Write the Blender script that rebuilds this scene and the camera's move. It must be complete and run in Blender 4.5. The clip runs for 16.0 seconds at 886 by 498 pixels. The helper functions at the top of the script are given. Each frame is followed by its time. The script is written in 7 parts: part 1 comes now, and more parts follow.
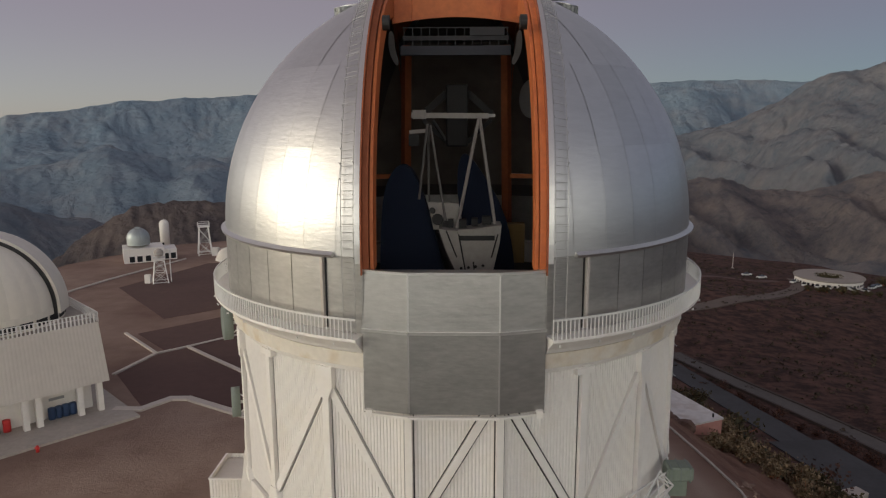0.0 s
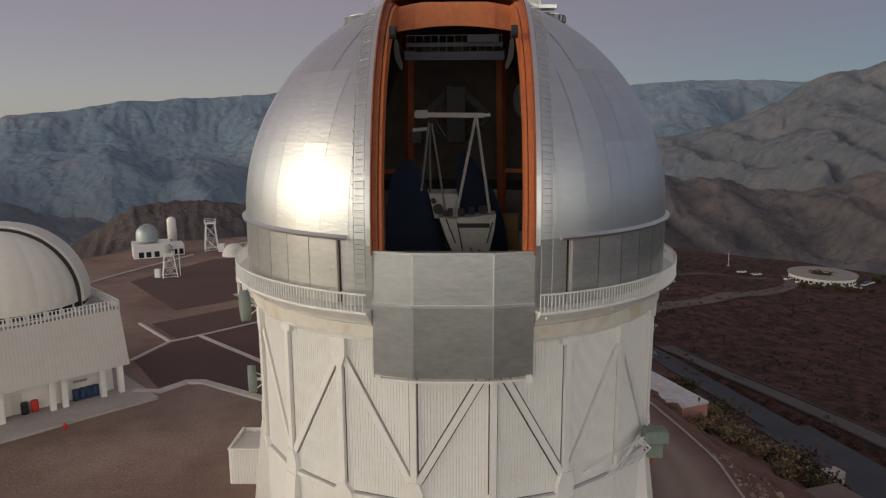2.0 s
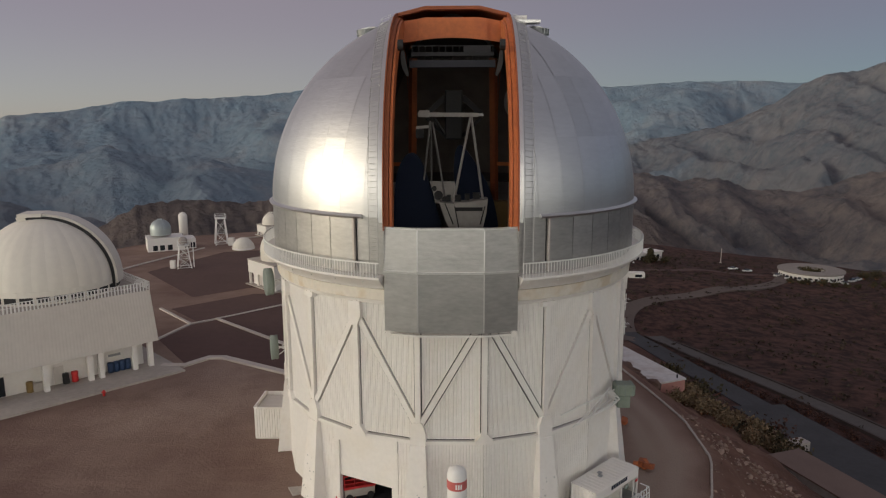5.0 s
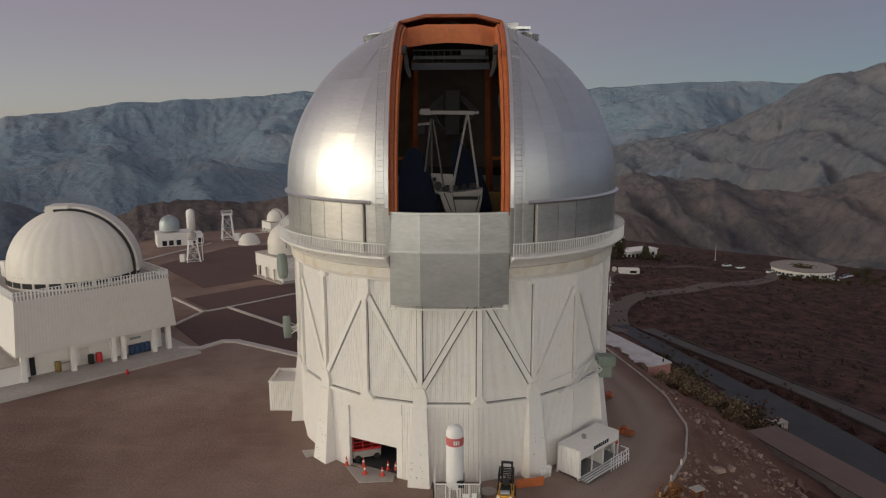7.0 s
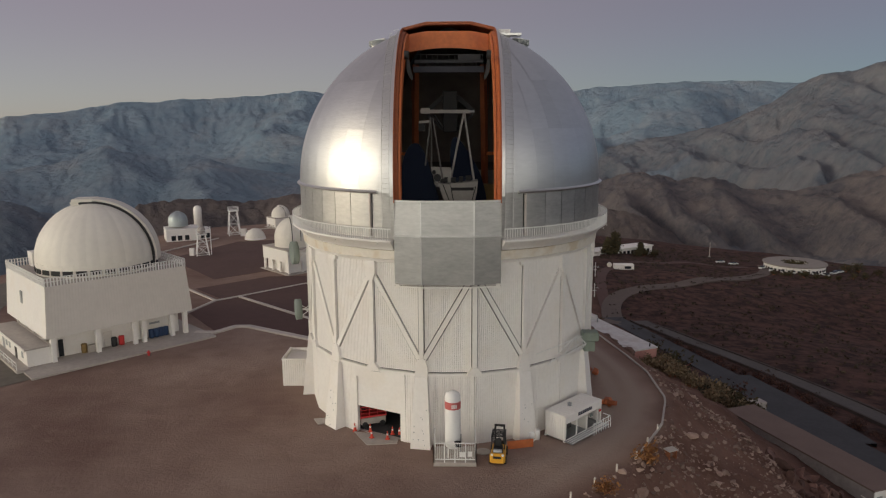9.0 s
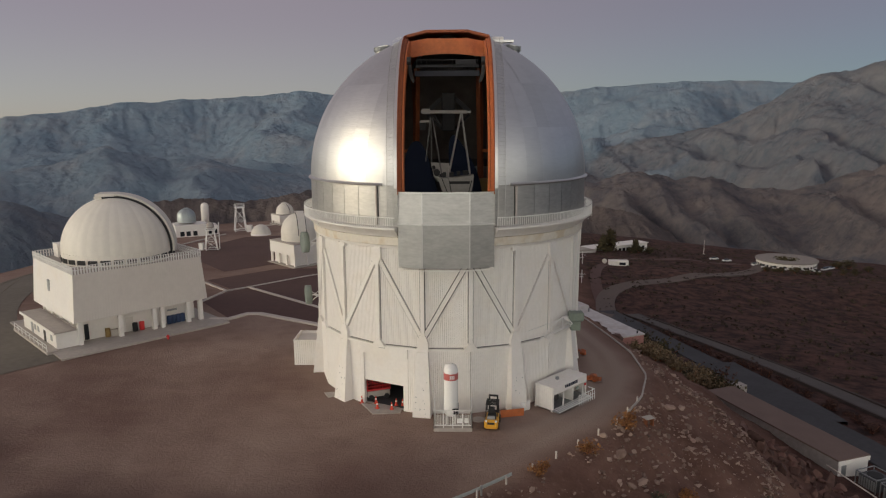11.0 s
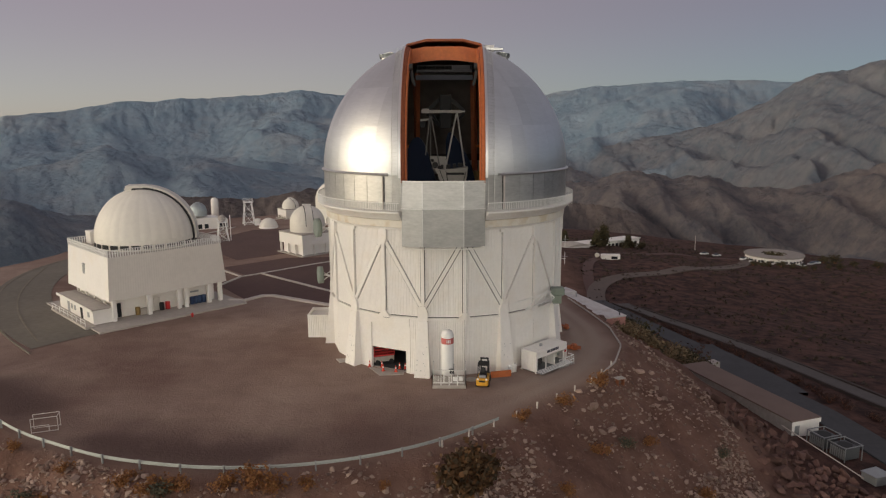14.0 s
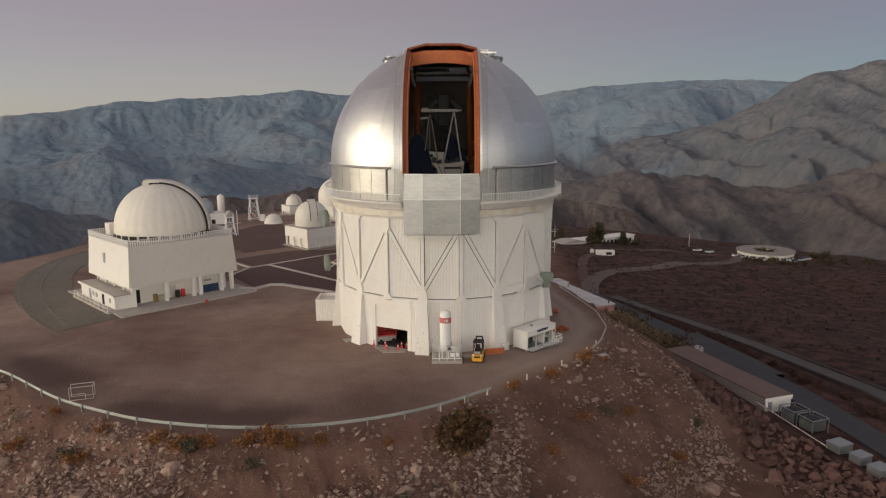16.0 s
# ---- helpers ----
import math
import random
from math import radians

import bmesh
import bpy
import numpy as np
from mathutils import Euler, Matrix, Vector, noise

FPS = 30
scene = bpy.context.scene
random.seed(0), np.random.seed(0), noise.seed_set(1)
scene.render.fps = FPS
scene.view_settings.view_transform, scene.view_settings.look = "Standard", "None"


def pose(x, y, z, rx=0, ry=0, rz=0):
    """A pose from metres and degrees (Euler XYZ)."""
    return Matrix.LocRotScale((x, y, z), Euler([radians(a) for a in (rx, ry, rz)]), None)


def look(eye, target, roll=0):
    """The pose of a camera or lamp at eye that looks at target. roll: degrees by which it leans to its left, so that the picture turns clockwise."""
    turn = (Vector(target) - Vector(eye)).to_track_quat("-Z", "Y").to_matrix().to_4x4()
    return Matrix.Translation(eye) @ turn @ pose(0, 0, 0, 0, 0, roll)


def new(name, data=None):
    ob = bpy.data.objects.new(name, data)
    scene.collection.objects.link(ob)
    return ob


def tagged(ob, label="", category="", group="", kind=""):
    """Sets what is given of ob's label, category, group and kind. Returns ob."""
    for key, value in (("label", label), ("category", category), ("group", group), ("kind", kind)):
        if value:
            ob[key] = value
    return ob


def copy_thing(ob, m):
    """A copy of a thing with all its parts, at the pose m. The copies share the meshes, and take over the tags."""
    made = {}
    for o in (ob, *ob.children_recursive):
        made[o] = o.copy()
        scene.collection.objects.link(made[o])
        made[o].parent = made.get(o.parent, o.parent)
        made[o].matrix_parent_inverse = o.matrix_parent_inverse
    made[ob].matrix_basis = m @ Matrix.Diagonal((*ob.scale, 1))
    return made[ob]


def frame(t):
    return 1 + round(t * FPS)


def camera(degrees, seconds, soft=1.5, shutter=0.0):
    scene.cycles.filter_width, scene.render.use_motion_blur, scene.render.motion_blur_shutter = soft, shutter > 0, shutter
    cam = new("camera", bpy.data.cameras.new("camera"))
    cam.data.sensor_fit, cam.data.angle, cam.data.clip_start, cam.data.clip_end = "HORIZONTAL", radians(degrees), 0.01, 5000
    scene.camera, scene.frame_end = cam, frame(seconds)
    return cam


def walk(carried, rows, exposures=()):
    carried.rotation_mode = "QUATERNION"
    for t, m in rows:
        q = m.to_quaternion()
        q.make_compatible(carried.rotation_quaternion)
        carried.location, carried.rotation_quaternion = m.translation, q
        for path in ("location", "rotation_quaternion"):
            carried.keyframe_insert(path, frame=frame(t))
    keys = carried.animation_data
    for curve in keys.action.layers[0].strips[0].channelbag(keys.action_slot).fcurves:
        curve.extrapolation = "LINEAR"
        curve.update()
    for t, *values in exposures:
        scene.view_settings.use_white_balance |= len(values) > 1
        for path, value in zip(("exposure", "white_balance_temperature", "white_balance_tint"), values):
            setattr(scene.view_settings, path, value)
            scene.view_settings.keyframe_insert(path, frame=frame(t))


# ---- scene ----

# camera and its walk: seconds, eye, target, roll
cam = camera(65.703, 16.0, soft=1.2)
WALK = [
    (0.0, (0.300, -51.290, 31.441), (-2.136, 47.007, 13.225), -0.224),
    (0.5, (0.328, -52.466, 31.406), (-2.129, 45.830, 13.190), -0.227),
    (1.0, (0.336, -53.666, 31.376), (-2.085, 44.631, 13.159), -0.229),
    (1.5, (0.356, -54.908, 31.349), (-2.042, 43.389, 13.131), -0.233),
    (2.0, (0.379, -56.266, 31.354), (-2.000, 42.033, 13.141), -0.249),
    (2.5, (0.407, -57.629, 31.346), (-1.948, 40.668, 13.121), -0.253),
    (3.0, (0.429, -58.990, 31.329), (-1.909, 39.310, 13.122), -0.232),
    (3.5, (0.446, -60.370, 31.305), (-1.861, 37.933, 13.104), -0.231),
    (4.0, (0.477, -61.831, 31.276), (-1.819, 36.477, 13.104), -0.205),
    (6.5, (0.643, -69.589, 30.937), (-1.519, 28.745, 12.888), -0.215),
    (7.0, (0.672, -71.188, 30.852), (-1.448, 27.150, 12.817), -0.222),
    (7.5, (0.692, -72.828, 30.782), (-1.362, 25.513, 12.758), -0.248),
    (8.0, (0.751, -74.517, 30.721), (-1.298, 23.824, 12.697), -0.265),
    (8.5, (0.799, -76.195, 30.669), (-1.237, 22.141, 12.621), -0.289),
    (9.0, (0.833, -77.903, 30.659), (-1.164, 20.431, 12.588), -0.286),
    (11.5, (1.032, -86.677, 30.588), (-0.821, 11.657, 12.506), -0.320),
    (12.0, (1.083, -88.471, 30.580), (-0.745, 9.865, 12.506), -0.305),
    (12.5, (1.130, -90.255, 30.576), (-0.660, 8.080, 12.493), -0.293),
    (13.0, (1.197, -92.075, 30.546), (-0.563, 6.257, 12.446), -0.290),
    (13.5, (1.260, -93.906, 30.487), (-0.470, 4.419, 12.340), -0.300),
    (14.0, (1.310, -95.749, 30.475), (-0.375, 2.569, 12.292), -0.307),
    (14.5, (1.368, -97.608, 30.462), (-0.298, 0.710, 12.270), -0.311),
    (15.0, (1.415, -99.500, 30.415), (-0.190, -1.185, 12.203), -0.329),
    (15.5, (1.476, -101.430, 30.350), (-0.083, -3.116, 12.133), -0.336),
    (16.0, (1.519, -103.367, 30.252), (-0.012, -5.053, 12.032), -0.338),
]
walk(cam, [(t, look(eye, aim, roll)) for t, eye, aim, roll in WALK],
     exposures=[(0.0, 0.10, 6200, 4), (8.0, 0.07, 6230, 4), (12.0, 0.16, 6320, 4), (16.0, 0.31, 6500, 5)])

# ---- daylight: dusk glow low in the west, clear sky ----
SUN_AZ, SUN_EL = -102.0, 8.0
world = bpy.data.worlds.new("dusk_sky")
scene.world = world
world.use_nodes = True
wn, wl = world.node_tree.nodes, world.node_tree.links
wn.clear()
sky = wn.new("ShaderNodeTexSky")
sky.sky_type = 'NISHITA'
sky.sun_disc = False
sky.sun_elevation = radians(SUN_EL)
sky.sun_rotation = radians(SUN_AZ)
sky.altitude = 2200
sky.air_density = 0.7
sky.dust_density = 4.0
sky.ozone_density = 3.0
soft_sky = wn.new("ShaderNodeMix")
soft_sky.data_type = 'RGBA'
soft_sky.inputs["Factor"].default_value = 0.75
# dusk haze: beige towards the set sun, blue-grey away from it, pinkish higher up
coord = wn.new("ShaderNodeTexCoord")
split = wn.new("ShaderNodeSeparateXYZ")
wl.new(coord.outputs["Generated"], split.inputs[0])
facing = wn.new("ShaderNodeVectorMath")
facing.operation = 'DOT_PRODUCT'
facing.inputs[1].default_value = (math.sin(radians(SUN_AZ)), math.cos(radians(SUN_AZ)), 0)
wl.new(coord.outputs["Generated"], facing.inputs[0])


def dusk(value, lo, hi, a, b):
    span = wn.new("ShaderNodeMapRange")
    span.interpolation_type = 'SMOOTHSTEP'
    span.inputs["From Min"].default_value, span.inputs["From Max"].default_value = lo, hi
    wl.new(value, span.inputs["Value"])
    mix = wn.new("ShaderNodeMix")
    mix.data_type = 'RGBA'
    wl.new(span.outputs[0], mix.inputs["Factor"])
    for key, v in (("A", a), ("B", b)):
        if isinstance(v, tuple):
            mix.inputs[key].default_value = (*v, 1)
        else:
            wl.new(v, mix.inputs[key])
    return mix.outputs["Result"]


low_sky = dusk(facing.outputs["Value"], -0.95, 0.15, (1.0, 1.14, 1.15), (2.55, 2.12, 1.9))
high_sky = dusk(facing.outputs["Value"], -0.95, 0.15, (1.72, 1.58, 1.72), (2.48, 2.0, 2.1))
mid_sky = dusk(facing.outputs["Value"], -0.95, 0.15, (1.24, 0.97, 1.05), (2.25, 1.68, 1.72))
calm = dusk(split.outputs["Z"], 0.02, 0.16, low_sky, mid_sky)
calm = dusk(split.outputs["Z"], 0.18, 0.45, calm, high_sky)
# the broad afterglow low over the south-western horizon
glow_way = wn.new("ShaderNodeVectorMath")
glow_way.operation = 'DOT_PRODUCT'
glow_way.inputs[1].default_value = (math.sin(radians(-155)), math.cos(radians(-155)), 0)
wl.new(coord.outputs["Generated"], glow_way.inputs[0])
glow = dusk(glow_way.outputs["Value"], -0.45, 0.95, (0, 0, 0), (20.6, 18.9, 16.1))
glow = dusk(split.outputs["Z"], 0.05, 0.48, glow, (0, 0, 0))
both = wn.new("ShaderNodeMix")
both.data_type, both.blend_type = 'RGBA', 'ADD'
both.inputs["Factor"].default_value = 1.0
wl.new(calm, both.inputs["A"])
wl.new(glow, both.inputs["B"])
wl.new(both.outputs["Result"], soft_sky.inputs["B"])
bg = wn.new("ShaderNodeBackground")
bg.inputs["Strength"].default_value = 0.145
wout = wn.new("ShaderNodeOutputWorld")
warm = wn.new("ShaderNodeMix")
warm.data_type, warm.blend_type = 'RGBA', 'MULTIPLY'
warm.inputs["Factor"].default_value = 1.0
warm.inputs["B"].default_value = (1.15, 0.94, 0.78, 1)
wl.new(sky.outputs[0], warm.inputs["A"])
wl.new(warm.outputs["Result"], soft_sky.inputs["A"])
wl.new(soft_sky.outputs["Result"], bg.inputs["Color"])
wl.new(bg.outputs[0], wout.inputs["Surface"])

sun_data = bpy.data.lights.new("sun", 'SUN')
sun_data.energy, sun_data.angle, sun_data.color = 1.15, radians(34), (1.0, 0.82, 0.58)
sun = new("sun", sun_data)
az, el = radians(SUN_AZ), radians(SUN_EL)
to_sun = Vector((math.sin(az) * math.cos(el), math.cos(az) * math.cos(el), math.sin(el)))
sun.matrix_world = look(to_sun * 500, (0, 0, 0))
scene.view_settings.exposure = 0.0


# ---- materials ----
def material(name, color, rough=0.7, metal=0.0, var=0.12, grain=6.0, stain=0.35, bump=0.0, bump_scale=20.0,
             stretch=(1, 1, 1), tint=None, tint_amount=0.0, random_amount=0.0, coat=0.0):
    """Base colour with fine grain and broad stains in object space, optional relief."""
    m = bpy.data.materials.new(name)
    m.use_nodes = True
    n, l = m.node_tree.nodes, m.node_tree.links
    b = n["Principled BSDF"]
    b.inputs["Roughness"].default_value = rough
    b.inputs["Metallic"].default_value = metal
    co = n.new("ShaderNodeTexCoord")
    geo = n.new("ShaderNodeNewGeometry")
    mp = n.new("ShaderNodeMapping")
    mp.inputs["Scale"].default_value = stretch
    l.new(geo.outputs["Position"], mp.inputs["Vector"])
    fine = n.new("ShaderNodeTexNoise")
    fine.inputs["Scale"].default_value = grain
    fine.inputs["Detail"].default_value = 6
    l.new(mp.outputs[0], fine.inputs["Vector"])
    broad = n.new("ShaderNodeTexNoise")
    broad.inputs["Scale"].default_value = stain
    broad.inputs["Detail"].default_value = 4
    l.new(mp.outputs[0], broad.inputs["Vector"])
    add = n.new("ShaderNodeMath")
    add.operation = 'ADD'
    l.new(fine.outputs["Fac"], add.inputs[0])
    l.new(broad.outputs["Fac"], add.inputs[1])
    ramp = n.new("ShaderNodeMapRange")
    ramp.inputs["From Min"].default_value = 0.6
    ramp.inputs["From Max"].default_value = 1.4
    ramp.inputs["To Min"].default_value = 1 - var
    ramp.inputs["To Max"].default_value = 1 + var
    l.new(add.outputs[0], ramp.inputs["Value"])
    value = ramp.outputs[0]
    if random_amount:
        info = n.new("ShaderNodeObjectInfo")
        rr = n.new("ShaderNodeMapRange")
        rr.inputs["To Min"].default_value = 1 - random_amount
        rr.inputs["To Max"].default_value = 1 + random_amount
        l.new(info.outputs["Random"], rr.inputs["Value"])
        mul = n.new("ShaderNodeMath")
        mul.operation = 'MULTIPLY'
        l.new(value, mul.inputs[0])
        l.new(rr.outputs[0], mul.inputs[1])
        value = mul.outputs[0]
    base = n.new("ShaderNodeMix")
    base.data_type = 'RGBA'
    base.inputs["A"].default_value = (*color, 1)
    base.inputs["B"].default_value = (*(tint or color), 1)
    tn = n.new("ShaderNodeMapRange")
    tn.inputs["From Min"].default_value = 0.48
    tn.inputs["From Max"].default_value = 0.68
    tn.inputs["To Max"].default_value = tint_amount
    l.new(broad.outputs["Fac"], tn.inputs["Value"])
    l.new(tn.outputs[0], base.inputs["Factor"])
    sc = n.new("ShaderNodeVectorMath")
    sc.operation = 'SCALE'
    l.new(base.outputs["Result"], sc.inputs[0])
    l.new(value, sc.inputs["Scale"])
    l.new(sc.outputs[0], b.inputs["Base Color"])
    if bump:
        bn = n.new("ShaderNodeTexNoise")
        bn.inputs["Scale"].default_value = bump_scale
        bn.inputs["Detail"].default_value = 5
        l.new(mp.outputs[0], bn.inputs["Vector"])
        bp = n.new("ShaderNodeBump")
        bp.inputs["Strength"].default_value = 1.0
        bp.inputs["Distance"].default_value = bump
        l.new(bn.outputs["Fac"], bp.inputs["Height"])
        l.new(bp.outputs[0], b.inputs["Normal"])
    return m


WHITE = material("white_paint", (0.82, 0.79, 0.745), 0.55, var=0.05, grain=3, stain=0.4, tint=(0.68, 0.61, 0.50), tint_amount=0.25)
WHITE_CLEAN = material("white_enamel", (0.80, 0.79, 0.76), 0.45, var=0.04, grain=4)
CORNICE = material("stained_cornice_paint", (0.74, 0.69, 0.60), 0.65, var=0.10, grain=2.2, stain=0.7, tint=(0.50, 0.38, 0.22), tint_amount=0.55)
SILVER = material("brushed_aluminium_sheet", (0.62, 0.615, 0.61), 0.41, 1.0, var=0.06, grain=1.6, stain=0.3, bump=0.012, bump_scale=2.2, stretch=(0.6, 0.6, 2.6), random_amount=0.06)
SILVER_PLATE = material("weathered_aluminium_plate", (0.50, 0.49, 0.47), 0.42, 0.92, var=0.14, grain=2.0, stain=0.5, bump=0.013, bump_scale=1.7, stretch=(0.8, 0.8, 2.4), random_amount=0.10)
DULL_SILVER = material("dull_zinc_sheet", (0.42, 0.46, 0.46), 0.5, 0.75, var=0.1, random_amount=0.08)
LADDER = material("weathered_ladder_aluminium", (0.52, 0.51, 0.49), 0.45, 0.8, var=0.12)
TRIM = material("aluminium_trim", (0.70, 0.69, 0.67), 0.4, 1.0, var=0.06)
ORANGE = material("orange_primer_steel", (0.54, 0.155, 0.045), 0.6, var=0.2, grain=2.5, stain=0.6, tint=(0.30, 0.08, 0.03), tint_amount=0.5)
# darker orange, for rusty steel and for orange steel painted as shaded
RUST_OR_SHADE = material("rusty_or_shaded_orange_steel", (0.30, 0.085, 0.03), 0.7, var=0.25, grain=3)
# dark lining; also painted shade in the vehicle bay and the wall gaps
DARK = material("dark_lining_and_shade", (0.07, 0.063, 0.06), 0.8, var=0.2)
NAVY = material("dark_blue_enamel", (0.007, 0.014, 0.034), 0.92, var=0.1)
TUBE = material("grey_telescope_paint", (0.36, 0.34, 0.31), 0.6, var=0.15, grain=3)
TUBE_SHADED = material("shaded_grey_telescope_paint", (0.17, 0.16, 0.15), 0.65, var=0.2, grain=3)
BLACK = material("black_rubber", (0.02, 0.02, 0.02), 0.7, var=0.1)
GREY = material("grey_galvanised_steel", (0.35, 0.36, 0.36), 0.5, 0.6, var=0.12)
CONCRETE = material("pale_concrete", (0.42, 0.38, 0.34), 0.9, var=0.14, grain=2, stain=0.25, bump=0.01)
DOME_WHITE = material("white_dome_sheet", (0.74, 0.70, 0.62), 0.5, var=0.05, grain=1.5, stain=0.3, random_amount=0.03)
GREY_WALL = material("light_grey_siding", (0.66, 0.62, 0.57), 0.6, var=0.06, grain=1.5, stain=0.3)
RED = material("red_paint", (0.55, 0.03, 0.03), 0.5)
OCHRE_DULL = material("dull_yellow_board", (0.26, 0.17, 0.06), 0.7)
PINK_WALL = material("faded_pink_plaster", (0.50, 0.25, 0.21), 0.85, var=0.12, grain=2, stain=0.5)
FADED_RED = material("faded_red_paint", (0.52, 0.13, 0.12), 0.55, var=0.12)
YELLOW = material("yellow_paint", (0.70, 0.36, 0.03), 0.5)
GREEN_MESH = material("green_grey_mesh", (0.20, 0.235, 0.21), 0.6, var=0.15)
GLASS_DARK = material("dark_window_glass", (0.02, 0.025, 0.03), 0.15)
CONE = material("orange_cone_plastic", (0.60, 0.06, 0.03), 0.5)
BLUE = material("blue_plastic", (0.03, 0.06, 0.14), 0.5)
ASPHALT = material("worn_asphalt", (0.056, 0.056, 0.059), 0.95, var=0.2, grain=1.2, stain=0.15, bump=0.01)
GRAVEL_ROAD = material("pale_dirt_road", (0.125, 0.096, 0.082), 0.95, var=0.14, grain=1.0, stain=0.12, bump=0.01)
LOOP = material("olive_worn_track", (0.15, 0.132, 0.106), 0.95, var=0.22, grain=1.0, stain=0.1, bump=0.01)
GREY_ROAD = material("worn_grey_road", (0.095, 0.084, 0.078), 0.95, var=0.2, grain=1.0, stain=0.12, bump=0.01)
PALE = material("pale_kerb_paint", (0.55, 0.50, 0.45), 0.8, var=0.12)
ROOF_TAN = material("dusty_flat_roof", (0.17, 0.12, 0.10), 0.9, var=0.12)
STONE = material("pinkish_rock", (0.30, 0.205, 0.16), 0.95, var=0.3, grain=3, stain=1.2, bump=0.03, bump_scale=6, random_amount=0.25)
BOULDER = material("reddish_boulder", (0.135, 0.074, 0.058), 0.95, var=0.3, grain=2.5, stain=1.0, bump=0.03, bump_scale=5, random_amount=0.35)
WOOD = material("reddish_timber", (0.28, 0.10, 0.045), 0.8, var=0.2)


def leafy(name, a, b):
    m = bpy.data.materials.new(name)
    m.use_nodes = True
    n, l = m.node_tree.nodes, m.node_tree.links
    geo = n.new("ShaderNodeNewGeometry")
    mix = n.new("ShaderNodeMix")
    mix.data_type = 'RGBA'
    mix.inputs["A"].default_value, mix.inputs["B"].default_value = (*a, 1), (*b, 1)
    l.new(geo.outputs["Random Per Island"], mix.inputs["Factor"])
    l.new(mix.outputs["Result"], n["Principled BSDF"].inputs["Base Color"])
    n["Principled BSDF"].inputs["Roughness"].default_value = 0.9
    return m


LEAF_DARK = leafy("dark_scrub_leaves", (0.035, 0.035, 0.018), (0.10, 0.075, 0.03))
LEAF_OCHRE = leafy("ochre_scrub_leaves", (0.15, 0.062, 0.02), (0.29, 0.13, 0.038))
LEAF_DRY = leafy("dry_straw_scrub", (0.12, 0.088, 0.048), (0.32, 0.23, 0.13))
LEAF_RUST = leafy("dark_rust_scrub", (0.035, 0.018, 0.014), (0.10, 0.048, 0.034))
LEAF_GREY = leafy("grey_green_scrub", (0.05, 0.055, 0.035), (0.12, 0.105, 0.065))


# ---- building helpers ----
def thing(name, label="", category="", group="", kind="", at=(0, 0, 0), rz=0.0):
    ob = new(name)
    ob.empty_display_size = 0.3
    ob.matrix_world = pose(*at, 0, 0, rz)
    return tagged(ob, label, category, group, kind)


def mesh_of(bm, name, mat, smooth=False):
    me = bpy.data.meshes.new(name)
    bm.normal_update()
    bm.to_mesh(me)
    bm.free()
    for m in (mat if isinstance(mat, (list, tuple)) else [mat]):
        me.materials.append(m)
    if smooth:
        for p in me.polygons:
            p.use_smooth = True
    return me


def part(name, bm, mat, parent=None, label="", smooth=False):
    ob = new(name, mesh_of(bm, name, mat, smooth))
    if parent is not None:
        ob.parent = parent
    return tagged(ob, label)


def solid(name, bm, mat, label, category, group="", kind="", smooth=False, m=None):
    ob = new(name, mesh_of(bm, name, mat, smooth))
    if m is not None:
        ob.matrix_world = m
    return tagged(ob, label, category, group, kind)


def box(bm, cx, cy, cz, sx, sy, sz, m=None, taper=1.0, bevel=0.0):
    """A box about its centre; taper scales the top."""
    vs = []
    for k in (-1, 1):
        s = taper if k > 0 else 1
        for i, j in ((-1, -1), (1, -1), (1, 1), (-1, 1)):
            p = Vector((cx + i * sx / 2 * s, cy + j * sy / 2 * s, cz + k * sz / 2))
            vs.append(bm.verts.new(m @ p if m else p))
    fs = [bm.faces.new([vs[q] for q in f]) for f in ((3, 2, 1, 0), (4, 5, 6, 7), (0, 1, 5, 4), (1, 2, 6, 5), (2, 3, 7, 6), (3, 0, 4, 7))]
    if bevel:
        es = list({e for f in fs for e in f.edges})
        bmesh.ops.bevel(bm, geom=es, offset=bevel, segments=1, affect='EDGES')
    return bm


def beam(bm, a, b, w, h=None, up=(0, 0, 1)):
    """A square bar from a to b."""
    a, b = Vector(a), Vector(b)
    d = (b - a).normalized()
    u = Vector(up)
    s = d.cross(u)
    if s.length < 1e-4:
        s = d.cross(Vector((1, 0, 0)))
    s.normalize()
    u = s.cross(d).normalized()
    h = h or w
    vs = [bm.verts.new(p + s * i * w / 2 + u * j * h / 2) for p in (a, b) for i, j in ((-1, -1), (1, -1), (1, 1), (-1, 1))]
    for f in ((3, 2, 1, 0), (4, 5, 6, 7), (0, 1, 5, 4), (1, 2, 6, 5), (2, 3, 7, 6), (3, 0, 4, 7)):
        bm.faces.new([vs[q] for q in f])
    return bm


def rod(bm, a, b, r, n=8, r2=None):
    a, b = Vector(a), Vector(b)
    d = (b - a).normalized()
    s = d.orthogonal().normalized()
    u = d.cross(s)
    r2 = r if r2 is None else r2
    rings = [[bm.verts.new(p + (s * math.cos(2 * math.pi * k / n) + u * math.sin(2 * math.pi * k / n)) * q) for k in range(n)] for p, q in ((a, r), (b, r2))]
    for k in range(n):
        bm.faces.new((rings[0][k], rings[0][(k + 1) % n], rings[1][(k + 1) % n], rings[1][k]))
    bm.faces.new(rings[0][::-1])
    bm.faces.new(rings[1])
    return bm


def around(a, r, z=0.0):
    """A place by the angle from the south front, turning east, about the dome's axis."""
    return Vector((r * math.sin(radians(a)), -r * math.cos(radians(a)), z))


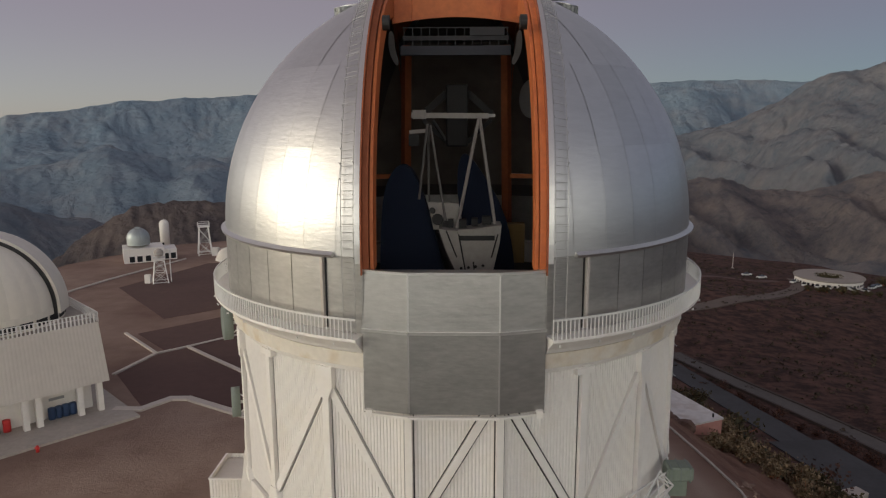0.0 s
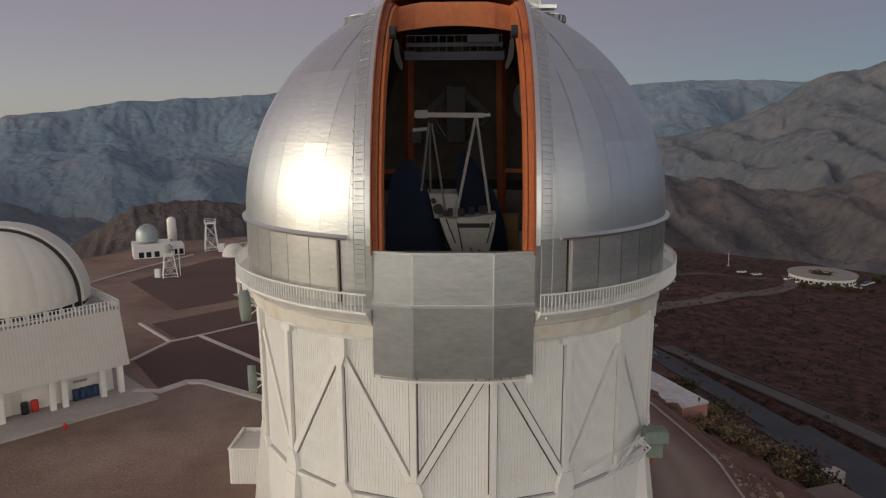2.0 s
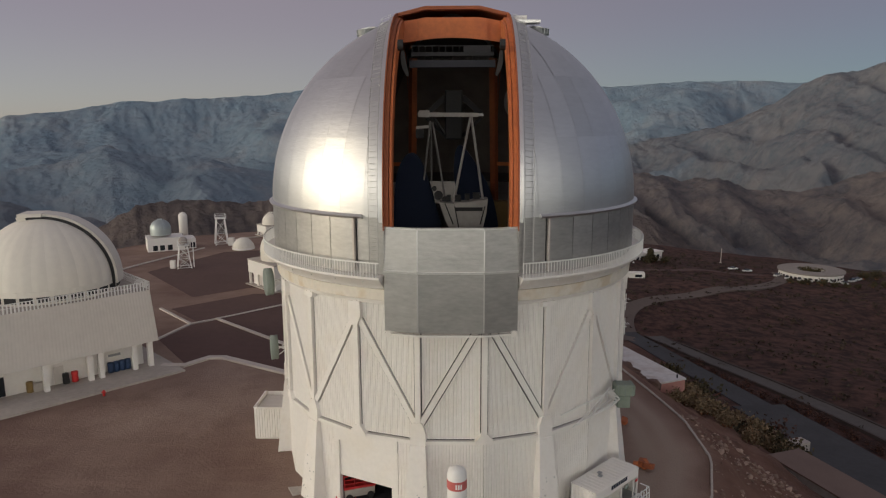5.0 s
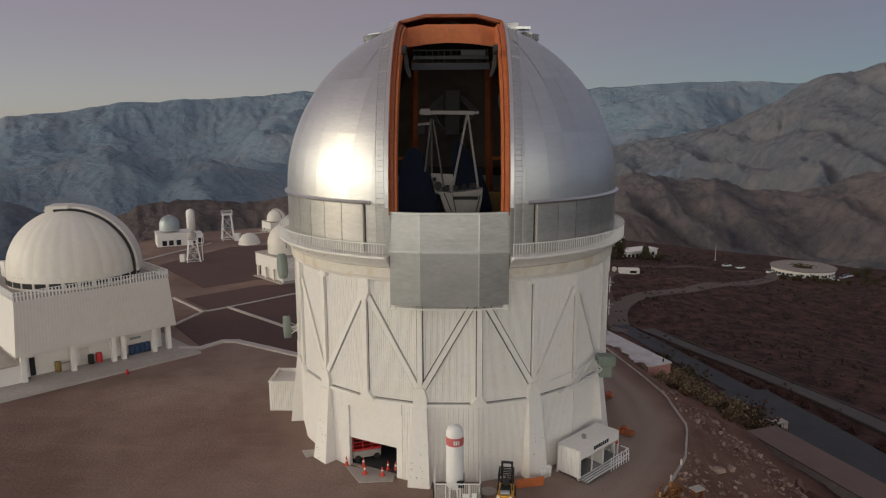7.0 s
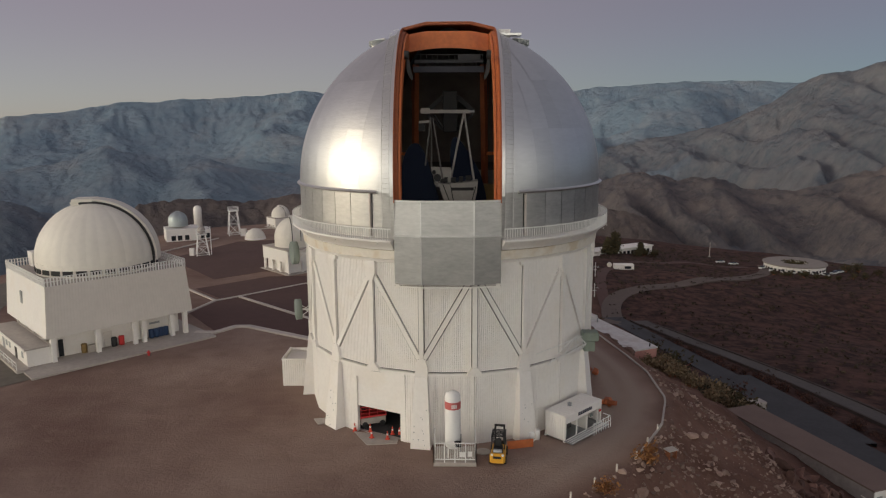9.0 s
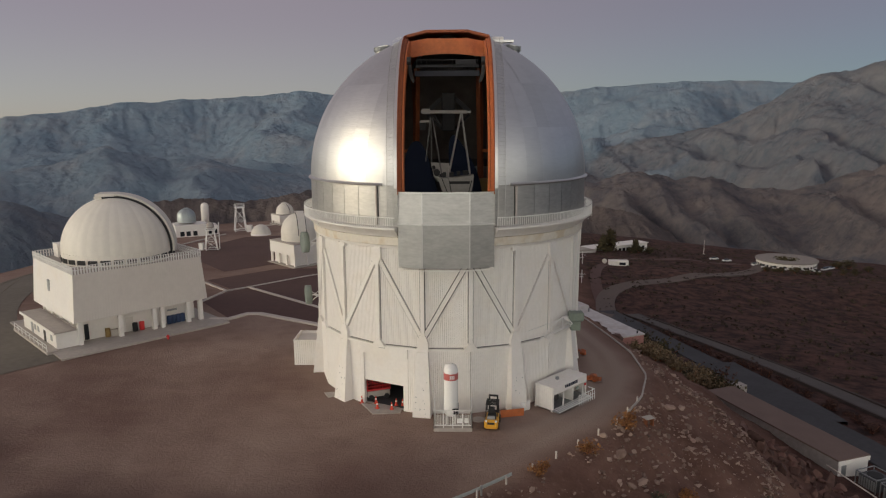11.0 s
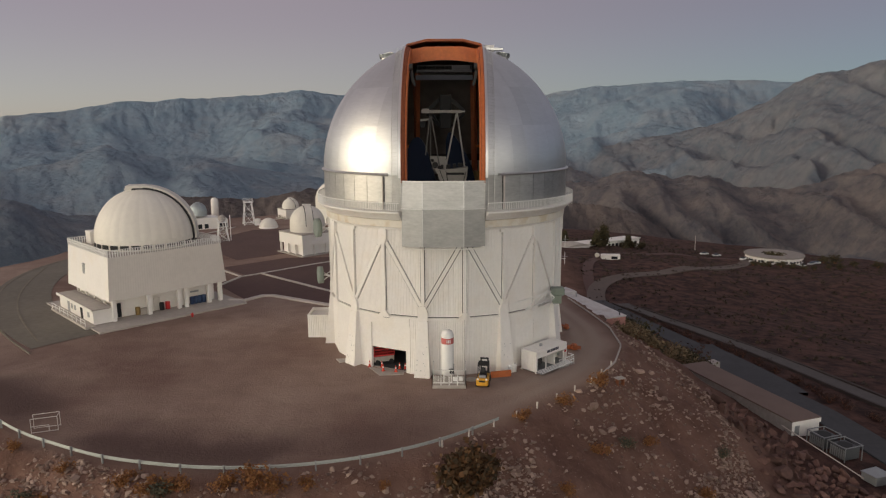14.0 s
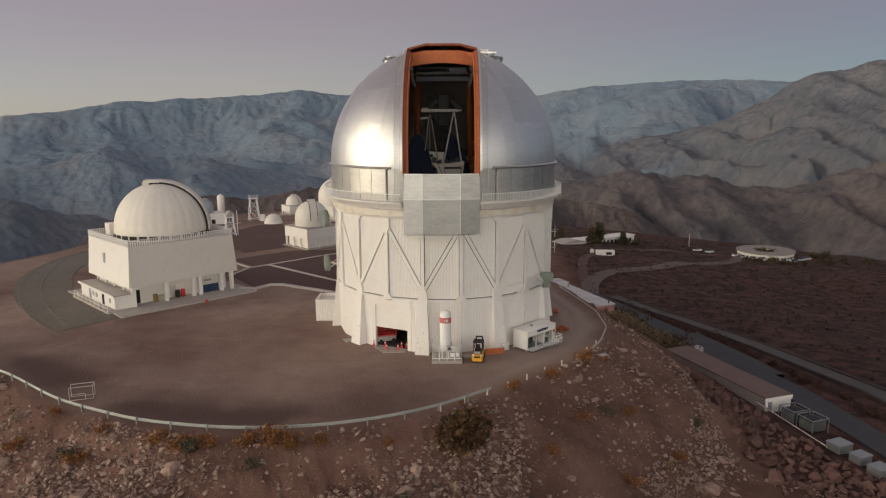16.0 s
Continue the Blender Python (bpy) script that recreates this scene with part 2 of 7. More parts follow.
def revolve(bm, profile, a0=-180.0, a1=180.0, n=96, closed=True, skip=None, cx=0.0, cy=0.0):
    """Turns a profile of (radius, z) about the vertical axis."""
    full = abs(a1 - a0 - 360) < 1e-6
    cols = []
    for k in range(n if full else n + 1):
        a = a0 + (a1 - a0) * k / n
        cols.append([bm.verts.new(around(a, r, z) + Vector((cx, cy, 0))) for r, z in profile])
    m = len(profile)
    for k in range(n):
        p, q = cols[k], cols[(k + 1) % len(cols)]
        for i in range(m if closed else m - 1):
            j = (i + 1) % m
            bm.faces.new((p[i], q[i], q[j], p[j]))
    if closed and not full:
        bm.faces.new(cols[0])
        bm.faces.new(cols[-1][::-1])
    return bm


def prism(bm, pts, z0, z1, m=None):
    """An upright prism on a plan outline that runs anticlockwise."""
    lo = [bm.verts.new((m @ Vector((x, y, z0))) if m else (x, y, z0)) for x, y in pts]
    hi = [bm.verts.new((m @ Vector((x, y, z1))) if m else (x, y, z1)) for x, y in pts]
    bm.faces.new(lo[::-1])
    bm.faces.new(hi)
    for k in range(len(pts)):
        j = (k + 1) % len(pts)
        bm.faces.new((lo[k], lo[j], hi[j], hi[k]))
    return bm


def slab(bm, origin, ex, ey, ez, pts, t0, t1):
    """A plate with the outline pts in the plane of ex and ez, from depth t0 to t1 along ey."""
    o, ex, ey, ez = Vector(origin), Vector(ex), Vector(ey), Vector(ez)
    lo = [bm.verts.new(o + ex * x + ez * z + ey * t0) for x, z in pts]
    hi = [bm.verts.new(o + ex * x + ez * z + ey * t1) for x, z in pts]
    bm.faces.new(lo)
    bm.faces.new(hi[::-1])
    for k in range(len(pts)):
        j = (k + 1) % len(pts)
        bm.faces.new((lo[j], lo[k], hi[k], hi[j]))
    return bm


def BM():
    return bmesh.new()

# ---- ground: summit platform, slopes, terrace and the mountains to the horizon ----
EDGE = [(-54.1, -24), (-41.9, -33.3), (-30.9, -38.5), (-21, -40.4), (-13.2, -40), (-6.2, -38.1), (0.1, -34.8), (6.3, -29.5),
        (11.9, -24.1), (17.3, -18.8), (21.9, -11.4), (24.3, -4.6), (24.5, 3.9), (23.4, 10.3), (21, 22), (14, 40), (2, 70),
        (-12, 104), (-30, 130), (-50, 137), (-75, 124), (-88, 100), (-94, 56), (-100, 42), (-104, 15), (-92, -6), (-70, -19)]


def edge_distance(x, y):
    """Distance outside the platform's edge, negative within."""
    best = np.full(x.shape, 1e9)
    inside = np.zeros(x.shape, bool)
    for (ax, ay), (bx, by) in zip(EDGE, EDGE[1:] + EDGE[:1]):
        dx, dy = bx - ax, by - ay
        s = np.clip(((x - ax) * dx + (y - ay) * dy) / (dx * dx + dy * dy), 0, 1)
        best = np.minimum(best, np.hypot(x - ax - s * dx, y - ay - s * dy))
        if ay != by:
            cross = (ay > y) != (by > y)
            inside ^= cross & (x < (bx - ax) * (y - ay) / (by - ay) + ax)
    return np.where(inside, -best, best)


def hash2(i, j, seed):
    h = np.sin(i * 127.1 + j * 311.7 + seed * 74.7) * 43758.5453
    return h - np.floor(h)


def value_noise(x, y, seed=0):
    """Smooth gradient noise, about -0.5 to 0.5."""
    i, j = np.floor(x), np.floor(y)
    u, v = x - i, y - j

    def corner(di, dj):
        a = hash2(i + di, j + dj, seed) * (2 * math.pi)
        return np.cos(a) * (u - di) + np.sin(a) * (v - dj)

    su, sv = u * u * u * (u * (u * 6 - 15) + 10), v * v * v * (v * (v * 6 - 15) + 10)
    a, b, c, d = corner(0, 0), corner(1, 0), corner(0, 1), corner(1, 1)
    lo, hi = a + (b - a) * su, c + (d - c) * su
    return (lo + (hi - lo) * sv) * 0.75


def fractal(x, y, octaves=5, seed=0, ridged=False):
    out, amp = np.zeros(x.shape), 1.0
    for k in range(octaves):
        n = value_noise(x * 2.03 ** k + 17 * k, y * 2.03 ** k - 9 * k, seed + k)
        out += amp * ((0.5 - np.abs(2 * n)) if ridged else 2 * n)
        amp *= 0.5
    return out


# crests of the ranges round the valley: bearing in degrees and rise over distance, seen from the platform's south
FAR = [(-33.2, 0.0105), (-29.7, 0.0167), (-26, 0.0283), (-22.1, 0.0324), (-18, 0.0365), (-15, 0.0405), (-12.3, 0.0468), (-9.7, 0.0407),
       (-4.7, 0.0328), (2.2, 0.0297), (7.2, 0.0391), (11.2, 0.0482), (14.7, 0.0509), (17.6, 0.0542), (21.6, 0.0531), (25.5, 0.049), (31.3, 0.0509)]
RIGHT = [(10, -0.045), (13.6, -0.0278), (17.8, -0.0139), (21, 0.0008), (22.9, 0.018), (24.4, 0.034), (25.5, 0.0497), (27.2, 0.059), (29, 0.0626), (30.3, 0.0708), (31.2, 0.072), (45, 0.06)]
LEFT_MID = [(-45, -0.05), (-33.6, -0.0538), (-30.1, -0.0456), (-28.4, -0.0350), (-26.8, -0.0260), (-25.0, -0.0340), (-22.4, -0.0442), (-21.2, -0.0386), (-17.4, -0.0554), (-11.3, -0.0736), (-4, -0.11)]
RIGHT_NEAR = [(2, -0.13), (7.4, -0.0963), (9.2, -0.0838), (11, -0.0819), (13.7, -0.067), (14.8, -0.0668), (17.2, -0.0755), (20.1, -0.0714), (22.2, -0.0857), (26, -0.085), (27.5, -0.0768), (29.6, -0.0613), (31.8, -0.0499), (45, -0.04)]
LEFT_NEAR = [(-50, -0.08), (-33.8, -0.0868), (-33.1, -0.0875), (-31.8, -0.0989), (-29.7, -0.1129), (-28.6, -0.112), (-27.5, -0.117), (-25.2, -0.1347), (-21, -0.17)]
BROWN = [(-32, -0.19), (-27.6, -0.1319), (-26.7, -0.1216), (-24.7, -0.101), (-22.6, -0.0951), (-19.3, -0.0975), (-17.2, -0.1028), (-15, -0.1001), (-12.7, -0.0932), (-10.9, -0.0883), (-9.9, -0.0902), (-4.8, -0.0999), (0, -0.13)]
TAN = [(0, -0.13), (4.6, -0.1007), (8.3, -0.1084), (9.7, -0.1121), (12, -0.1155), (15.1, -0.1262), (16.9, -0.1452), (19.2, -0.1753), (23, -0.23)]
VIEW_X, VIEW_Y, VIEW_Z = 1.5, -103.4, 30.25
# range, its distance, the fall of its near and far sides, the size of its gullies, its rock (0 reddish, 1 tan, towards
# 2 the blue-grey of haze)
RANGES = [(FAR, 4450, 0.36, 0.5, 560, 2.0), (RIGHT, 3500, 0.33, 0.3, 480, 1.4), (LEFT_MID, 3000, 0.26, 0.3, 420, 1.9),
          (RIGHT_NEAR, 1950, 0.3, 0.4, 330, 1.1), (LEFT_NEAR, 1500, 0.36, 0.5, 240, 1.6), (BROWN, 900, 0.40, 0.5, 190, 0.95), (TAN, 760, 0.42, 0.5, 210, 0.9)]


def platform_height(x, y):
    d = edge_distance(x, y)
    out = np.maximum(d, 0)
    rough = fractal(x / 9, y / 9, 5, 3) * np.clip(out / 8, 0, 1) * 0.9 + fractal(x / 2.1, y / 2.1, 3, 8) * np.clip(out / 3, 0, 1) * 0.22
    steep = 0.43 + 0.20 * np.clip((x - 8) / 14, 0, 1) + 0.12 * np.clip((-x - 5) / 40, 0, 1) + 0.10 * fractal(x / 60, y / 60, 2, 5)
    slope = -out * steep * np.clip(out / 3, 0.35, 1)
    far = np.clip(out / 150, 0, 1)
    slope = slope - 0.20 * out * far
    z = np.where(d > 0, slope + rough, 0.03 * fractal(x / 6, y / 6, 3, 2))
    # the terrace to the east and north-east, with its road cut level
    far_side = np.clip((y - 105) / 85, 0, 1)
    far_side = far_side * far_side * (3 - 2 * far_side)
    fall = 0.12 * np.maximum(y - 8, 0)
    fall = fall + (0.075 * np.maximum(y - 22, 0) - fall) * far_side
    t = -13.5 - fall - 0.085 * (x - 47) + (fractal(x / 55, y / 55, 2, 11) * 1.8 + fractal(x / 8, y / 8, 2, 12) * 0.05) * np.clip((x - 62) / 40 + np.clip((y - 60) / 60, 0, 1), 0.02, 1)
    far_off = np.hypot(x - VIEW_X, y - VIEW_Y)
    reach = np.clip((far_off - 482 - 10 * fractal(x / 60, y / 60, 2, 4)) / 40, 0, 60)
    t = t - reach * 26 - np.clip((-x + 34 - 0.05 * y) / 20, 0, 40) * 9 - np.clip((-60 - y) / 20, 0, 40) * 9
    k = 1.2
    z2 = np.logaddexp(z / k, t / k) * k
    return np.where(d > 0, np.maximum(z2, z), z), d


def ridges(x, y, octaves, seed):
    """Sharp-crested relief from 0 to about 1, finer where it is high."""
    out, weight, amp, norm = np.zeros(x.shape), np.ones(x.shape), 1.0, 0.0
    for k in range(octaves):
        n = 1 - np.abs(value_noise(x * 2.07 ** k + 31 * k, y * 2.07 ** k - 13 * k, seed + k)) * 2.6
        n = np.clip(n, 0, 1) ** 2 * weight
        weight = np.clip(n * 1.9, 0, 1)
        out += n * amp
        norm += amp
        amp *= 0.46
    return out / norm * 1.5


def range_shape(x, y):
    """The uneroded ranges round the valley, and the kind of their rock, moved towards haze blue-grey when far."""
    rx, ry = x - VIEW_X, y - VIEW_Y
    r, b = np.hypot(rx, ry), np.degrees(np.arctan2(rx, ry))
    wx = x + 110 * fractal(x / 800, y / 800, 4, 40)
    wy = y + 110 * fractal(x / 800, y / 800, 4, 50)
    broad = np.clip(ridges(wx / 980 + 0.5 * wy / 980, wy / 620, 5, 70), 0, 1.15)
    close = np.clip(ridges(wx / 360 - 0.3 * wy / 360, wy / 420, 5, 90), 0, 1.15)
    shift = 260 * fractal(x / 800, y / 800, 4, 60)
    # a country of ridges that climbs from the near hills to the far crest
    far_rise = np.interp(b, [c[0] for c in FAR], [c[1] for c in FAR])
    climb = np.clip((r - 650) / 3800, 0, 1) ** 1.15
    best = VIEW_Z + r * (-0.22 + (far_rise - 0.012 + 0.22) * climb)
    deep = np.clip(r * 0.034, 25, 120) * np.clip(np.abs(r - 4450) / 700, 0, 1)
    best = best - deep * (1.0 - broad) - 0.45 * deep * (1.0 - close) - np.maximum(r - 4450, 0) * 0.5
    # share of painted haze grows with distance, sooner on the western side
    haze_side = np.clip((8 - b) / 16, 0, 1) * np.clip((r - 1100) / 800, 0, 1) + np.clip((r - 3300) / 900, 0, 1)
    rock = 1.25 + 0.75 * np.clip(haze_side, 0, 1)
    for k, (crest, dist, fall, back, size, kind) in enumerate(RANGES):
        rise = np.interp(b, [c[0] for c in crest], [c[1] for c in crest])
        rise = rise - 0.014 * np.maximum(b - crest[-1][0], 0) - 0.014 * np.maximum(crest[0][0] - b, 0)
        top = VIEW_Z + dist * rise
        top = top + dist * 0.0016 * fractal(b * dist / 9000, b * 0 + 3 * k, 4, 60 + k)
        near_crest = np.clip(np.abs(r - dist) / (0.12 * dist), 0, 1)
        off = r - dist + shift * near_crest * dist / 3000
        below = np.abs(off) * np.where(off < 0, fall, back)
        relief = 0.75 * broad + 0.25 * close if dist > 2500 else 0.3 * broad + 0.7 * close
        cap = (0.34 if dist > 2500 else 0.6) * size
        if k in (1, 3, 6):
            # slanting spurs with side gullies, running down to the south-east
            gap = (0, 230, 0, 165, 0, 0, 95)[k]
            u = radians(1) * b * dist + 0.6 * off + 0.35 * gap * fractal(x / (2.2 * gap), y / (2.2 * gap), 3, 45)
            folds = u / gap + 0.45 * fractal(x / (5 * gap), y / (5 * gap), 2, 48)
            spurs = 0.62 * np.abs(2 * (folds - np.floor(folds)) - 1) + 0.38 * np.clip(ridges(u / gap, off / (6 * gap) + 3 * k, 3, 33 + k), 0, 1.1)
            relief = 1.05 * spurs + 0.1 * (close - 0.4)
            cap = (0.36 if k == 1 else 0.62) * gap
        z = top - below * 0.9 + (relief - 0.85) * np.minimum(below * (0.8 if dist > 2500 else 1.35), cap)
        mix = 1 / (1 + np.exp(-np.clip((z - best) / 14, -30, 30)))
        rock = rock + (kind - rock) * mix
        best = np.maximum(best, z)
    return best, rock


def carve(h, cell, rounds, strength):
    """Running water: each place drains to its lowest neighbour, and the more water passes, the deeper it cuts."""
    rows, cols = h.shape
    flat = np.arange(rows * cols).reshape(rows, cols)
    for _ in range(rounds):
        steepest, below = np.zeros(h.shape), flat.copy()
        p, q = np.pad(h, 1, 'edge'), np.pad(flat, 1, 'edge')
        for di, dj in ((-1, -1), (-1, 0), (-1, 1), (0, -1), (0, 1), (1, -1), (1, 0), (1, 1)):
            part_h, part_i = p[1 + di:1 + di + rows, 1 + dj:1 + dj + cols], q[1 + di:1 + di + rows, 1 + dj:1 + dj + cols]
            fall = (h - part_h) / (cell * math.hypot(di, dj))
            more = fall > steepest
            steepest, below = np.where(more, fall, steepest), np.where(more, part_i, below)
        order, to = np.argsort(h.ravel()).tolist(), below.ravel().tolist()
        water = [1.0] * len(to)
        for i in reversed(order):
            if to[i] != i:
                water[to[i]] += water[i]
        cut_by = (strength * np.minimum(np.array(water), 2500) ** 0.5).tolist()
        z = h.ravel().tolist()
        for i in order:
            j = to[i]
            if j != i and z[i] > z[j]:
                z[i] = (z[i] + cut_by[i] * z[j]) / (1 + cut_by[i])
        h = np.array(z).reshape(rows, cols)
    return h


# the eroded country on a fan of bearings and distances
FAN, FAN_A, FAN_R = radians(0.16), 41.0, 460.0
fan_b = np.radians(np.arange(-FAN_A, FAN_A + 0.01, 0.16))
fan_r = FAN_R * np.exp(np.arange(int(math.log(4900 / FAN_R) / FAN) + 1) * FAN)
fan_b, fan_r = np.meshgrid(fan_b, fan_r)
fan_x, fan_y = VIEW_X + fan_r * np.sin(fan_b), VIEW_Y + fan_r * np.cos(fan_b)
fan_z, fan_rock = range_shape(fan_x, fan_y)
grit = 0.0038 * fan_r * fractal(fan_b / 0.012, np.log(fan_r) / 0.012, 5, 77)
fan_z = fan_z + grit * np.clip(np.abs(fan_r - 4450) / 300, 0.25, 1)
raw_z = fan_z
fan_z = carve(fan_z, fan_r * FAN, 9, 0.045)
fan_z = raw_z + (fan_z - raw_z) * np.interp(fan_rock, [0.7, 1.15, 1.4, 2.0], [0.7, 0.5, 0.8, 0.62])
calm_z = fan_z
for _ in range(60):
    p = np.pad(calm_z, 1, 'edge')
    calm_z = 0.2 * (p[1:-1, 1:-1] + p[:-2, 1:-1] + p[2:, 1:-1] + p[1:-1, :-2] + p[1:-1, 2:])
# the far slopes are gentler, to lower their contrast like haze
gentle = np.interp(fan_rock, [1.0, 1.45, 1.95], [1.0, 0.85, 0.5])
gentle = np.maximum(gentle, np.exp(-((fan_r - 4450) / 330) ** 2))
fan_z = calm_z + (fan_z - calm_z) * gentle
fan_z = fan_z * 0.6 + 0.1 * (np.roll(fan_z, 1, 0) + np.roll(fan_z, -1, 0) + np.roll(fan_z, 1, 1) + np.roll(fan_z, -1, 1))


def far_height(x, y):
    """The ranges as the water has left them, and the kind of their rock with its share of haze."""
    rx, ry = x - VIEW_X, y - VIEW_Y
    r, b = np.maximum(np.hypot(rx, ry), 1.0), np.arctan2(rx, ry)
    u, v = (b + radians(FAN_A)) / FAN, np.log(r / FAN_R) / FAN
    rows, cols = fan_z.shape
    inside = (u >= 1) & (u < cols - 2) & (v >= 1) & (v < rows - 2)
    height, kind = np.empty(x.shape), np.empty(x.shape)
    if (~inside).any():
        height[~inside], kind[~inside] = range_shape(x[~inside], y[~inside])
    i, j = v[inside].astype(int), u[inside].astype(int)
    f, g = v[inside] - i, u[inside] - j
    for grid, out in ((fan_z, height), (fan_rock, kind)):
        out[inside] = (grid[i, j] * (1 - g) + grid[i, j + 1] * g) * (1 - f) + (grid[i + 1, j] * (1 - g) + grid[i + 1, j + 1] * g) * f
    return height, kind


def ground_height(x, y):
    near, d = platform_height(x, y)
    out, rock = near.copy(), np.zeros(x.shape)
    away = np.hypot(x - VIEW_X, y - VIEW_Y) > 430
    if away.any():
        best, kind = far_height(x[away], y[away])
        higher = best > near[away]
        out[away] = np.maximum(near[away], best)
        rock[away] = np.where(higher, kind, 0.0)
    return out, rock, d


def build_ground():
    cx, cy = 0.0, -92.0
    az = np.concatenate([np.arange(-180, -38, 2.0), np.arange(-38, 38, 0.13), np.arange(38, 180, 2.0)])
    rr = [3.0]
    while rr[-1] < 4790:
        rr.append(rr[-1] + max(0.6, rr[-1] * 0.0085 if rr[-1] < 600 else rr[-1] * 0.0042))
    rr = np.array(rr)
    a, r = np.meshgrid(np.radians(az), rr)
    x, y = cx + r * np.sin(a), cy + r * np.cos(a)
    z, rock, d = ground_height(x, y)
    n_r, n_a = x.shape
    co = np.stack([x, y, z], -1).reshape(-1, 3)
    co = np.vstack([co, [[cx, cy, z[0].mean()]]])
    i = np.arange(n_r - 1)[:, None] * n_a
    j = np.arange(n_a)[None, :]
    jn = (j + 1) % n_a
    quads = np.stack([i + j, i + n_a + j, i + n_a + jn, i + jn], -1).reshape(-1, 4)[:, ::-1]
    tris = [(n_r * n_a, int(q), int((q + 1) % n_a)) for q in range(n_a)]
    me = bpy.data.meshes.new("ground")
    nq, nt3 = len(quads), len(tris)
    me.vertices.add(len(co))
    me.vertices.foreach_set("co", co.astype(np.float32).ravel())
    me.loops.add(nq * 4 + nt3 * 3)
    me.loops.foreach_set("vertex_index", np.concatenate([quads.ravel(), np.array(tris)[:, ::-1].ravel()]).astype(np.int32))
    me.polygons.add(nq + nt3)
    starts = np.concatenate([np.arange(nq) * 4, nq * 4 + np.arange(nt3) * 3]).astype(np.int32)
    me.polygons.foreach_set("loop_start", starts)
    me.update(calc_edges=True)
    me.validate()
    # rock kind; above 1 it carries the haze colour
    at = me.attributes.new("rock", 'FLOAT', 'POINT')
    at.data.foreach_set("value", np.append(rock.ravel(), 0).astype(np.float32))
    # eastern terrace: dark heath soil, with the hillside's shade in its colour
    at = me.attributes.new("scrub_shade", 'FLOAT', 'POINT')
    at.data.foreach_set("value", np.append((np.clip((x - 38 - 0.02 * y) / 10, 0, 1) * np.clip(d / 12, 0, 1)).ravel(), 0).astype(np.float32))
    at = me.attributes.new("yard", 'FLOAT', 'POINT')
    at.data.foreach_set("value", np.append(np.clip(0.5 - d / 3, 0, 1).ravel(), 0).astype(np.float32))
    at = me.attributes.new("drive", 'FLOAT', 'POINT')
    worn = (np.exp(-((d + 3.0) / 0.9) ** 2) + np.exp(-((d + 5.6) / 1.0) ** 2) + 0.6 * np.exp(-((d + 4.3) / 2.4) ** 2)) * np.clip((x - 2) / 10, 0, 1) * (y < 30) * 0.75
    at.data.foreach_set("value", np.append(worn.ravel(), 0).astype(np.float32))
    # a darker band of yard inside the guard rail, fading eastward
    at = me.attributes.new("rail_band", 'FLOAT', 'POINT')
    dark = np.exp(-((d + 4.0) / 4.5) ** 2) * np.clip((8 - x) / 25, 0, 1) * np.clip((0 - y) / 12, 0, 1) * np.clip(0.75 + fractal(x / 11, y / 11, 3, 15), 0.2, 1)
    at.data.foreach_set("value", np.append(dark.ravel(), 0).astype(np.float32))
    me.polygons.foreach_set("use_smooth", np.ones(nq + nt3, bool))
    return me


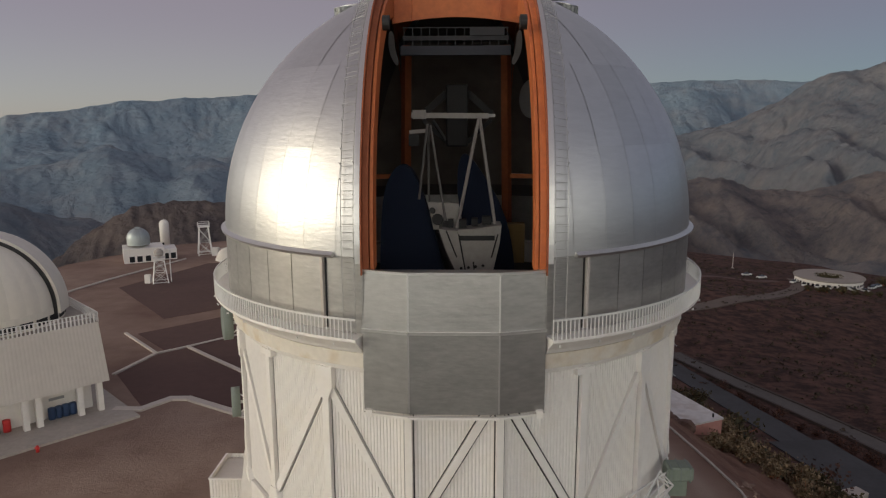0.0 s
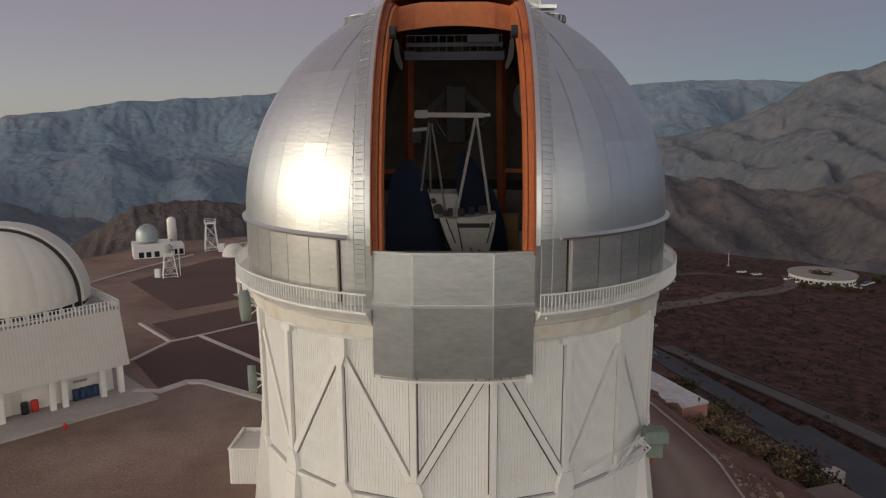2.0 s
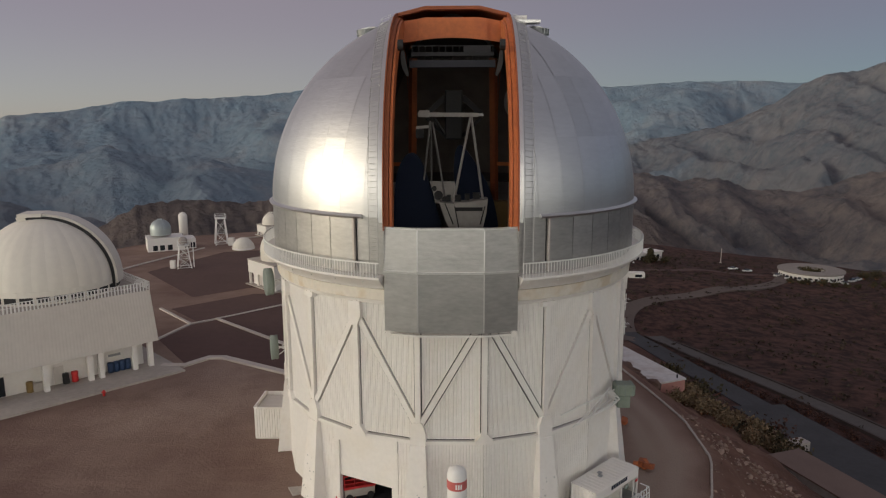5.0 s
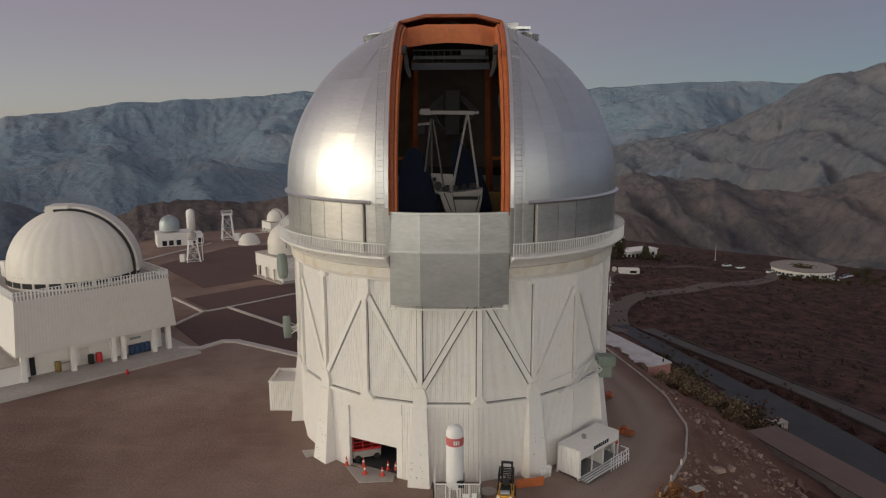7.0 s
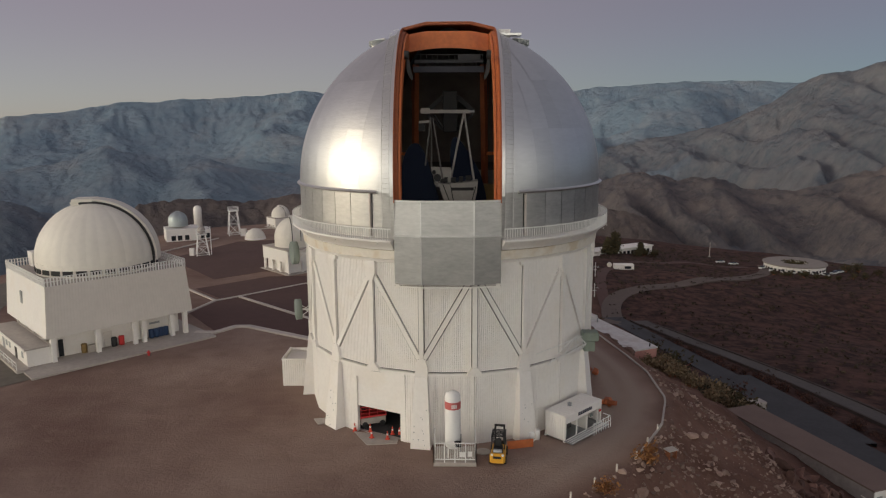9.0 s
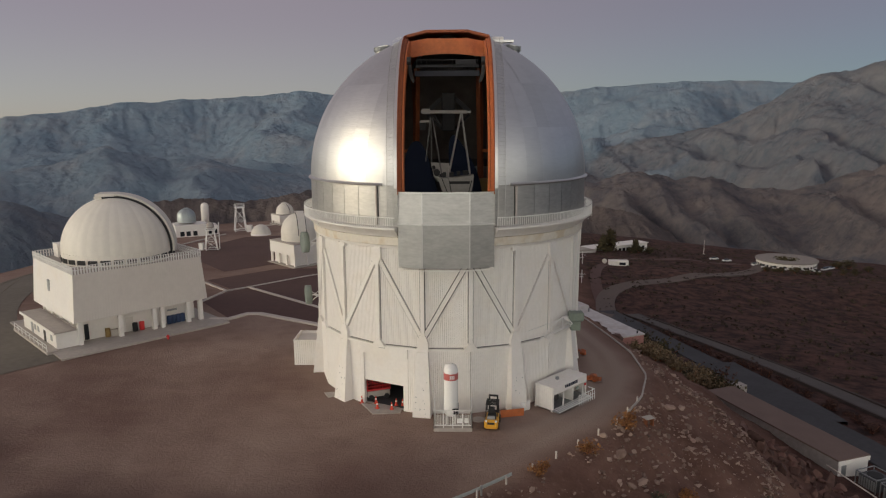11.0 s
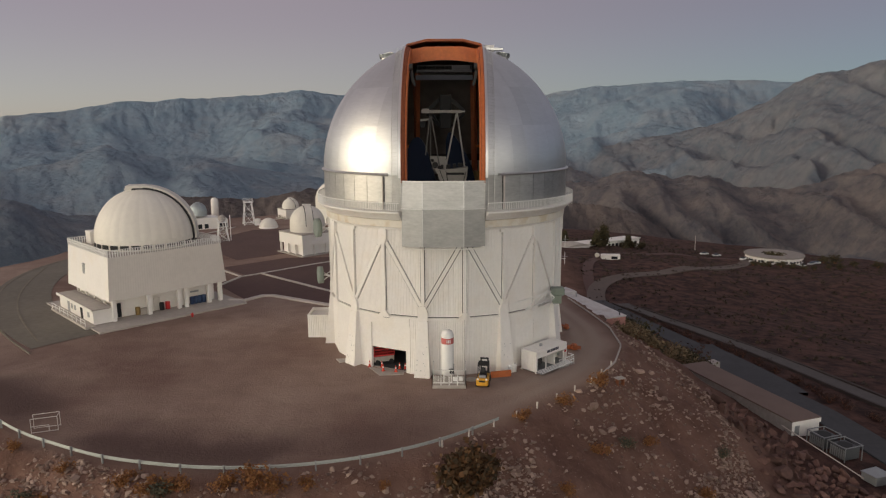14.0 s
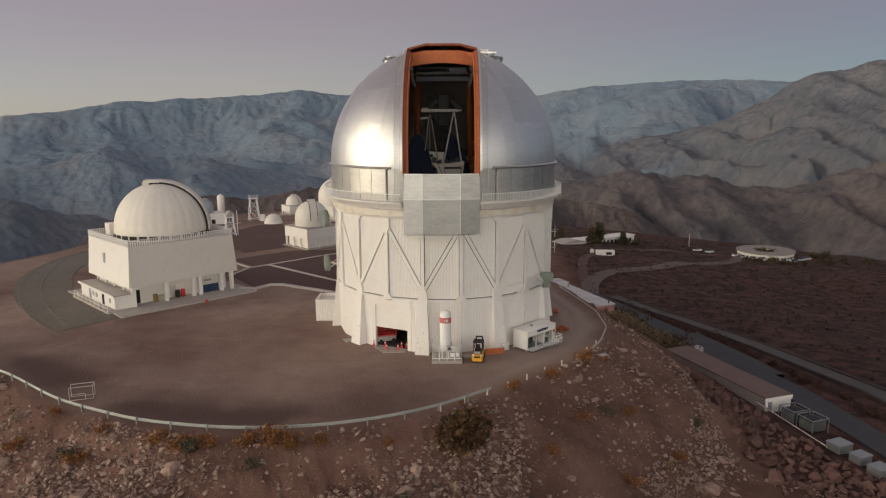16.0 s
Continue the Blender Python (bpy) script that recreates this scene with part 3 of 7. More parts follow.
def ground_material():
    m = bpy.data.materials.new("mountain_ground")
    m.use_nodes = True
    n, l = m.node_tree.nodes, m.node_tree.links
    b = n["Principled BSDF"]
    b.inputs["Roughness"].default_value = 0.95
    b.inputs["Specular IOR Level"].default_value = 0.15
    geo = n.new("ShaderNodeNewGeometry")

    def noise_at(scale, detail=6, rough=0.6):
        t = n.new("ShaderNodeTexNoise")
        t.inputs["Scale"].default_value = scale
        t.inputs["Detail"].default_value = detail
        t.inputs["Roughness"].default_value = rough
        l.new(geo.outputs["Position"], t.inputs["Vector"])
        return t.outputs["Fac"]

    def mixed(fac, a, c):
        t = n.new("ShaderNodeMix")
        t.data_type = 'RGBA'
        for key, v in (("Factor", fac), ("A", a), ("B", c)):
            if isinstance(v, tuple):
                t.inputs[key].default_value = (*v, 1)
            else:
                l.new(v, t.inputs[key])
        return t.outputs["Result"]

    def ranged(v, a, c, lo=0.0, hi=1.0):
        t = n.new("ShaderNodeMapRange")
        t.inputs["From Min"].default_value, t.inputs["From Max"].default_value = a, c
        t.inputs["To Min"].default_value, t.inputs["To Max"].default_value = lo, hi
        l.new(v, t.inputs["Value"])
        return t.outputs[0]

    rock = n.new("ShaderNodeAttribute")
    rock.attribute_name = "rock"
    yard = n.new("ShaderNodeAttribute")
    yard.attribute_name = "yard"
    soil = mixed(ranged(noise_at(0.16), 0.35, 0.65), (0.122, 0.067, 0.05), (0.205, 0.12, 0.09))
    soil = mixed(ranged(noise_at(1.7), 0.55, 0.75, 0, 0.55), soil, (0.25, 0.17, 0.13))
    dirt = mixed(ranged(noise_at(0.035, 4), 0.36, 0.62), (0.178, 0.112, 0.092), (0.32, 0.235, 0.192))
    dirt = mixed(ranged(noise_at(0.35, 6), 0.45, 0.8, 0, 0.5), dirt, (0.165, 0.105, 0.085))
    tracks = n.new("ShaderNodeMapping")
    tracks.inputs["Scale"].default_value = (0.03, 0.16, 1)
    tracks.inputs["Rotation"].default_value = (0, 0, 0.35)
    l.new(geo.outputs["Position"], tracks.inputs["Vector"])
    worn = n.new("ShaderNodeTexNoise")
    worn.inputs["Scale"].default_value = 1.0
    worn.inputs["Detail"].default_value = 5
    worn.inputs["Distortion"].default_value = 2.5
    l.new(tracks.outputs[0], worn.inputs["Vector"])
    dirt = mixed(ranged(worn.outputs["Fac"], 0.5, 0.75, 0, 0.4), dirt, (0.30, 0.215, 0.17))
    dirt = mixed(ranged(noise_at(0.09, 8, 0.72), 0.56, 0.72, 0, 0.45), dirt, (0.37, 0.28, 0.23))
    dirt = mixed(ranged(noise_at(0.05, 3, 0.5), 0.56, 0.7, 0, 0.5), dirt, (0.15, 0.092, 0.076))
    drive = n.new("ShaderNodeAttribute")
    drive.attribute_name = "drive"
    dirt = mixed(drive.outputs["Fac"], dirt, (0.33, 0.255, 0.21))
    rail_band = n.new("ShaderNodeAttribute")
    rail_band.attribute_name = "rail_band"
    dirt = mixed(rail_band.outputs["Fac"], dirt, (0.105, 0.068, 0.06))
    scrub_shade = n.new("ShaderNodeAttribute")
    scrub_shade.attribute_name = "scrub_shade"
    # heath soil, kept darker than its own tone to hold the terrace shade
    heath = mixed(ranged(noise_at(0.25, 7, 0.7), 0.4, 0.62), (0.036, 0.022, 0.019), (0.115, 0.062, 0.05))
    soil = mixed(scrub_shade.outputs["Fac"], soil, heath)
    near = mixed(yard.outputs["Fac"], soil, dirt)
    tan = mixed(ranged(noise_at(0.016, 10, 0.72), 0.38, 0.62), (0.088, 0.08, 0.09), (0.205, 0.168, 0.155))
    tan = mixed(ranged(noise_at(0.0035, 8, 0.7), 0.5, 0.62, 0, 0.5), tan, (0.26, 0.21, 0.185))
    # slate blue-grey: distance haze put into the base colour
    haze_slate = mixed(ranged(noise_at(0.006, 9, 0.7), 0.38, 0.62), (0.195, 0.265, 0.335), (0.25, 0.31, 0.375))
    haze_slate = mixed(ranged(noise_at(0.0026, 9, 0.7), 0.5, 0.62, 0, 0.5), haze_slate, (0.32, 0.33, 0.35))
    far = mixed(ranged(rock.outputs["Fac"], 1.0, 2.0), tan, haze_slate)
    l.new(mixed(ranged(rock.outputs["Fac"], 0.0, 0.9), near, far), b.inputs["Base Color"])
    bp = n.new("ShaderNodeBump")
    bp.inputs["Distance"].default_value = 0.22
    bp.inputs["Strength"].default_value = 0.8
    l.new(noise_at(2.5, 8, 0.7), bp.inputs["Height"])
    big = n.new("ShaderNodeBump")
    big.inputs["Distance"].default_value = 55.0
    l.new(ranged(rock.outputs["Fac"], 0.1, 0.6, 0.0, 0.75), big.inputs["Strength"])
    l.new(noise_at(0.016, 12, 0.72), big.inputs["Height"])
    l.new(bp.outputs[0], big.inputs["Normal"])
    l.new(big.outputs[0], b.inputs["Normal"])
    return m


ground_mesh = build_ground()
ground_mesh.materials.append(ground_material())
ground = tagged(new("ground", ground_mesh), "reddish-brown bare summit with stony slopes and hazy mountains", "ground", kind="structure")


def ground_z(x, y):
    z, _, _ = ground_height(np.array([float(x)]), np.array([float(y)]))
    return float(z[0])

# ---- the large observatory: ten-footed drum of twenty sides, gallery and rotating dome ----
CORNERS = [-9 + 18 * k for k in range(20)]
FEET = [-9 + 36 * k for k in range(10)]
TOPS = [9 + 36 * k for k in range(10)]
R_WALL, R_RIB, Z_LEDGE, Z_TOP = 16.03, 16.1, 7.15, 17.9
DOOR_A, DOOR_B = -36.4, -14.9          # the vehicle door's jambs


def corrugated(bm, a, b, z0, z1, depth=0.05, pitch=0.3):
    """An upright sheet with trapezoid ribs from plan point a to b, outward to the right of the way."""
    a, b = Vector((*a, 0)), Vector((*b, 0))
    d = b - a
    length = d.length
    d.normalize()
    out = Vector((d.y, -d.x, 0))
    count = max(1, round(length / pitch))
    step = length / count
    xs = []
    for k in range(count):
        for f, o in ((0.0, 0), (0.30, 0), (0.45, depth), (0.85, depth)):
            xs.append(((k + f) * step, o))
    xs.append((length, 0))
    lo = [bm.verts.new(a + d * s + out * o + Vector((0, 0, z0))) for s, o in xs]
    hi = [bm.verts.new(a + d * s + out * o + Vector((0, 0, z1))) for s, o in xs]
    for k in range(len(xs) - 1):
        bm.faces.new((lo[k], lo[k + 1], hi[k + 1], hi[k]))
    return bm


def flat_frame(a0, a1, r):
    """Origin at the middle of a side, with axes along it, outward and up."""
    p, q = around(a0, r), around(a1, r)
    ex = (q - p).normalized()
    return (p + q) / 2, ex, Vector((ex.y, -ex.x, 0)), Vector((0, 0, 1)), (q - p).length


building = thing("observatory_building", "white ten-footed observatory drum with corrugated walls and diagonal braces", "observatory")



def clip(bm, co, no):
    bmesh.ops.bisect_plane(bm, geom=bm.verts[:] + bm.edges[:] + bm.faces[:], plane_co=co, plane_no=no, clear_outer=True)
    return bm


def wall_sheet(a, b, r, z0, z1, inset, depth, pitch):
    p, q = around(a, r), around(b, r)
    d = (q - p).normalized() * inset
    return corrugated(BM(), (p + d).xy, (q - d).xy, z0, z1, depth, pitch)


# sheets stop short of the ribs, braces and ledge; a liner behind, coloured dark, gives the gaps their shade
for a in CORNERS:
    lo, hi = (a, a + 18) if a in FEET else (a + 18, a)
    foot, head = around(lo, R_WALL, 8.2), around(hi, R_WALL, 17.0)
    out = around(a + 9, 1)
    across = (head - foot).normalized().cross(out)
    for s in (-1, 1):
        bm = wall_sheet(a, a + 18, R_WALL, Z_LEDGE + 0.20, Z_TOP, 0.30, 0.034, 0.2)
        clip(bm, foot + across * s * 0.315, across * -s)
        part("upper_wall_panel", bm, WHITE, building)
    if a == 315:
        part("lower_wall_panel", wall_sheet(a - 360, DOOR_A, R_WALL, 0, Z_LEDGE - 0.12, 0.01, 0.026, 0.22), WHITE, building)
    elif a == 333:
        part("lower_wall_panel", wall_sheet(DOOR_B, -9, R_WALL, 0, Z_LEDGE - 0.12, 0.01, 0.026, 0.22), WHITE, building)
    else:
        part("lower_wall_panel", wall_sheet(a, a + 18, R_WALL, 0, Z_LEDGE - 0.12, 0.01, 0.026, 0.22), WHITE, building)
    p, q = around(a, R_WALL - 0.1), around(a + 18, R_WALL - 0.1)
    bm = BM()
    bm.faces.new([bm.verts.new(v) for v in (p + Vector((0, 0, 6.8)), q + Vector((0, 0, 6.8)), q + Vector((0, 0, Z_TOP)), p + Vector((0, 0, Z_TOP)))])
    part("shade_liner", bm, DARK, building)

# wall over the vehicle door and its rolled-down leaf
o, ex, ey, ez, wide = flat_frame(DOOR_A, DOOR_B, R_WALL - 0.12)
h = wide / 2
part("lintel_wall", slab(BM(), o, ex, ey, ez, [(-h, 5.95), (h, 5.95), (h, Z_LEDGE), (-h, Z_LEDGE)], -0.2, 0.22), WHITE, building)
part("roller_door", slab(BM(), o, ex, ey, ez, [(-h + 0.1, 2.75), (h - 0.55, 2.75), (h - 0.55, 5.95), (-h + 0.1, 5.95)], -0.25, -0.05), WHITE, building, "half-raised cream roller door")
for u in (-h + 0.05, h - 0.3):
    part("door_jamb", slab(BM(), o, ex, ey, ez, [(u - 0.3, 0), (u + 0.3, 0), (u + 0.3, 5.95), (u - 0.3, 5.95)], -0.3, 0.12), WHITE, building)

for a in CORNERS:
    p = around(a, R_RIB)
    tang = around(a + 90, 1)
    foot = a in FEET
    part("rib", beam(BM(), p + Vector((0, 0, Z_LEDGE)), p + Vector((0, 0, Z_TOP + 0.1)), 0.42, 0.30, up=p.normalized()), WHITE, building)
    bm = BM()
    if foot:
        pts = [(-0.9, 6.9), (0.9, 6.9), (0.9, 7.9), (0.5, 8.7), (-0.5, 8.7), (-0.9, 7.9)]
        slab(bm, around(a, 0), tang, around(a, 1), (0, 0, 1), [(x * 0.68, z) for x, z in pts], 15.75, 16.3)
        part("foot_cap", bm, WHITE, building)
        bm = BM()
        lo = [around(a, r) + tang * t for r, t in ((15.6, -0.98), (17.2, -0.98), (17.2, 0.98), (15.6, 0.98))]
        hi = [around(a, r, 6.9) + tang * t for r, t in ((15.6, -0.6), (16.36, -0.6), (16.36, 0.6), (15.6, 0.6))]
        vs = [bm.verts.new(v) for v in lo + hi]
        for f in ((0, 1, 2, 3), (7, 6, 5, 4), (1, 0, 4, 5), (2, 1, 5, 6), (3, 2, 6, 7), (0, 3, 7, 4)):
            bm.faces.new([vs[i] for i in f])
        bmesh.ops.recalc_face_normals(bm, faces=bm.faces)
        foot_ob = part("buttress_foot", bm, WHITE, building)
        chips = BM()
        wear = random.Random(int(a) + 500)
        for _ in range(16):
            f, u, w = wear.random() ** 2 * 0.55, wear.uniform(-0.85, 0.85), wear.uniform(0.03, 0.09)
            mid_ = around(a, 17.2 - 0.84 * f + 0.006, 6.9 * f) + tang * u * (0.98 - 0.38 * f)
            slope = (around(a, -0.84) + Vector((0, 0, 6.9))).normalized()
            chips.faces.new([chips.verts.new(mid_ + tang * w * math.cos(q) * wear.uniform(0.6, 1.2) + slope * w * math.sin(q) * wear.uniform(0.5, 1.1)) for q in (0, 1.0, 2.1, 3.1, 4.2, 5.2)])
        tagged(part("paint_chip", chips, GREY, foot_ob), kind="stuff")
        bm = BM()
        slab(bm, around(a, 0), tang, around(a, 1), (0, 0, 1), [(-0.6, 17.5), (0.6, 17.5), (0.6, 17.9), (-0.6, 17.9)], 15.8, 16.32)
        part("top_bracket", bm, WHITE, building)
    else:
        pts = [(-0.55, 17.9), (-0.55, 16.7), (-0.26, 16.0), (0.26, 16.0), (0.55, 16.7), (0.55, 17.9)]
        slab(bm, around(a, 0), tang, around(a, 1), (0, 0, 1), pts, 15.8, 16.34)
        part("top_gusset", bm, WHITE, building)
        bm = BM()
        slab(bm, around(a, 0), tang, around(a, 1), (0, 0, 1), [(-0.75, 7.0), (0.75, 7.0), (0.75, 7.2), (0.26, 7.8), (-0.26, 7.8), (-0.75, 7.2)], 15.75, 16.28)
        part("base_gusset", bm, WHITE, building)

for a in FEET:
    for s in (-1, 1):
        lo, hi = around(a, R_RIB - 0.02, 8.2), around(a + 18 * s, R_RIB - 0.02, 17.0)
        t = (hi - lo).normalized()
        out = around(a + 9 * s, 1)
        part("diagonal_brace", beam(BM(), lo + t * 0.2, hi - t * 0.3, 0.44, 0.24, up=out), WHITE, building)

for a in CORNERS:
    p, q = around(a, R_RIB + 0.02), around(a + 18, R_RIB + 0.02)
    part("ledge", beam(BM(), p + Vector((0, 0, 7.1)), q + Vector((0, 0, 7.1)), 0.34, 0.26), WHITE, building)

revolved = BM()
revolve(revolved, [(15.7, 17.8), (16.15, 17.85), (16.3, 18.15), (15.7, 18.15)], n=120)
part("cornice_base", revolved, WHITE, building, smooth=False)
part("cornice_band", revolve(BM(), [(15.7, 18.17), (16.42, 18.2), (16.5, 19.05), (15.7, 19.1)], 17.4, 342.6, 110), CORNICE, building, "yellow-stained ring beam")
part("cornice_curve", revolve(BM(), [(15.7, 19.12), (16.6, 19.12), (16.75, 19.35), (17.2, 19.75), (17.45, 19.98), (15.7, 19.98)], 17.4, 342.6, 110), WHITE, building)
part("inner_ring", revolve(BM(), [(15.2, 18.15), (15.75, 18.15), (15.75, 20.0), (15.2, 20.0)], n=96), WHITE, building)
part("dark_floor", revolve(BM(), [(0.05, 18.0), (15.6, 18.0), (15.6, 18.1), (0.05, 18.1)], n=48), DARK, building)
part("gallery_floor", revolve(BM(), [(16.2, 20.0), (17.55, 20.0), (17.55, 20.16), (16.2, 20.16)], 17.2, 342.8, 110), WHITE, building)
part("hall_floor", revolve(BM(), [(0.05, 0.0), (15.7, 0.0), (15.7, 0.05), (0.05, 0.05)], n=48), CONCRETE, building)
rail = part("gallery_rail", revolve(BM(), [(17.47, 21.18), (17.55, 21.18), (17.55, 21.28), (17.47, 21.28)], 17.2, 342.8, 110), WHITE_CLEAN, building, "white tubular gallery railing")
bm = BM()
for k in range(int(325.6 / 0.82)):
    p = around(17.25 + 0.82 * k, 17.51)
    beam(bm, p + Vector((0, 0, 20.16)), p + Vector((0, 0, 21.2)), 0.055)
tagged(part("baluster", bm, WHITE_CLEAN, rail), kind="stuff")
bm = BM()
for k in range(41):
    p = around(18.5 + 8 * k, 17.5)
    rod(bm, p + Vector((0, 0, 19.8)), p * 1.006 + Vector((0, 0, 19.8)), 0.05, 6)
    beam(bm, p + Vector((0, 0, 19.75)), p * 1.006 + Vector((0, 0, 19.88)), 0.05)
tagged(part("bracket_lug", bm, WHITE_CLEAN, rail), kind="stuff")

# ---- rotating dome ----
ZC, RS = 24.4, 16.55
dome = thing("observatory_dome", "silver aluminium telescope dome with an open orange-framed slit", "dome", at=(0, 0, 20.2))


def dpart(name, bm, mat, label="", smooth=False, parent=None):
    for v in bm.verts:
        v.co.z -= 20.2
    return part(name, bm, mat, parent or dome, label, smooth)


def sphere_skin(bm, r, e0, e1, a0, a1, na, ne, flip=False):
    grid = [[bm.verts.new(around(a0 + (a1 - a0) * i / na, r * math.cos(radians(e0 + (e1 - e0) * j / ne)), ZC + r * math.sin(radians(e0 + (e1 - e0) * j / ne)))) for j in range(ne + 1)] for i in range(na + 1)]
    for i in range(na):
        for j in range(ne):
            f = (grid[i][j], grid[i + 1][j], grid[i + 1][j + 1], grid[i][j + 1])
            bm.faces.new(f[::-1] if flip else f)
    return bm


def cut(bm, co, no):
    bmesh.ops.bisect_plane(bm, geom=bm.verts[:] + bm.edges[:] + bm.faces[:], plane_co=co, plane_no=no, clear_outer=True)
    return bm


SLIT = 4.9
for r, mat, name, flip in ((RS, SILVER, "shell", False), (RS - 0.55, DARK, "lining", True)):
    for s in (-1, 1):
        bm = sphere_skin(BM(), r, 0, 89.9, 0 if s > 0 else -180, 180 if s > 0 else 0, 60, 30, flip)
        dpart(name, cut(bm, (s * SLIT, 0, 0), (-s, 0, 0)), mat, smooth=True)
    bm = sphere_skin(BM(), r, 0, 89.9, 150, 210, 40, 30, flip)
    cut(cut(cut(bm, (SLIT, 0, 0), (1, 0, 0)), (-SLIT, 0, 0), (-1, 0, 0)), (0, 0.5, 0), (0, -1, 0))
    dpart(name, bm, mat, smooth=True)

# gore panels, laid a hand's breadth of shadow apart on the shell
ROWS = [(0.3, 20.15), (20.2, 38.35), (38.4, 58.0)]
GORE = 7.5
for e0, e1 in ROWS:
    bm = sphere_skin(BM(), RS + 0.016, e0, e1, -GORE / 2 + 0.016, GORE / 2 - 0.016, 4, 7)
    for v in bm.verts:
        flat = math.cos(radians(GORE / 2)) / math.cos(math.atan2(v.co.x, -v.co.y))
        flat = 1 + (flat - 1) * 0.2
        v.co.x, v.co.y, v.co.z = v.co.x * flat, v.co.y * flat, v.co.z - 20.2
    bmesh.ops.recalc_face_normals(bm, faces=bm.faces)
    gore_mesh = mesh_of(bm, "gore_panel", SILVER, True)
    cos_top = math.cos(radians(e1))
    for k in range(48):
        a = GORE * k + GORE / 2
        if min(abs(RS * cos_top * math.sin(radians(a - GORE / 2))), abs(RS * cos_top * math.sin(radians(a + GORE / 2)))) < SLIT + 0.35:
            continue
        ob = new("gore_panel", gore_mesh)
        ob.parent = dome
        ob.matrix_local = Matrix.Rotation(radians(a + random.uniform(-0.05, 0.05)), 4, 'Z') @ Matrix.Translation((0, -random.uniform(0, 0.003), 0))

# raised standing seams between the gores
for e0, e1 in ROWS:
    bm = sphere_skin(BM(), RS + 0.024, e0, e1, -0.035, 0.035, 1, 10)
    for v in bm.verts:
        v.co.z -= 20.2
    bmesh.ops.solidify(bm, geom=bm.faces[:], thickness=-0.03)
    bmesh.ops.recalc_face_normals(bm, faces=bm.faces)
    seam_mesh = mesh_of(bm, "standing_seam", TRIM, False)
    cos_top = math.cos(radians(e1))
    for k in range(48):
        a = GORE * k
        if min(abs(RS * cos_top * math.sin(radians(a + q))) for q in (-GORE, 0, GORE)) < SLIT + 0.35:
            continue
        ob = new("standing_seam", seam_mesh)
        ob.parent = dome
        ob.matrix_local = Matrix.Rotation(radians(a), 4, 'Z')

# straight band under the dome
for s in (-1, 1):
    dpart("band_wall", revolve(BM(), [(15.9, 20.2), (16.5, 20.2), (16.5, 24.42), (15.9, 24.42)], *((17.0, 180) if s > 0 else (-180, -17.0)), 60), SILVER_PLATE)
    bm = revolve(BM(), [(16.5, 24.3), (16.82, 24.32), (16.86, 24.46), (16.6, 24.62), (16.5, 24.6)], *((23, 150) if s > 0 else (-150, -23)), 60)
    dpart("band_trim", bm, TRIM)
    dpart("door_post", beam(BM(), around(25.6 * s, 16.62, 20.35), around(25.6 * s, 16.62, 24.3), 0.16, 0.2, up=around(25.6 * s, 1)), PALE)
    dpart("post_gap", beam(BM(), around(25.0 * s, 16.53, 20.35), around(25.0 * s, 16.53, 24.3), 0.05, 0.06, up=around(25.0 * s, 1)), BLACK)
plate = revolve(BM(), [(16.52, 20.3), (16.56, 20.3), (16.56, 24.28), (16.52, 24.28)], -3.6, 3.6, 4)
for v in plate.verts:
    v.co.z -= 20.2
plate_mesh = mesh_of(plate, "band_panel", SILVER_PLATE)
for s in (-1, 1):
    for k in range(14):
        ob = new("band_panel", plate_mesh)
        ob.parent = dome
        ob.matrix_local = Matrix.Rotation(radians(s * (29.8 + 7.4 * k)), 4, 'Z')


def arc_plate(bm, x0, x1, r0, r1, g0, g1, n=48):
    """A curved bar in the slit's plane: x0..x1 across, r0..r1 from the dome's centre line, g from the front horizon over the top."""
    rings = []
    for k in range(n + 1):
        g = radians(g0 + (g1 - g0) * k / n)
        c, s = math.cos(g), math.sin(g)
        rings.append([bm.verts.new((x, -r * c, ZC + r * s)) for x, r in ((x0, r0), (x1, r0), (x1, r1), (x0, r1))])
    for k in range(n):
        for i in range(4):
            j = (i + 1) % 4
            bm.faces.new((rings[k][i], rings[k][j], rings[k + 1][j], rings[k + 1][i]))
    bm.faces.new(rings[0])
    bm.faces.new(rings[-1][::-1])
    bmesh.ops.recalc_face_normals(bm, faces=bm.faces)
    return bm


for s in (-1, 1):
    dpart("slit_arch", arc_plate(BM(), s * 4.82, s * 4.9, 14.8, 16.35, -3, 175), RUST_OR_SHADE)
    # left frame is given the darker orange as its shade
    dpart("slit_frame", arc_plate(BM(), s * 4.50, s * 4.815, 14.9, 15.95, -3, 100), ORANGE if s > 0 else RUST_OR_SHADE, "orange steel slit frame")
    dpart("slit_rail", arc_plate(BM(), s * 4.27, s * 4.44, 14.3, 15.75, -3, 97), ORANGE)
    dpart("rail_web", arc_plate(BM(), s * 4.445, s * 4.495, 14.5, 15.60, -3, 97), RUST_OR_SHADE)
    dpart("slit_coaming", arc_plate(BM(), s * 4.905, s * 5.2, 15.7, 16.12, -1, 175), TRIM)

# front shutter: three facets, two leaves, hanging over the gallery
FACET = [(-4.9, -16.15), (-2.4, -16.85), (2.4, -16.85), (4.9, -16.15)]
LEAN = 0.14
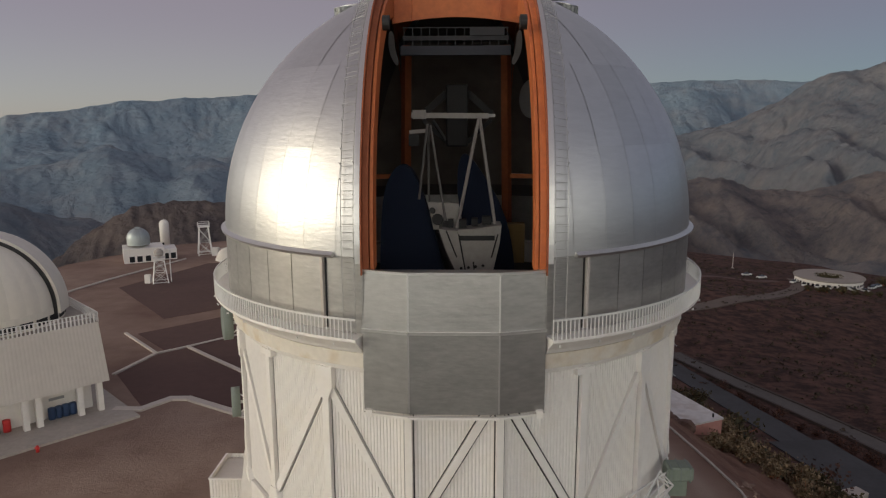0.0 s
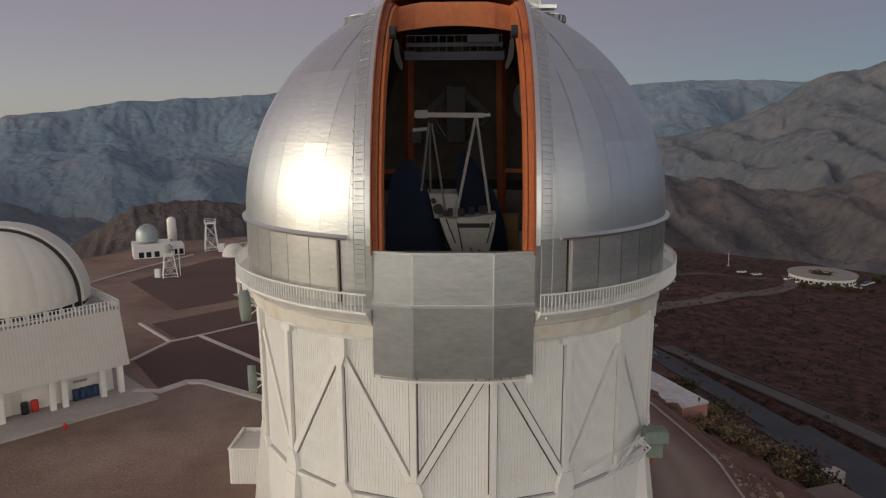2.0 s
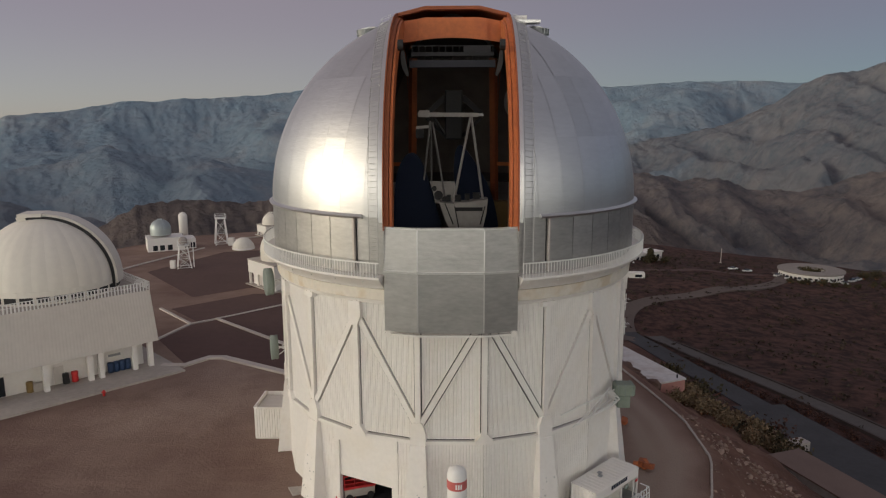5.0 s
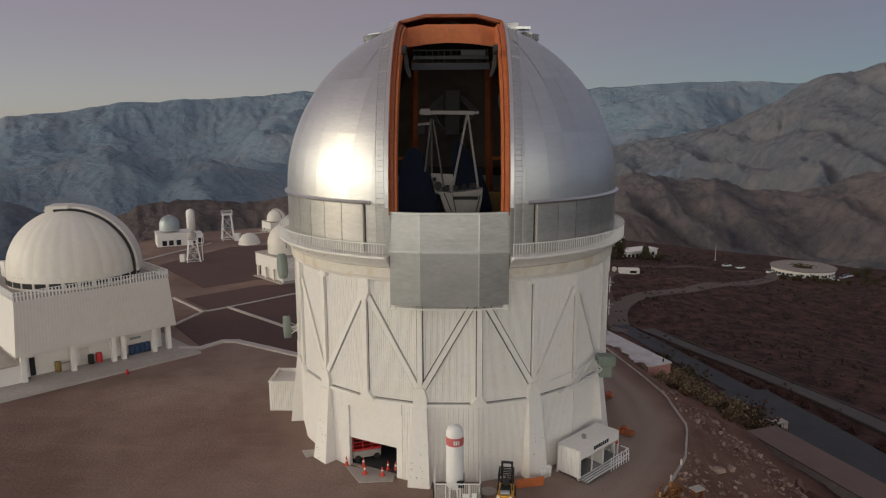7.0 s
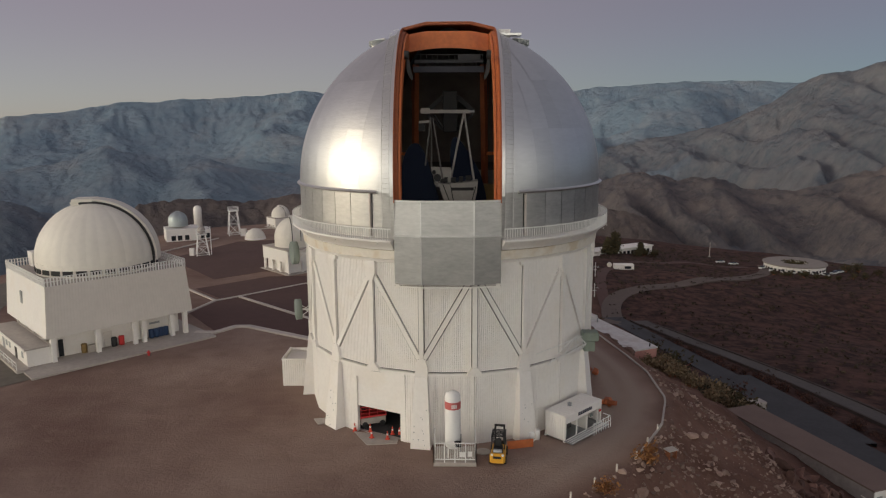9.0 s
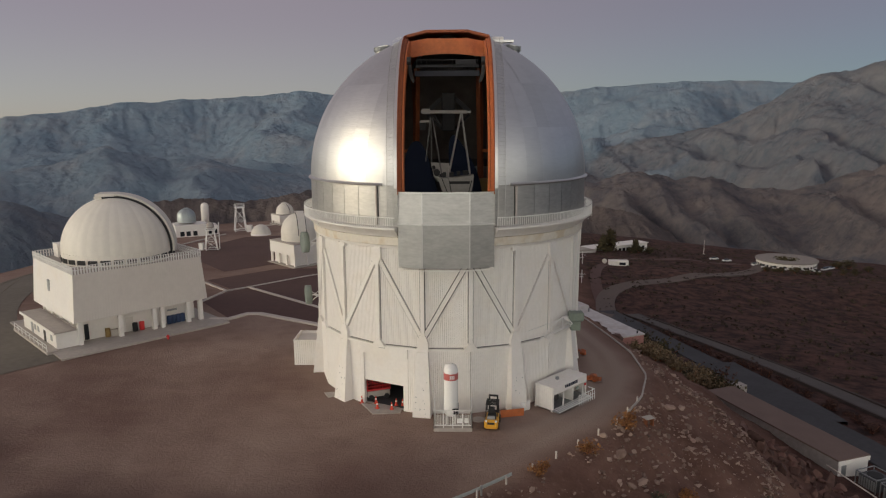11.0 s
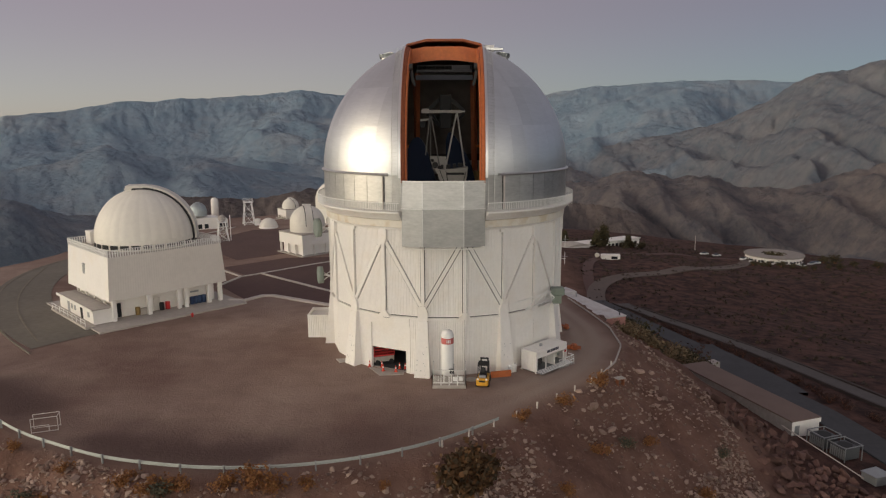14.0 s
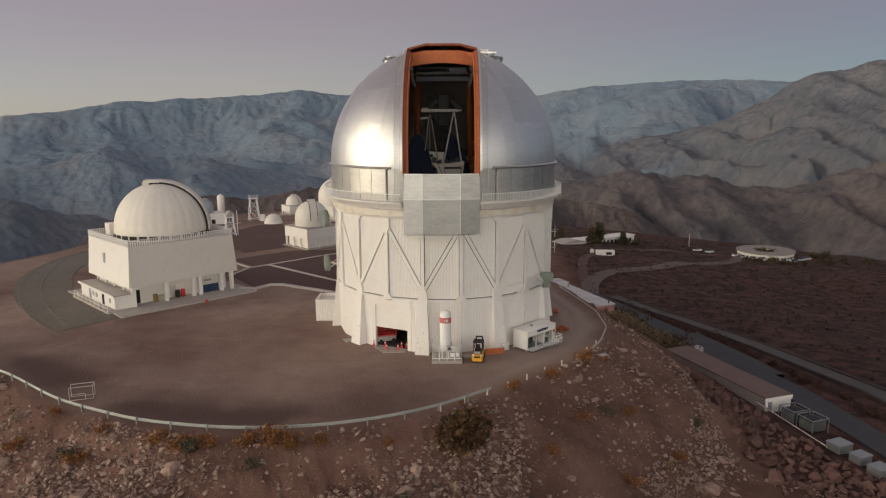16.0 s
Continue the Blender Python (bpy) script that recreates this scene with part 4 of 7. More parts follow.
for z0, z1, lean in ((20.62, 23.68, LEAN), (16.05, 20.5, 0.0)):
    for (xa, ya), (xb, yb) in zip(FACET, FACET[1:]):
        bm = BM()
        d = Vector((xb - xa, yb - ya, 0)).normalized()
        wide_ = math.hypot(xb - xa, yb - ya) - 0.015
        slab(bm, (xa, ya, 0), d, (d.y, -d.x, 0), (0, 0, 1), [(0.015, z0), (wide_, z0), (wide_, z1), (0.015, z1)], -0.12, 0.0)
        for v in bm.verts:
            v.co.y += lean * (v.co.z - z0) / (z1 - z0)
        dpart("shutter_plate", bm, SILVER_PLATE, "rippled grey aluminium shutter plate")
for z, w, lean, mat in ((20.56, 0.15, 0.0, TRIM), (23.74, 0.15, LEAN, TRIM), (15.85, 0.14, 0.0, WHITE)):
    bm = BM()
    for (xa, ya), (xb, yb) in zip(FACET, FACET[1:]):
        beam(bm, (xa, ya - 0.02 + lean, z), (xb, yb - 0.02 + lean, z), 0.22, w)
    dpart("shutter_bar", bm, mat)
for x in (-2.4, 2.4):
    dpart("facet_strip", box(BM(), x, -16.86, 18.28, 0.09, 0.05, 4.3), TRIM)
    dpart("facet_strip", beam(BM(), (x, -16.86, 20.62), (x, -16.86 + LEAN, 23.66), 0.09, 0.05), TRIM)
for s in (-1, 1):
    dpart("shutter_lug", box(BM(), s * 4.62, -16.3, 15.9, 0.35, 0.35, 0.42), WHITE)
dpart("sill", prism(BM(), [(-4.9, -15.9), (-2.4, -16.6), (2.4, -16.6), (4.9, -15.9), (4.9, -15.2), (-4.9, -15.2)], 23.4, 23.62), TRIM)
for s in (-1, 1):
    bm = BM()
    slab(bm, (s * 4.86, 0, 0), (0, -1, 0), (s, 0, 0), (0, 0, 1), [(15.0, 16.05), (16.15, 16.05), (16.15, 23.6), (15.0, 23.6)], -0.06, 0.03)
    bmesh.ops.recalc_face_normals(bm, faces=bm.faces)
    dpart("shutter_cheek", bm, SILVER_PLATE)

# upper shutter over the crown, with its orange end frame
for xa, ra, xb, rb in ((-4.9, 16.3, -2.4, 16.9), (-2.4, 16.9, 2.4, 16.9), (2.4, 16.9, 4.9, 16.3)):
    bm = BM()
    n = 24
    rows = []
    for k in range(n + 1):
        g = radians(86 + 80 * k / n)
        rows.append([bm.verts.new((x, -r * math.cos(g), ZC + r * math.sin(g))) for x, r in ((xa, ra), (xb, rb), (xb, rb - 0.3), (xa, ra - 0.3))])
    for k in range(n):
        for i in range(4):
            j = (i + 1) % 4
            bm.faces.new((rows[k][i], rows[k + 1][i], rows[k + 1][j], rows[k][j]))
    bm.faces.new(rows[0])
    bm.faces.new(rows[-1][::-1])
    bmesh.ops.recalc_face_normals(bm, faces=bm.faces)
    dpart("crown_shutter", bm, RUST_OR_SHADE)
bm = BM()
n = 16
lo = [(-4.4 + 8.8 * k / n, 13.75 + 0.42 * math.sin(math.pi * k / n)) for k in range(n + 1)]
hi = [(4.4, 15.55), (2.4, 15.9), (-2.4, 15.9), (-4.4, 15.55)]
slab(bm, (0, -1.6, ZC), (1, 0, 0), (0, -1, 0), (0, 0, 1), lo + hi, -0.15, 0.15)
dpart("end_frame", bm, ORANGE, "broad orange end plate of the upper shutter")
for s in (-1, 1):
    dpart("end_stiffener", box(BM(), s * 3.1, -1.85, ZC + 14.9, 0.14, 0.2, 1.7), ORANGE)
bm = BM()
for (xa, ra), (xb, rb) in zip([(-4.9, 16.15), (-2.4, 16.75), (2.4, 16.75), (4.9, 16.15)], [(-2.4, 16.75), (2.4, 16.75), (4.9, 16.15)]):
    beam(bm, (xa, -1.4, ZC + ra), (xb, -1.4, ZC + rb), 0.35, 0.3)
dpart("crown_lip", bm, RUST_OR_SHADE)

# ladders that climb the shell on both sides of the slit
for s in (-1, 1):
    bm = BM()
    ladder_parts = []
    for x in (5.3, 6.0):
        rr = math.sqrt(RS * RS - x * x) + 0.16
        arc_plate(bm, s * x - 0.018, s * x + 0.018, rr, rr + 0.04, 0, 78, 60)
        box(bm, s * x, -rr - 0.03, 22.3, 0.06, 0.06, 4.2)
    stringers = dpart("ladder", bm, LADDER, "aluminium service ladder with hoops")
    bm = BM()
    r1, r2 = math.sqrt(RS * RS - 5.3 ** 2) + 0.19, math.sqrt(RS * RS - 36) + 0.19
    for k in range(76):
        g = radians(1.6 * k)
        if g > radians(78):
            break
        rod(bm, (s * 5.3, -r1 * math.cos(g), ZC + r1 * math.sin(g)), (s * 6.0, -r2 * math.cos(g), ZC + r2 * math.sin(g)), 0.016, 5)
    for k in range(13):
        rod(bm, (s * 5.3, -r1, 20.5 + 0.3 * k), (s * 6.0, -r2, 20.5 + 0.3 * k), 0.016, 5)
    for v in bm.verts:
        v.co.z -= 20.2
    tagged(part("rung", bm, LADDER, stringers), kind="stuff")
    bm = BM()
    for k in range(27):
        g = radians(3 * k)
        for x0, x1, r in ((5.28, 5.22, r1), (6.02, 6.08, r2)):
            a = Vector((s * x0, -r * math.cos(g), ZC + r * math.sin(g)))
            n_ = Vector((0, -math.cos(g), math.sin(g)))
            beam(bm, a, a + n_ * 0.4, 0.02)
        ra, rb = r1 + 0.4, r2 + 0.4
        if k % 2 == 0:
            beam(bm, (s * 5.28, -ra * math.cos(g), ZC + ra * math.sin(g)), (s * 6.02, -rb * math.cos(g), ZC + rb * math.sin(g)), 0.018)
    for v in bm.verts:
        v.co.z -= 20.2
    tagged(part("hoop", bm, LADDER, stringers), kind="stuff")

# ventilators on the crown
for s, y in ((-1, 1.0), (1, 1.0)):
    bm = BM()
    rod(bm, (s * 7.6, y, 38.3), (s * 7.9, y, 39.7), 0.95, 18)
    vent = dpart("ventilator", bm, TRIM, "round louvred vent cowl")
    bm = BM()
    for k in range(18):
        a = 2 * math.pi * k / 18
        if k % 3 == 0:
            rod(bm, (s * 7.86, y, 39.1), (s * 7.9, y, 39.62), 0.99, 18)
        box(bm, s * 7.86 + 0.97 * math.cos(a), y + 0.97 * math.sin(a), 39.35, 0.08, 0.08, 0.5)
    for v in bm.verts:
        v.co.z -= 20.2
    part("louvre", bm, GREY, vent)
dpart("hatch_box", box(BM(), 6.0, -0.2, 40.15, 1.3, 1.2, 0.8), WHITE, "white hatch housing")
dpart("cap_plate", box(BM(), 6.6, -0.6, 40.0, 2.4, 1.4, 0.25, Matrix.Rotation(radians(0), 4, 'Y')), TRIM)

# ---- paved fields, roads and lines on the platform ----
def sheet(name, pts, z, mat, label, category):
    bm = prism(BM(), pts, z - 0.12, z)
    bmesh.ops.recalc_face_normals(bm, faces=bm.faces)
    return solid(name, bm, mat, label, category, kind="structure")


def strip(name, pts, width, mat, label, category, lift=0.22, step=2.0, thick=0.8):
    """A road that follows the ground along a line of plan points."""
    fine = []
    for (ax, ay), (bx, by) in zip(pts, pts[1:]):
        n = max(1, int(math.hypot(bx - ax, by - ay) / step))
        fine += [(ax + (bx - ax) * k / n, ay + (by - ay) * k / n) for k in range(n)]
    fine.append(pts[-1])
    for _ in range(40):
        fine = [fine[0]] + [((a[0] + 2 * b[0] + c[0]) / 4, (a[1] + 2 * b[1] + c[1]) / 4) for a, b, c in zip(fine, fine[1:], fine[2:])] + [fine[-1]]
    p = np.array(fine)
    d = np.gradient(p, axis=0)
    d /= np.linalg.norm(d, axis=1)[:, None]
    nrm = np.stack([-d[:, 1], d[:, 0]], 1)
    cols = []
    for o in (-0.5, -0.25, 0, 0.25, 0.5):
        q = p + nrm * o * width
        z, _, _ = ground_height(q[:, 0], q[:, 1])
        cols.append(np.stack([q[:, 0], q[:, 1], z], 1))
    top = np.stack(cols, 1)
    level = top[:, :, 2].max(1)
    level = np.convolve(np.pad(level, 3, 'edge'), np.ones(7) / 7, 'valid')
    top[:, :, 2] = np.maximum(top[:, :, 2], level[:, None] - 0.25) + lift
    bm = BM()
    g = [[bm.verts.new(v) for v in row] for row in top]
    for a, b in zip(g, g[1:]):
        for k in range(4):
            bm.faces.new((a[k], b[k], b[k + 1], a[k + 1]))
    lows = [[bm.verts.new((row[k].co.x, row[k].co.y, row[k].co.z - thick)) for k in (0, 4)] for row in g]
    for i in range(len(g) - 1):
        bm.faces.new((g[i][0], lows[i][0], lows[i + 1][0], g[i + 1][0]))
        bm.faces.new((g[i][4], g[i + 1][4], lows[i + 1][1], lows[i][1]))
    bmesh.ops.recalc_face_normals(bm, faces=bm.faces)
    return solid(name, bm, mat, label, category, kind="structure")


FIELD = material("dark_red_chipping", (0.10, 0.055, 0.047), 0.95, var=0.16, grain=0.8, stain=0.12, bump=0.01)
sheet("pavement_north", [(-65.8, 76.7), (-47.9, 55.5), (-40, 62.5), (-22, 66), (-28, 108), (-57, 100)], 0.05, FIELD, "dark red chipping field of the summit yard", "pavement")
sheet("pavement_middle", [(-48.5, 47.5), (-41.2, 40), (-38.4, 42.0), (-26.2, 31.0), (-20, 26), (-12, 40), (-18, 60), (-37.5, 58)], 0.05, FIELD, "dark red chipping field between low kerbs", "pavement")
sheet("pavement_south", [(-43.2, 30.5), (-35.5, 20.6), (-33, 23.6), (-30.6, 23.6), (-19, 17), (-19, 24), (-26.6, 30.2), (-38.4, 40.9), (-41.2, 38.0)], 0.05, FIELD, "dark red chipping apron beside the drum", "pavement")
LOOP_LINE = [(-78, 70), (-85, 58.5), (-88.3, 49), (-84.7, 35.2), (-77.8, 21.9), (-72, 13), (-66.2, 5), (-60, -0.5), (-54, -2.5)]
strip("road_west", LOOP_LINE, 9.5, LOOP, "worn olive-grey loop track", "road", step=3, lift=0.06)
LOOP_EDGE = material("pale_olive_wheel_rut", (0.185, 0.16, 0.12), 0.95, var=0.2, grain=1.0)
strip("track_edge_outer", [(-86, 62), (-91.4, 54.5), (-92.7, 48.2), (-89, 37), (-81.6, 21.7), (-75.8, 12), (-68.9, 2.1), (-62.4, -5), (-56, -8.2)], 0.25, LOOP_EDGE, "pale rut along the loop track's edge", "road", step=3, lift=0.10, thick=0.1)
strip("track_edge_inner", [(-87.5, 49.7), (-87.7, 43.8), (-84.6, 35.6), (-77.8, 21.7), (-70.6, 10.2), (-64.2, 2.1), (-58, -3)], 0.25, LOOP_EDGE, "pale rut along the loop track", "road", step=3, lift=0.10, thick=0.1)


def kerb(name, pts, width, height, mat, label):
    bm = BM()
    for (ax, ay), (bx, by) in zip(pts, pts[1:]):
        d = Vector((bx - ax, by - ay, 0)).normalized() * width * 0.3
        beam(bm, Vector((ax, ay, height / 2)) - d, Vector((bx, by, height / 2)) + d, width, height)
        height -= 0.006
    return solid(name, bm, mat, label, "kerb", kind="structure")


kerb("kerb_1", [(-50.3, 47.5), (-41.7, 38.5), (-43.6, 30.5)], 0.45, 0.22, PALE, "pale painted low kerb")
kerb("kerb_2", [(-41.7, 38.5), (-38.5, 41.4), (-29.4, 50.9), (-17, 62)], 0.4, 0.20, PALE, "pale painted low kerb")
kerb("kerb_3", [(-38.5, 41.4), (-26.4, 30.6), (-19, 24)], 0.5, 0.24, PALE, "pale painted low kerb")
kerb("kerb_4", [(-37.9, 19.7), (-35.2, 19.6), (-33.0, 22.7), (-31, 22.8), (-18.5, 15.6)], 0.9, 0.30, PALE, "broad pale concrete kerb")
kerb("kerb_5", [(-74.3, 70.9), (-71.3, 83.2), (-64, 105)], 0.4, 0.25, PALE, "pale kerb along the platform's edge")
kerb("kerb_6", [(-64, 113), (-57, 121), (-48, 128)], 0.4, 0.3, PALE, "pale kerb along the platform's edge")

# guard rail on the south edge: steel posts and a long beam
rail_post = BM()
box(rail_post, 0, 0, 0.1, 0.14, 0.16, 1.6, bevel=0.01)
rail_post_mesh = mesh_of(rail_post, "post", GREY)


def along(pts, step):
    out, left = [], 0.0
    for (ax, ay), (bx, by) in zip(pts, pts[1:]):
        L = math.hypot(bx - ax, by - ay)
        s = left
        while s < L:
            out.append((ax + (bx - ax) * s / L, ay + (by - ay) * s / L, math.atan2(by - ay, bx - ax)))
            s += step
        left = s - L
    return out


guard = thing("guard_rail", "grey-green steel guard rail on posts along the edge", "guard rail")
RAIL_LINE = [(-70, -19)] + EDGE[:8]
fine_line = along(RAIL_LINE, 1.0)
sm = [(p[0], p[1]) for p in fine_line]
for _ in range(14):
    sm = [sm[0]] + [((a[0] + 2 * b[0] + c[0]) / 4, (a[1] + 2 * b[1] + c[1]) / 4) for a, b, c in zip(sm, sm[1:], sm[2:])] + [sm[-1]]
bm = BM()
rows = []
RAIL_STEEL = material("dull_zinc_rail", (0.42, 0.44, 0.40), 0.55, 0.3, var=0.12)
for k, (x, y) in enumerate(sm):
    xa, ya = sm[max(0, k - 1)]
    xb, yb = sm[min(len(sm) - 1, k + 1)]
    n_ = Vector((yb - ya, xa - xb, 0)).normalized()
    p = Vector((x, y, 0)) - n_ * 0.12
    rows.append([bm.verts.new(p + n_ * o + Vector((0, 0, z))) for o, z in ((0.0, 0.45), (0.07, 0.52), (0.0, 0.60), (0.07, 0.70), (0.0, 0.78), (-0.02, 0.78), (-0.02, 0.45))])
for a, b in zip(rows, rows[1:]):
    for i in range(7):
        j = (i + 1) % 7
        bm.faces.new((a[i], a[j], b[j], b[i]))
bmesh.ops.recalc_face_normals(bm, faces=bm.faces)
part("rail_beam", bm, RAIL_STEEL, guard)
for x, y, a in along(sm, 4.0):
    ob = new("post", rail_post_mesh)
    ob.parent = guard
    ob.matrix_local = pose(x, y, 0.0, 0, 0, math.degrees(a))

# short white marker posts where the beam ends, then a low wire fence along the eastern bend
bm = box(BM(), 0, 0, 0.25, 0.15, 0.15, 0.9, bevel=0.02)
marker_mesh = mesh_of(bm, "marker_post", PALE)
for x, y, a in along(EDGE[6:11], 3.4):
    ob = tagged(new("marker_post", marker_mesh), "short white painted marker post at the road's edge", "post", "marker posts")
    ob.matrix_world = pose(x, y, 0, 0, 0, math.degrees(a))
bm = BM()
pts = along(EDGE[9:15], 1.5)
for (xa, ya, _), (xb, yb, _) in zip(pts, pts[1:]):
    beam(bm, (xa, ya, 0.05), (xb, yb, 0.05), 0.2, 0.22)
solid("edge_kerb", bm, CONCRETE, "low concrete kerb along the bend of the drive", "kerb", kind="structure")


# ---- the second observatory with its white dome ----
lb = thing("observatory_house", "white and grey observatory block with a closed white dome", "observatory", at=(-51.7, 18.85, 0), rz=46.4)
HX, HY, Z0, Z1 = 9.25, 9.0, 3.6, 10.35
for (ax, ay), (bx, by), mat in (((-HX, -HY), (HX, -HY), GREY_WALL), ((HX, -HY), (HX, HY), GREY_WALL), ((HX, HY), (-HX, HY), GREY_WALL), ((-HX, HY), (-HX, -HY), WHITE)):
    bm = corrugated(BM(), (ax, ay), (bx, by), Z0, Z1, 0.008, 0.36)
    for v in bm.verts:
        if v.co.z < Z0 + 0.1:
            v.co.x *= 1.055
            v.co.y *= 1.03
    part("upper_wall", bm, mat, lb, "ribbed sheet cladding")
part("soffit", box(BM(), 0, 0, Z0 + 0.1, 2 * HX - 0.05, 2 * HY - 0.05, 0.2), WHITE, lb)
part("roof_deck", box(BM(), 0, 0, Z1 - 0.1, 2 * HX - 0.05, 2 * HY - 0.05, 0.2), CONCRETE, lb)
part("core_wall", box(BM(), 0, 0.6, 1.85, 2 * HX - 1.6, 2 * HY - 2.6, 3.5), WHITE, lb)
base = part("base_slab", box(BM(), -0.8, -0.8, 0.12, 24, 25.0, 0.3), CONCRETE, lb, "pale concrete apron slab")
for x in (-8.9, -3.4, 1.5, 2.75, 6.8, 8.8):
    part("column", box(BM(), x, -HY + 0.4, 1.9, 0.55, 0.7, 3.4), WHITE, lb)
for y in (-5, -1, 3, 7):
    part("column", box(BM(), -HX + 0.3, y, 1.9, 0.35, 0.35, 3.4), WHITE, lb)
part("doorway", box(BM(), -7.6, -7.13, 1.5, 0.6, 0.08, 2.3), GLASS_DARK, lb)
part("doorway", box(BM(), -1.6, -7.13, 1.4, 1.1, 0.06, 2.1), GREY_WALL, lb)
part("notice", box(BM(), 4.9, -7.12, 2.3, 1.5, 0.04, 0.3), GREY, lb)
part("window", box(BM(), -HX * 1.026, 1.5, 7.3, 0.16, 0.9, 1.7), GREY, lb, "grey louvred window")
part("annex_roof", box(BM(), -10.85, -0.9, 2.62, 2.9, 16.0, 0.2), CONCRETE, lb, "grey flat annex roof")
part("annex_fascia", box(BM(), -12.33, -0.9, 2.60, 0.12, 16.2, 0.36), WHITE, lb)
part("annex_wall", box(BM(), -10.45, -0.9, 1.3, 3.1, 15.4, 2.45), WHITE, lb)
part("annex_door", box(BM(), -12.02, -3.6, 1.2, 0.05, 0.95, 2.0), GLASS_DARK, lb)
part("annex_door", box(BM(), -12.02, 2.4, 1.2, 0.05, 0.95, 2.0), GREY, lb)
for y in (-6.6, -0.6, 0.9):
    part("annex_window", box(BM(), -12.02, y, 1.55, 0.05, 0.8, 0.8), GREY, lb)
part("retaining_step", box(BM(), -12.75, -1.4, 0.16, 1.5, 16.4, 0.5), CONCRETE, lb)
bm = BM()
for z in (0.9, 1.35):
    beam(bm, (-13.4, -9.2, z), (-13.4, 6.4, z), 0.06)
for k in range(9):
    beam(bm, (-13.4, -9.2 + 1.95 * k, 0.4), (-13.4, -9.2 + 1.95 * k, 1.38), 0.07)
part("step_rail", bm, WHITE_CLEAN, lb)
part("stair_house", box(BM(), -4.9, 7.6, 11.4, 3.0, 2.2, 2.1), WHITE, lb)
bm = BM()
for (ax, ay), (bx, by) in (((-HX, -HY), (HX, -HY)), ((HX, -HY), (HX, HY)), ((HX, HY), (-HX, HY)), ((-HX, HY), (-HX, -HY))):
    for z in (10.95, 11.42):
        beam(bm, (ax, ay, z), (bx, by, z), 0.07)
house_rail = part("roof_rail", bm, WHITE_CLEAN, lb, "white roof railing with close balusters")
bm = BM()
for (ax, ay), (bx, by) in (((-HX, -HY), (HX, -HY)), ((HX, -HY), (HX, HY)), ((HX, HY), (-HX, HY)), ((-HX, HY), (-HX, -HY))):
    n = int(math.hypot(bx - ax, by - ay) / 0.38)
    for k in range(n):
        x, y = ax + (bx - ax) * k / n, ay + (by - ay) * k / n
        box(bm, x, y, 10.88, 0.16 if ay == by else 0.05, 0.05 if ay == by else 0.16, 1.06)
tagged(part("rail_baluster", bm, WHITE_CLEAN, house_rail), kind="stuff")


def ball_dome(name, label, at, r, zc, slit_az, gores=24, drum=1.0, mat=None, slots=True, band=None, lift=0.0):
    """A round dome of sheet gores with a raised slit cover, over a short drum with vents."""
    mat = mat or DOME_WHITE
    t = thing(name, label, "dome", at=at)
    e_top = 80
    bm = BM()
    n, m = 6, 14
    rows = []
    half = 180 / gores
    for j in range(m + 1):
        e = radians(e_top * j / m)
        row = []
        for i in range(n + 1):
            a = -half + 2 * half * i / n
            bulge = 1.0 - 0.007 * abs(i - n / 2) / (n / 2)
            row.append(bm.verts.new(around(a, r * math.cos(e) * bulge, zc + r * math.sin(e))))
        rows.append(row)
    for a, b in zip(rows, rows[1:]):
        for i in range(n):
            bm.faces.new((a[i], a[i + 1], b[i + 1], b[i]))
    me = mesh_of(bm, "gore", mat, True)
    for k in range(gores):
        ob = new("gore", me)
        ob.parent = t
        ob.matrix_local = Matrix.Rotation(radians(360 / gores * k), 4, 'Z')
    part("crown", revolve(BM(), [(0.02, zc + r * 0.995), (r * math.cos(radians(e_top)), zc + r * math.sin(radians(e_top))), (r * math.cos(radians(e_top - 3)), zc + r * math.sin(radians(e_top - 3)) - 0.02)], n=32, closed=False), mat, t, smooth=True)
    part("drum", revolve(BM(), [(r * 0.985, zc - drum), (r * 1.0, zc - drum), (r * 1.0, zc), (r * 0.985, zc)], n=64), mat, t)
    if slots:
        slot = mesh_of(box(BM(), 0, -r * 1.004, zc - drum * 0.62, r * 0.175, 0.05, drum * 0.42), "vent_slot", BLACK)
        for k in range(28):
            ob = new("vent_slot", slot)
            ob.parent = t
            ob.matrix_local = Matrix.Rotation(radians(360 / 28 * k), 4, 'Z')
    w = r * 0.19
    rot = Matrix.Rotation(radians(slit_az), 4, 'Z')
    gap = r * 0.035
    for nm, x0, x1, r0, r1, g0, g1, mt in (("slit_cover", -w, w, r * 0.97, r * 1.05, -5, 108, mat), ("cover_gap", -w - gap, -w - 0.01, r * 0.97, r * 1.012, -6, 100, BLACK), ("cover_gap", w + 0.01, w + gap, r * 0.97, r * 1.012, -6, 100, BLACK)):
        bm = BM()
        rings = []
        for k in range(31):
            g = radians(g0 + (g1 - g0) * k / 30)
            rings.append([bm.verts.new(rot @ Vector((x, -q * math.cos(g), zc + q * math.sin(g)))) for x, q in ((x0, r0), (x1, r0), (x1, r1), (x0, r1))])
        for a, b in zip(rings, rings[1:]):
            for i in range(4):
                bm.faces.new((a[i], a[(i + 1) % 4], b[(i + 1) % 4], b[i]))
        bm.faces.new(rings[0])
        bm.faces.new(rings[-1][::-1])
        bmesh.ops.recalc_face_normals(bm, faces=bm.faces)
        part(nm, bm, mt, t)
    bm = BM()
    box(bm, 0, r * 0.12, zc + r * 1.03, w * 2.4, r * 0.34, r * 0.05, rot)
    part("crown_box", bm, mat, t)
    return t


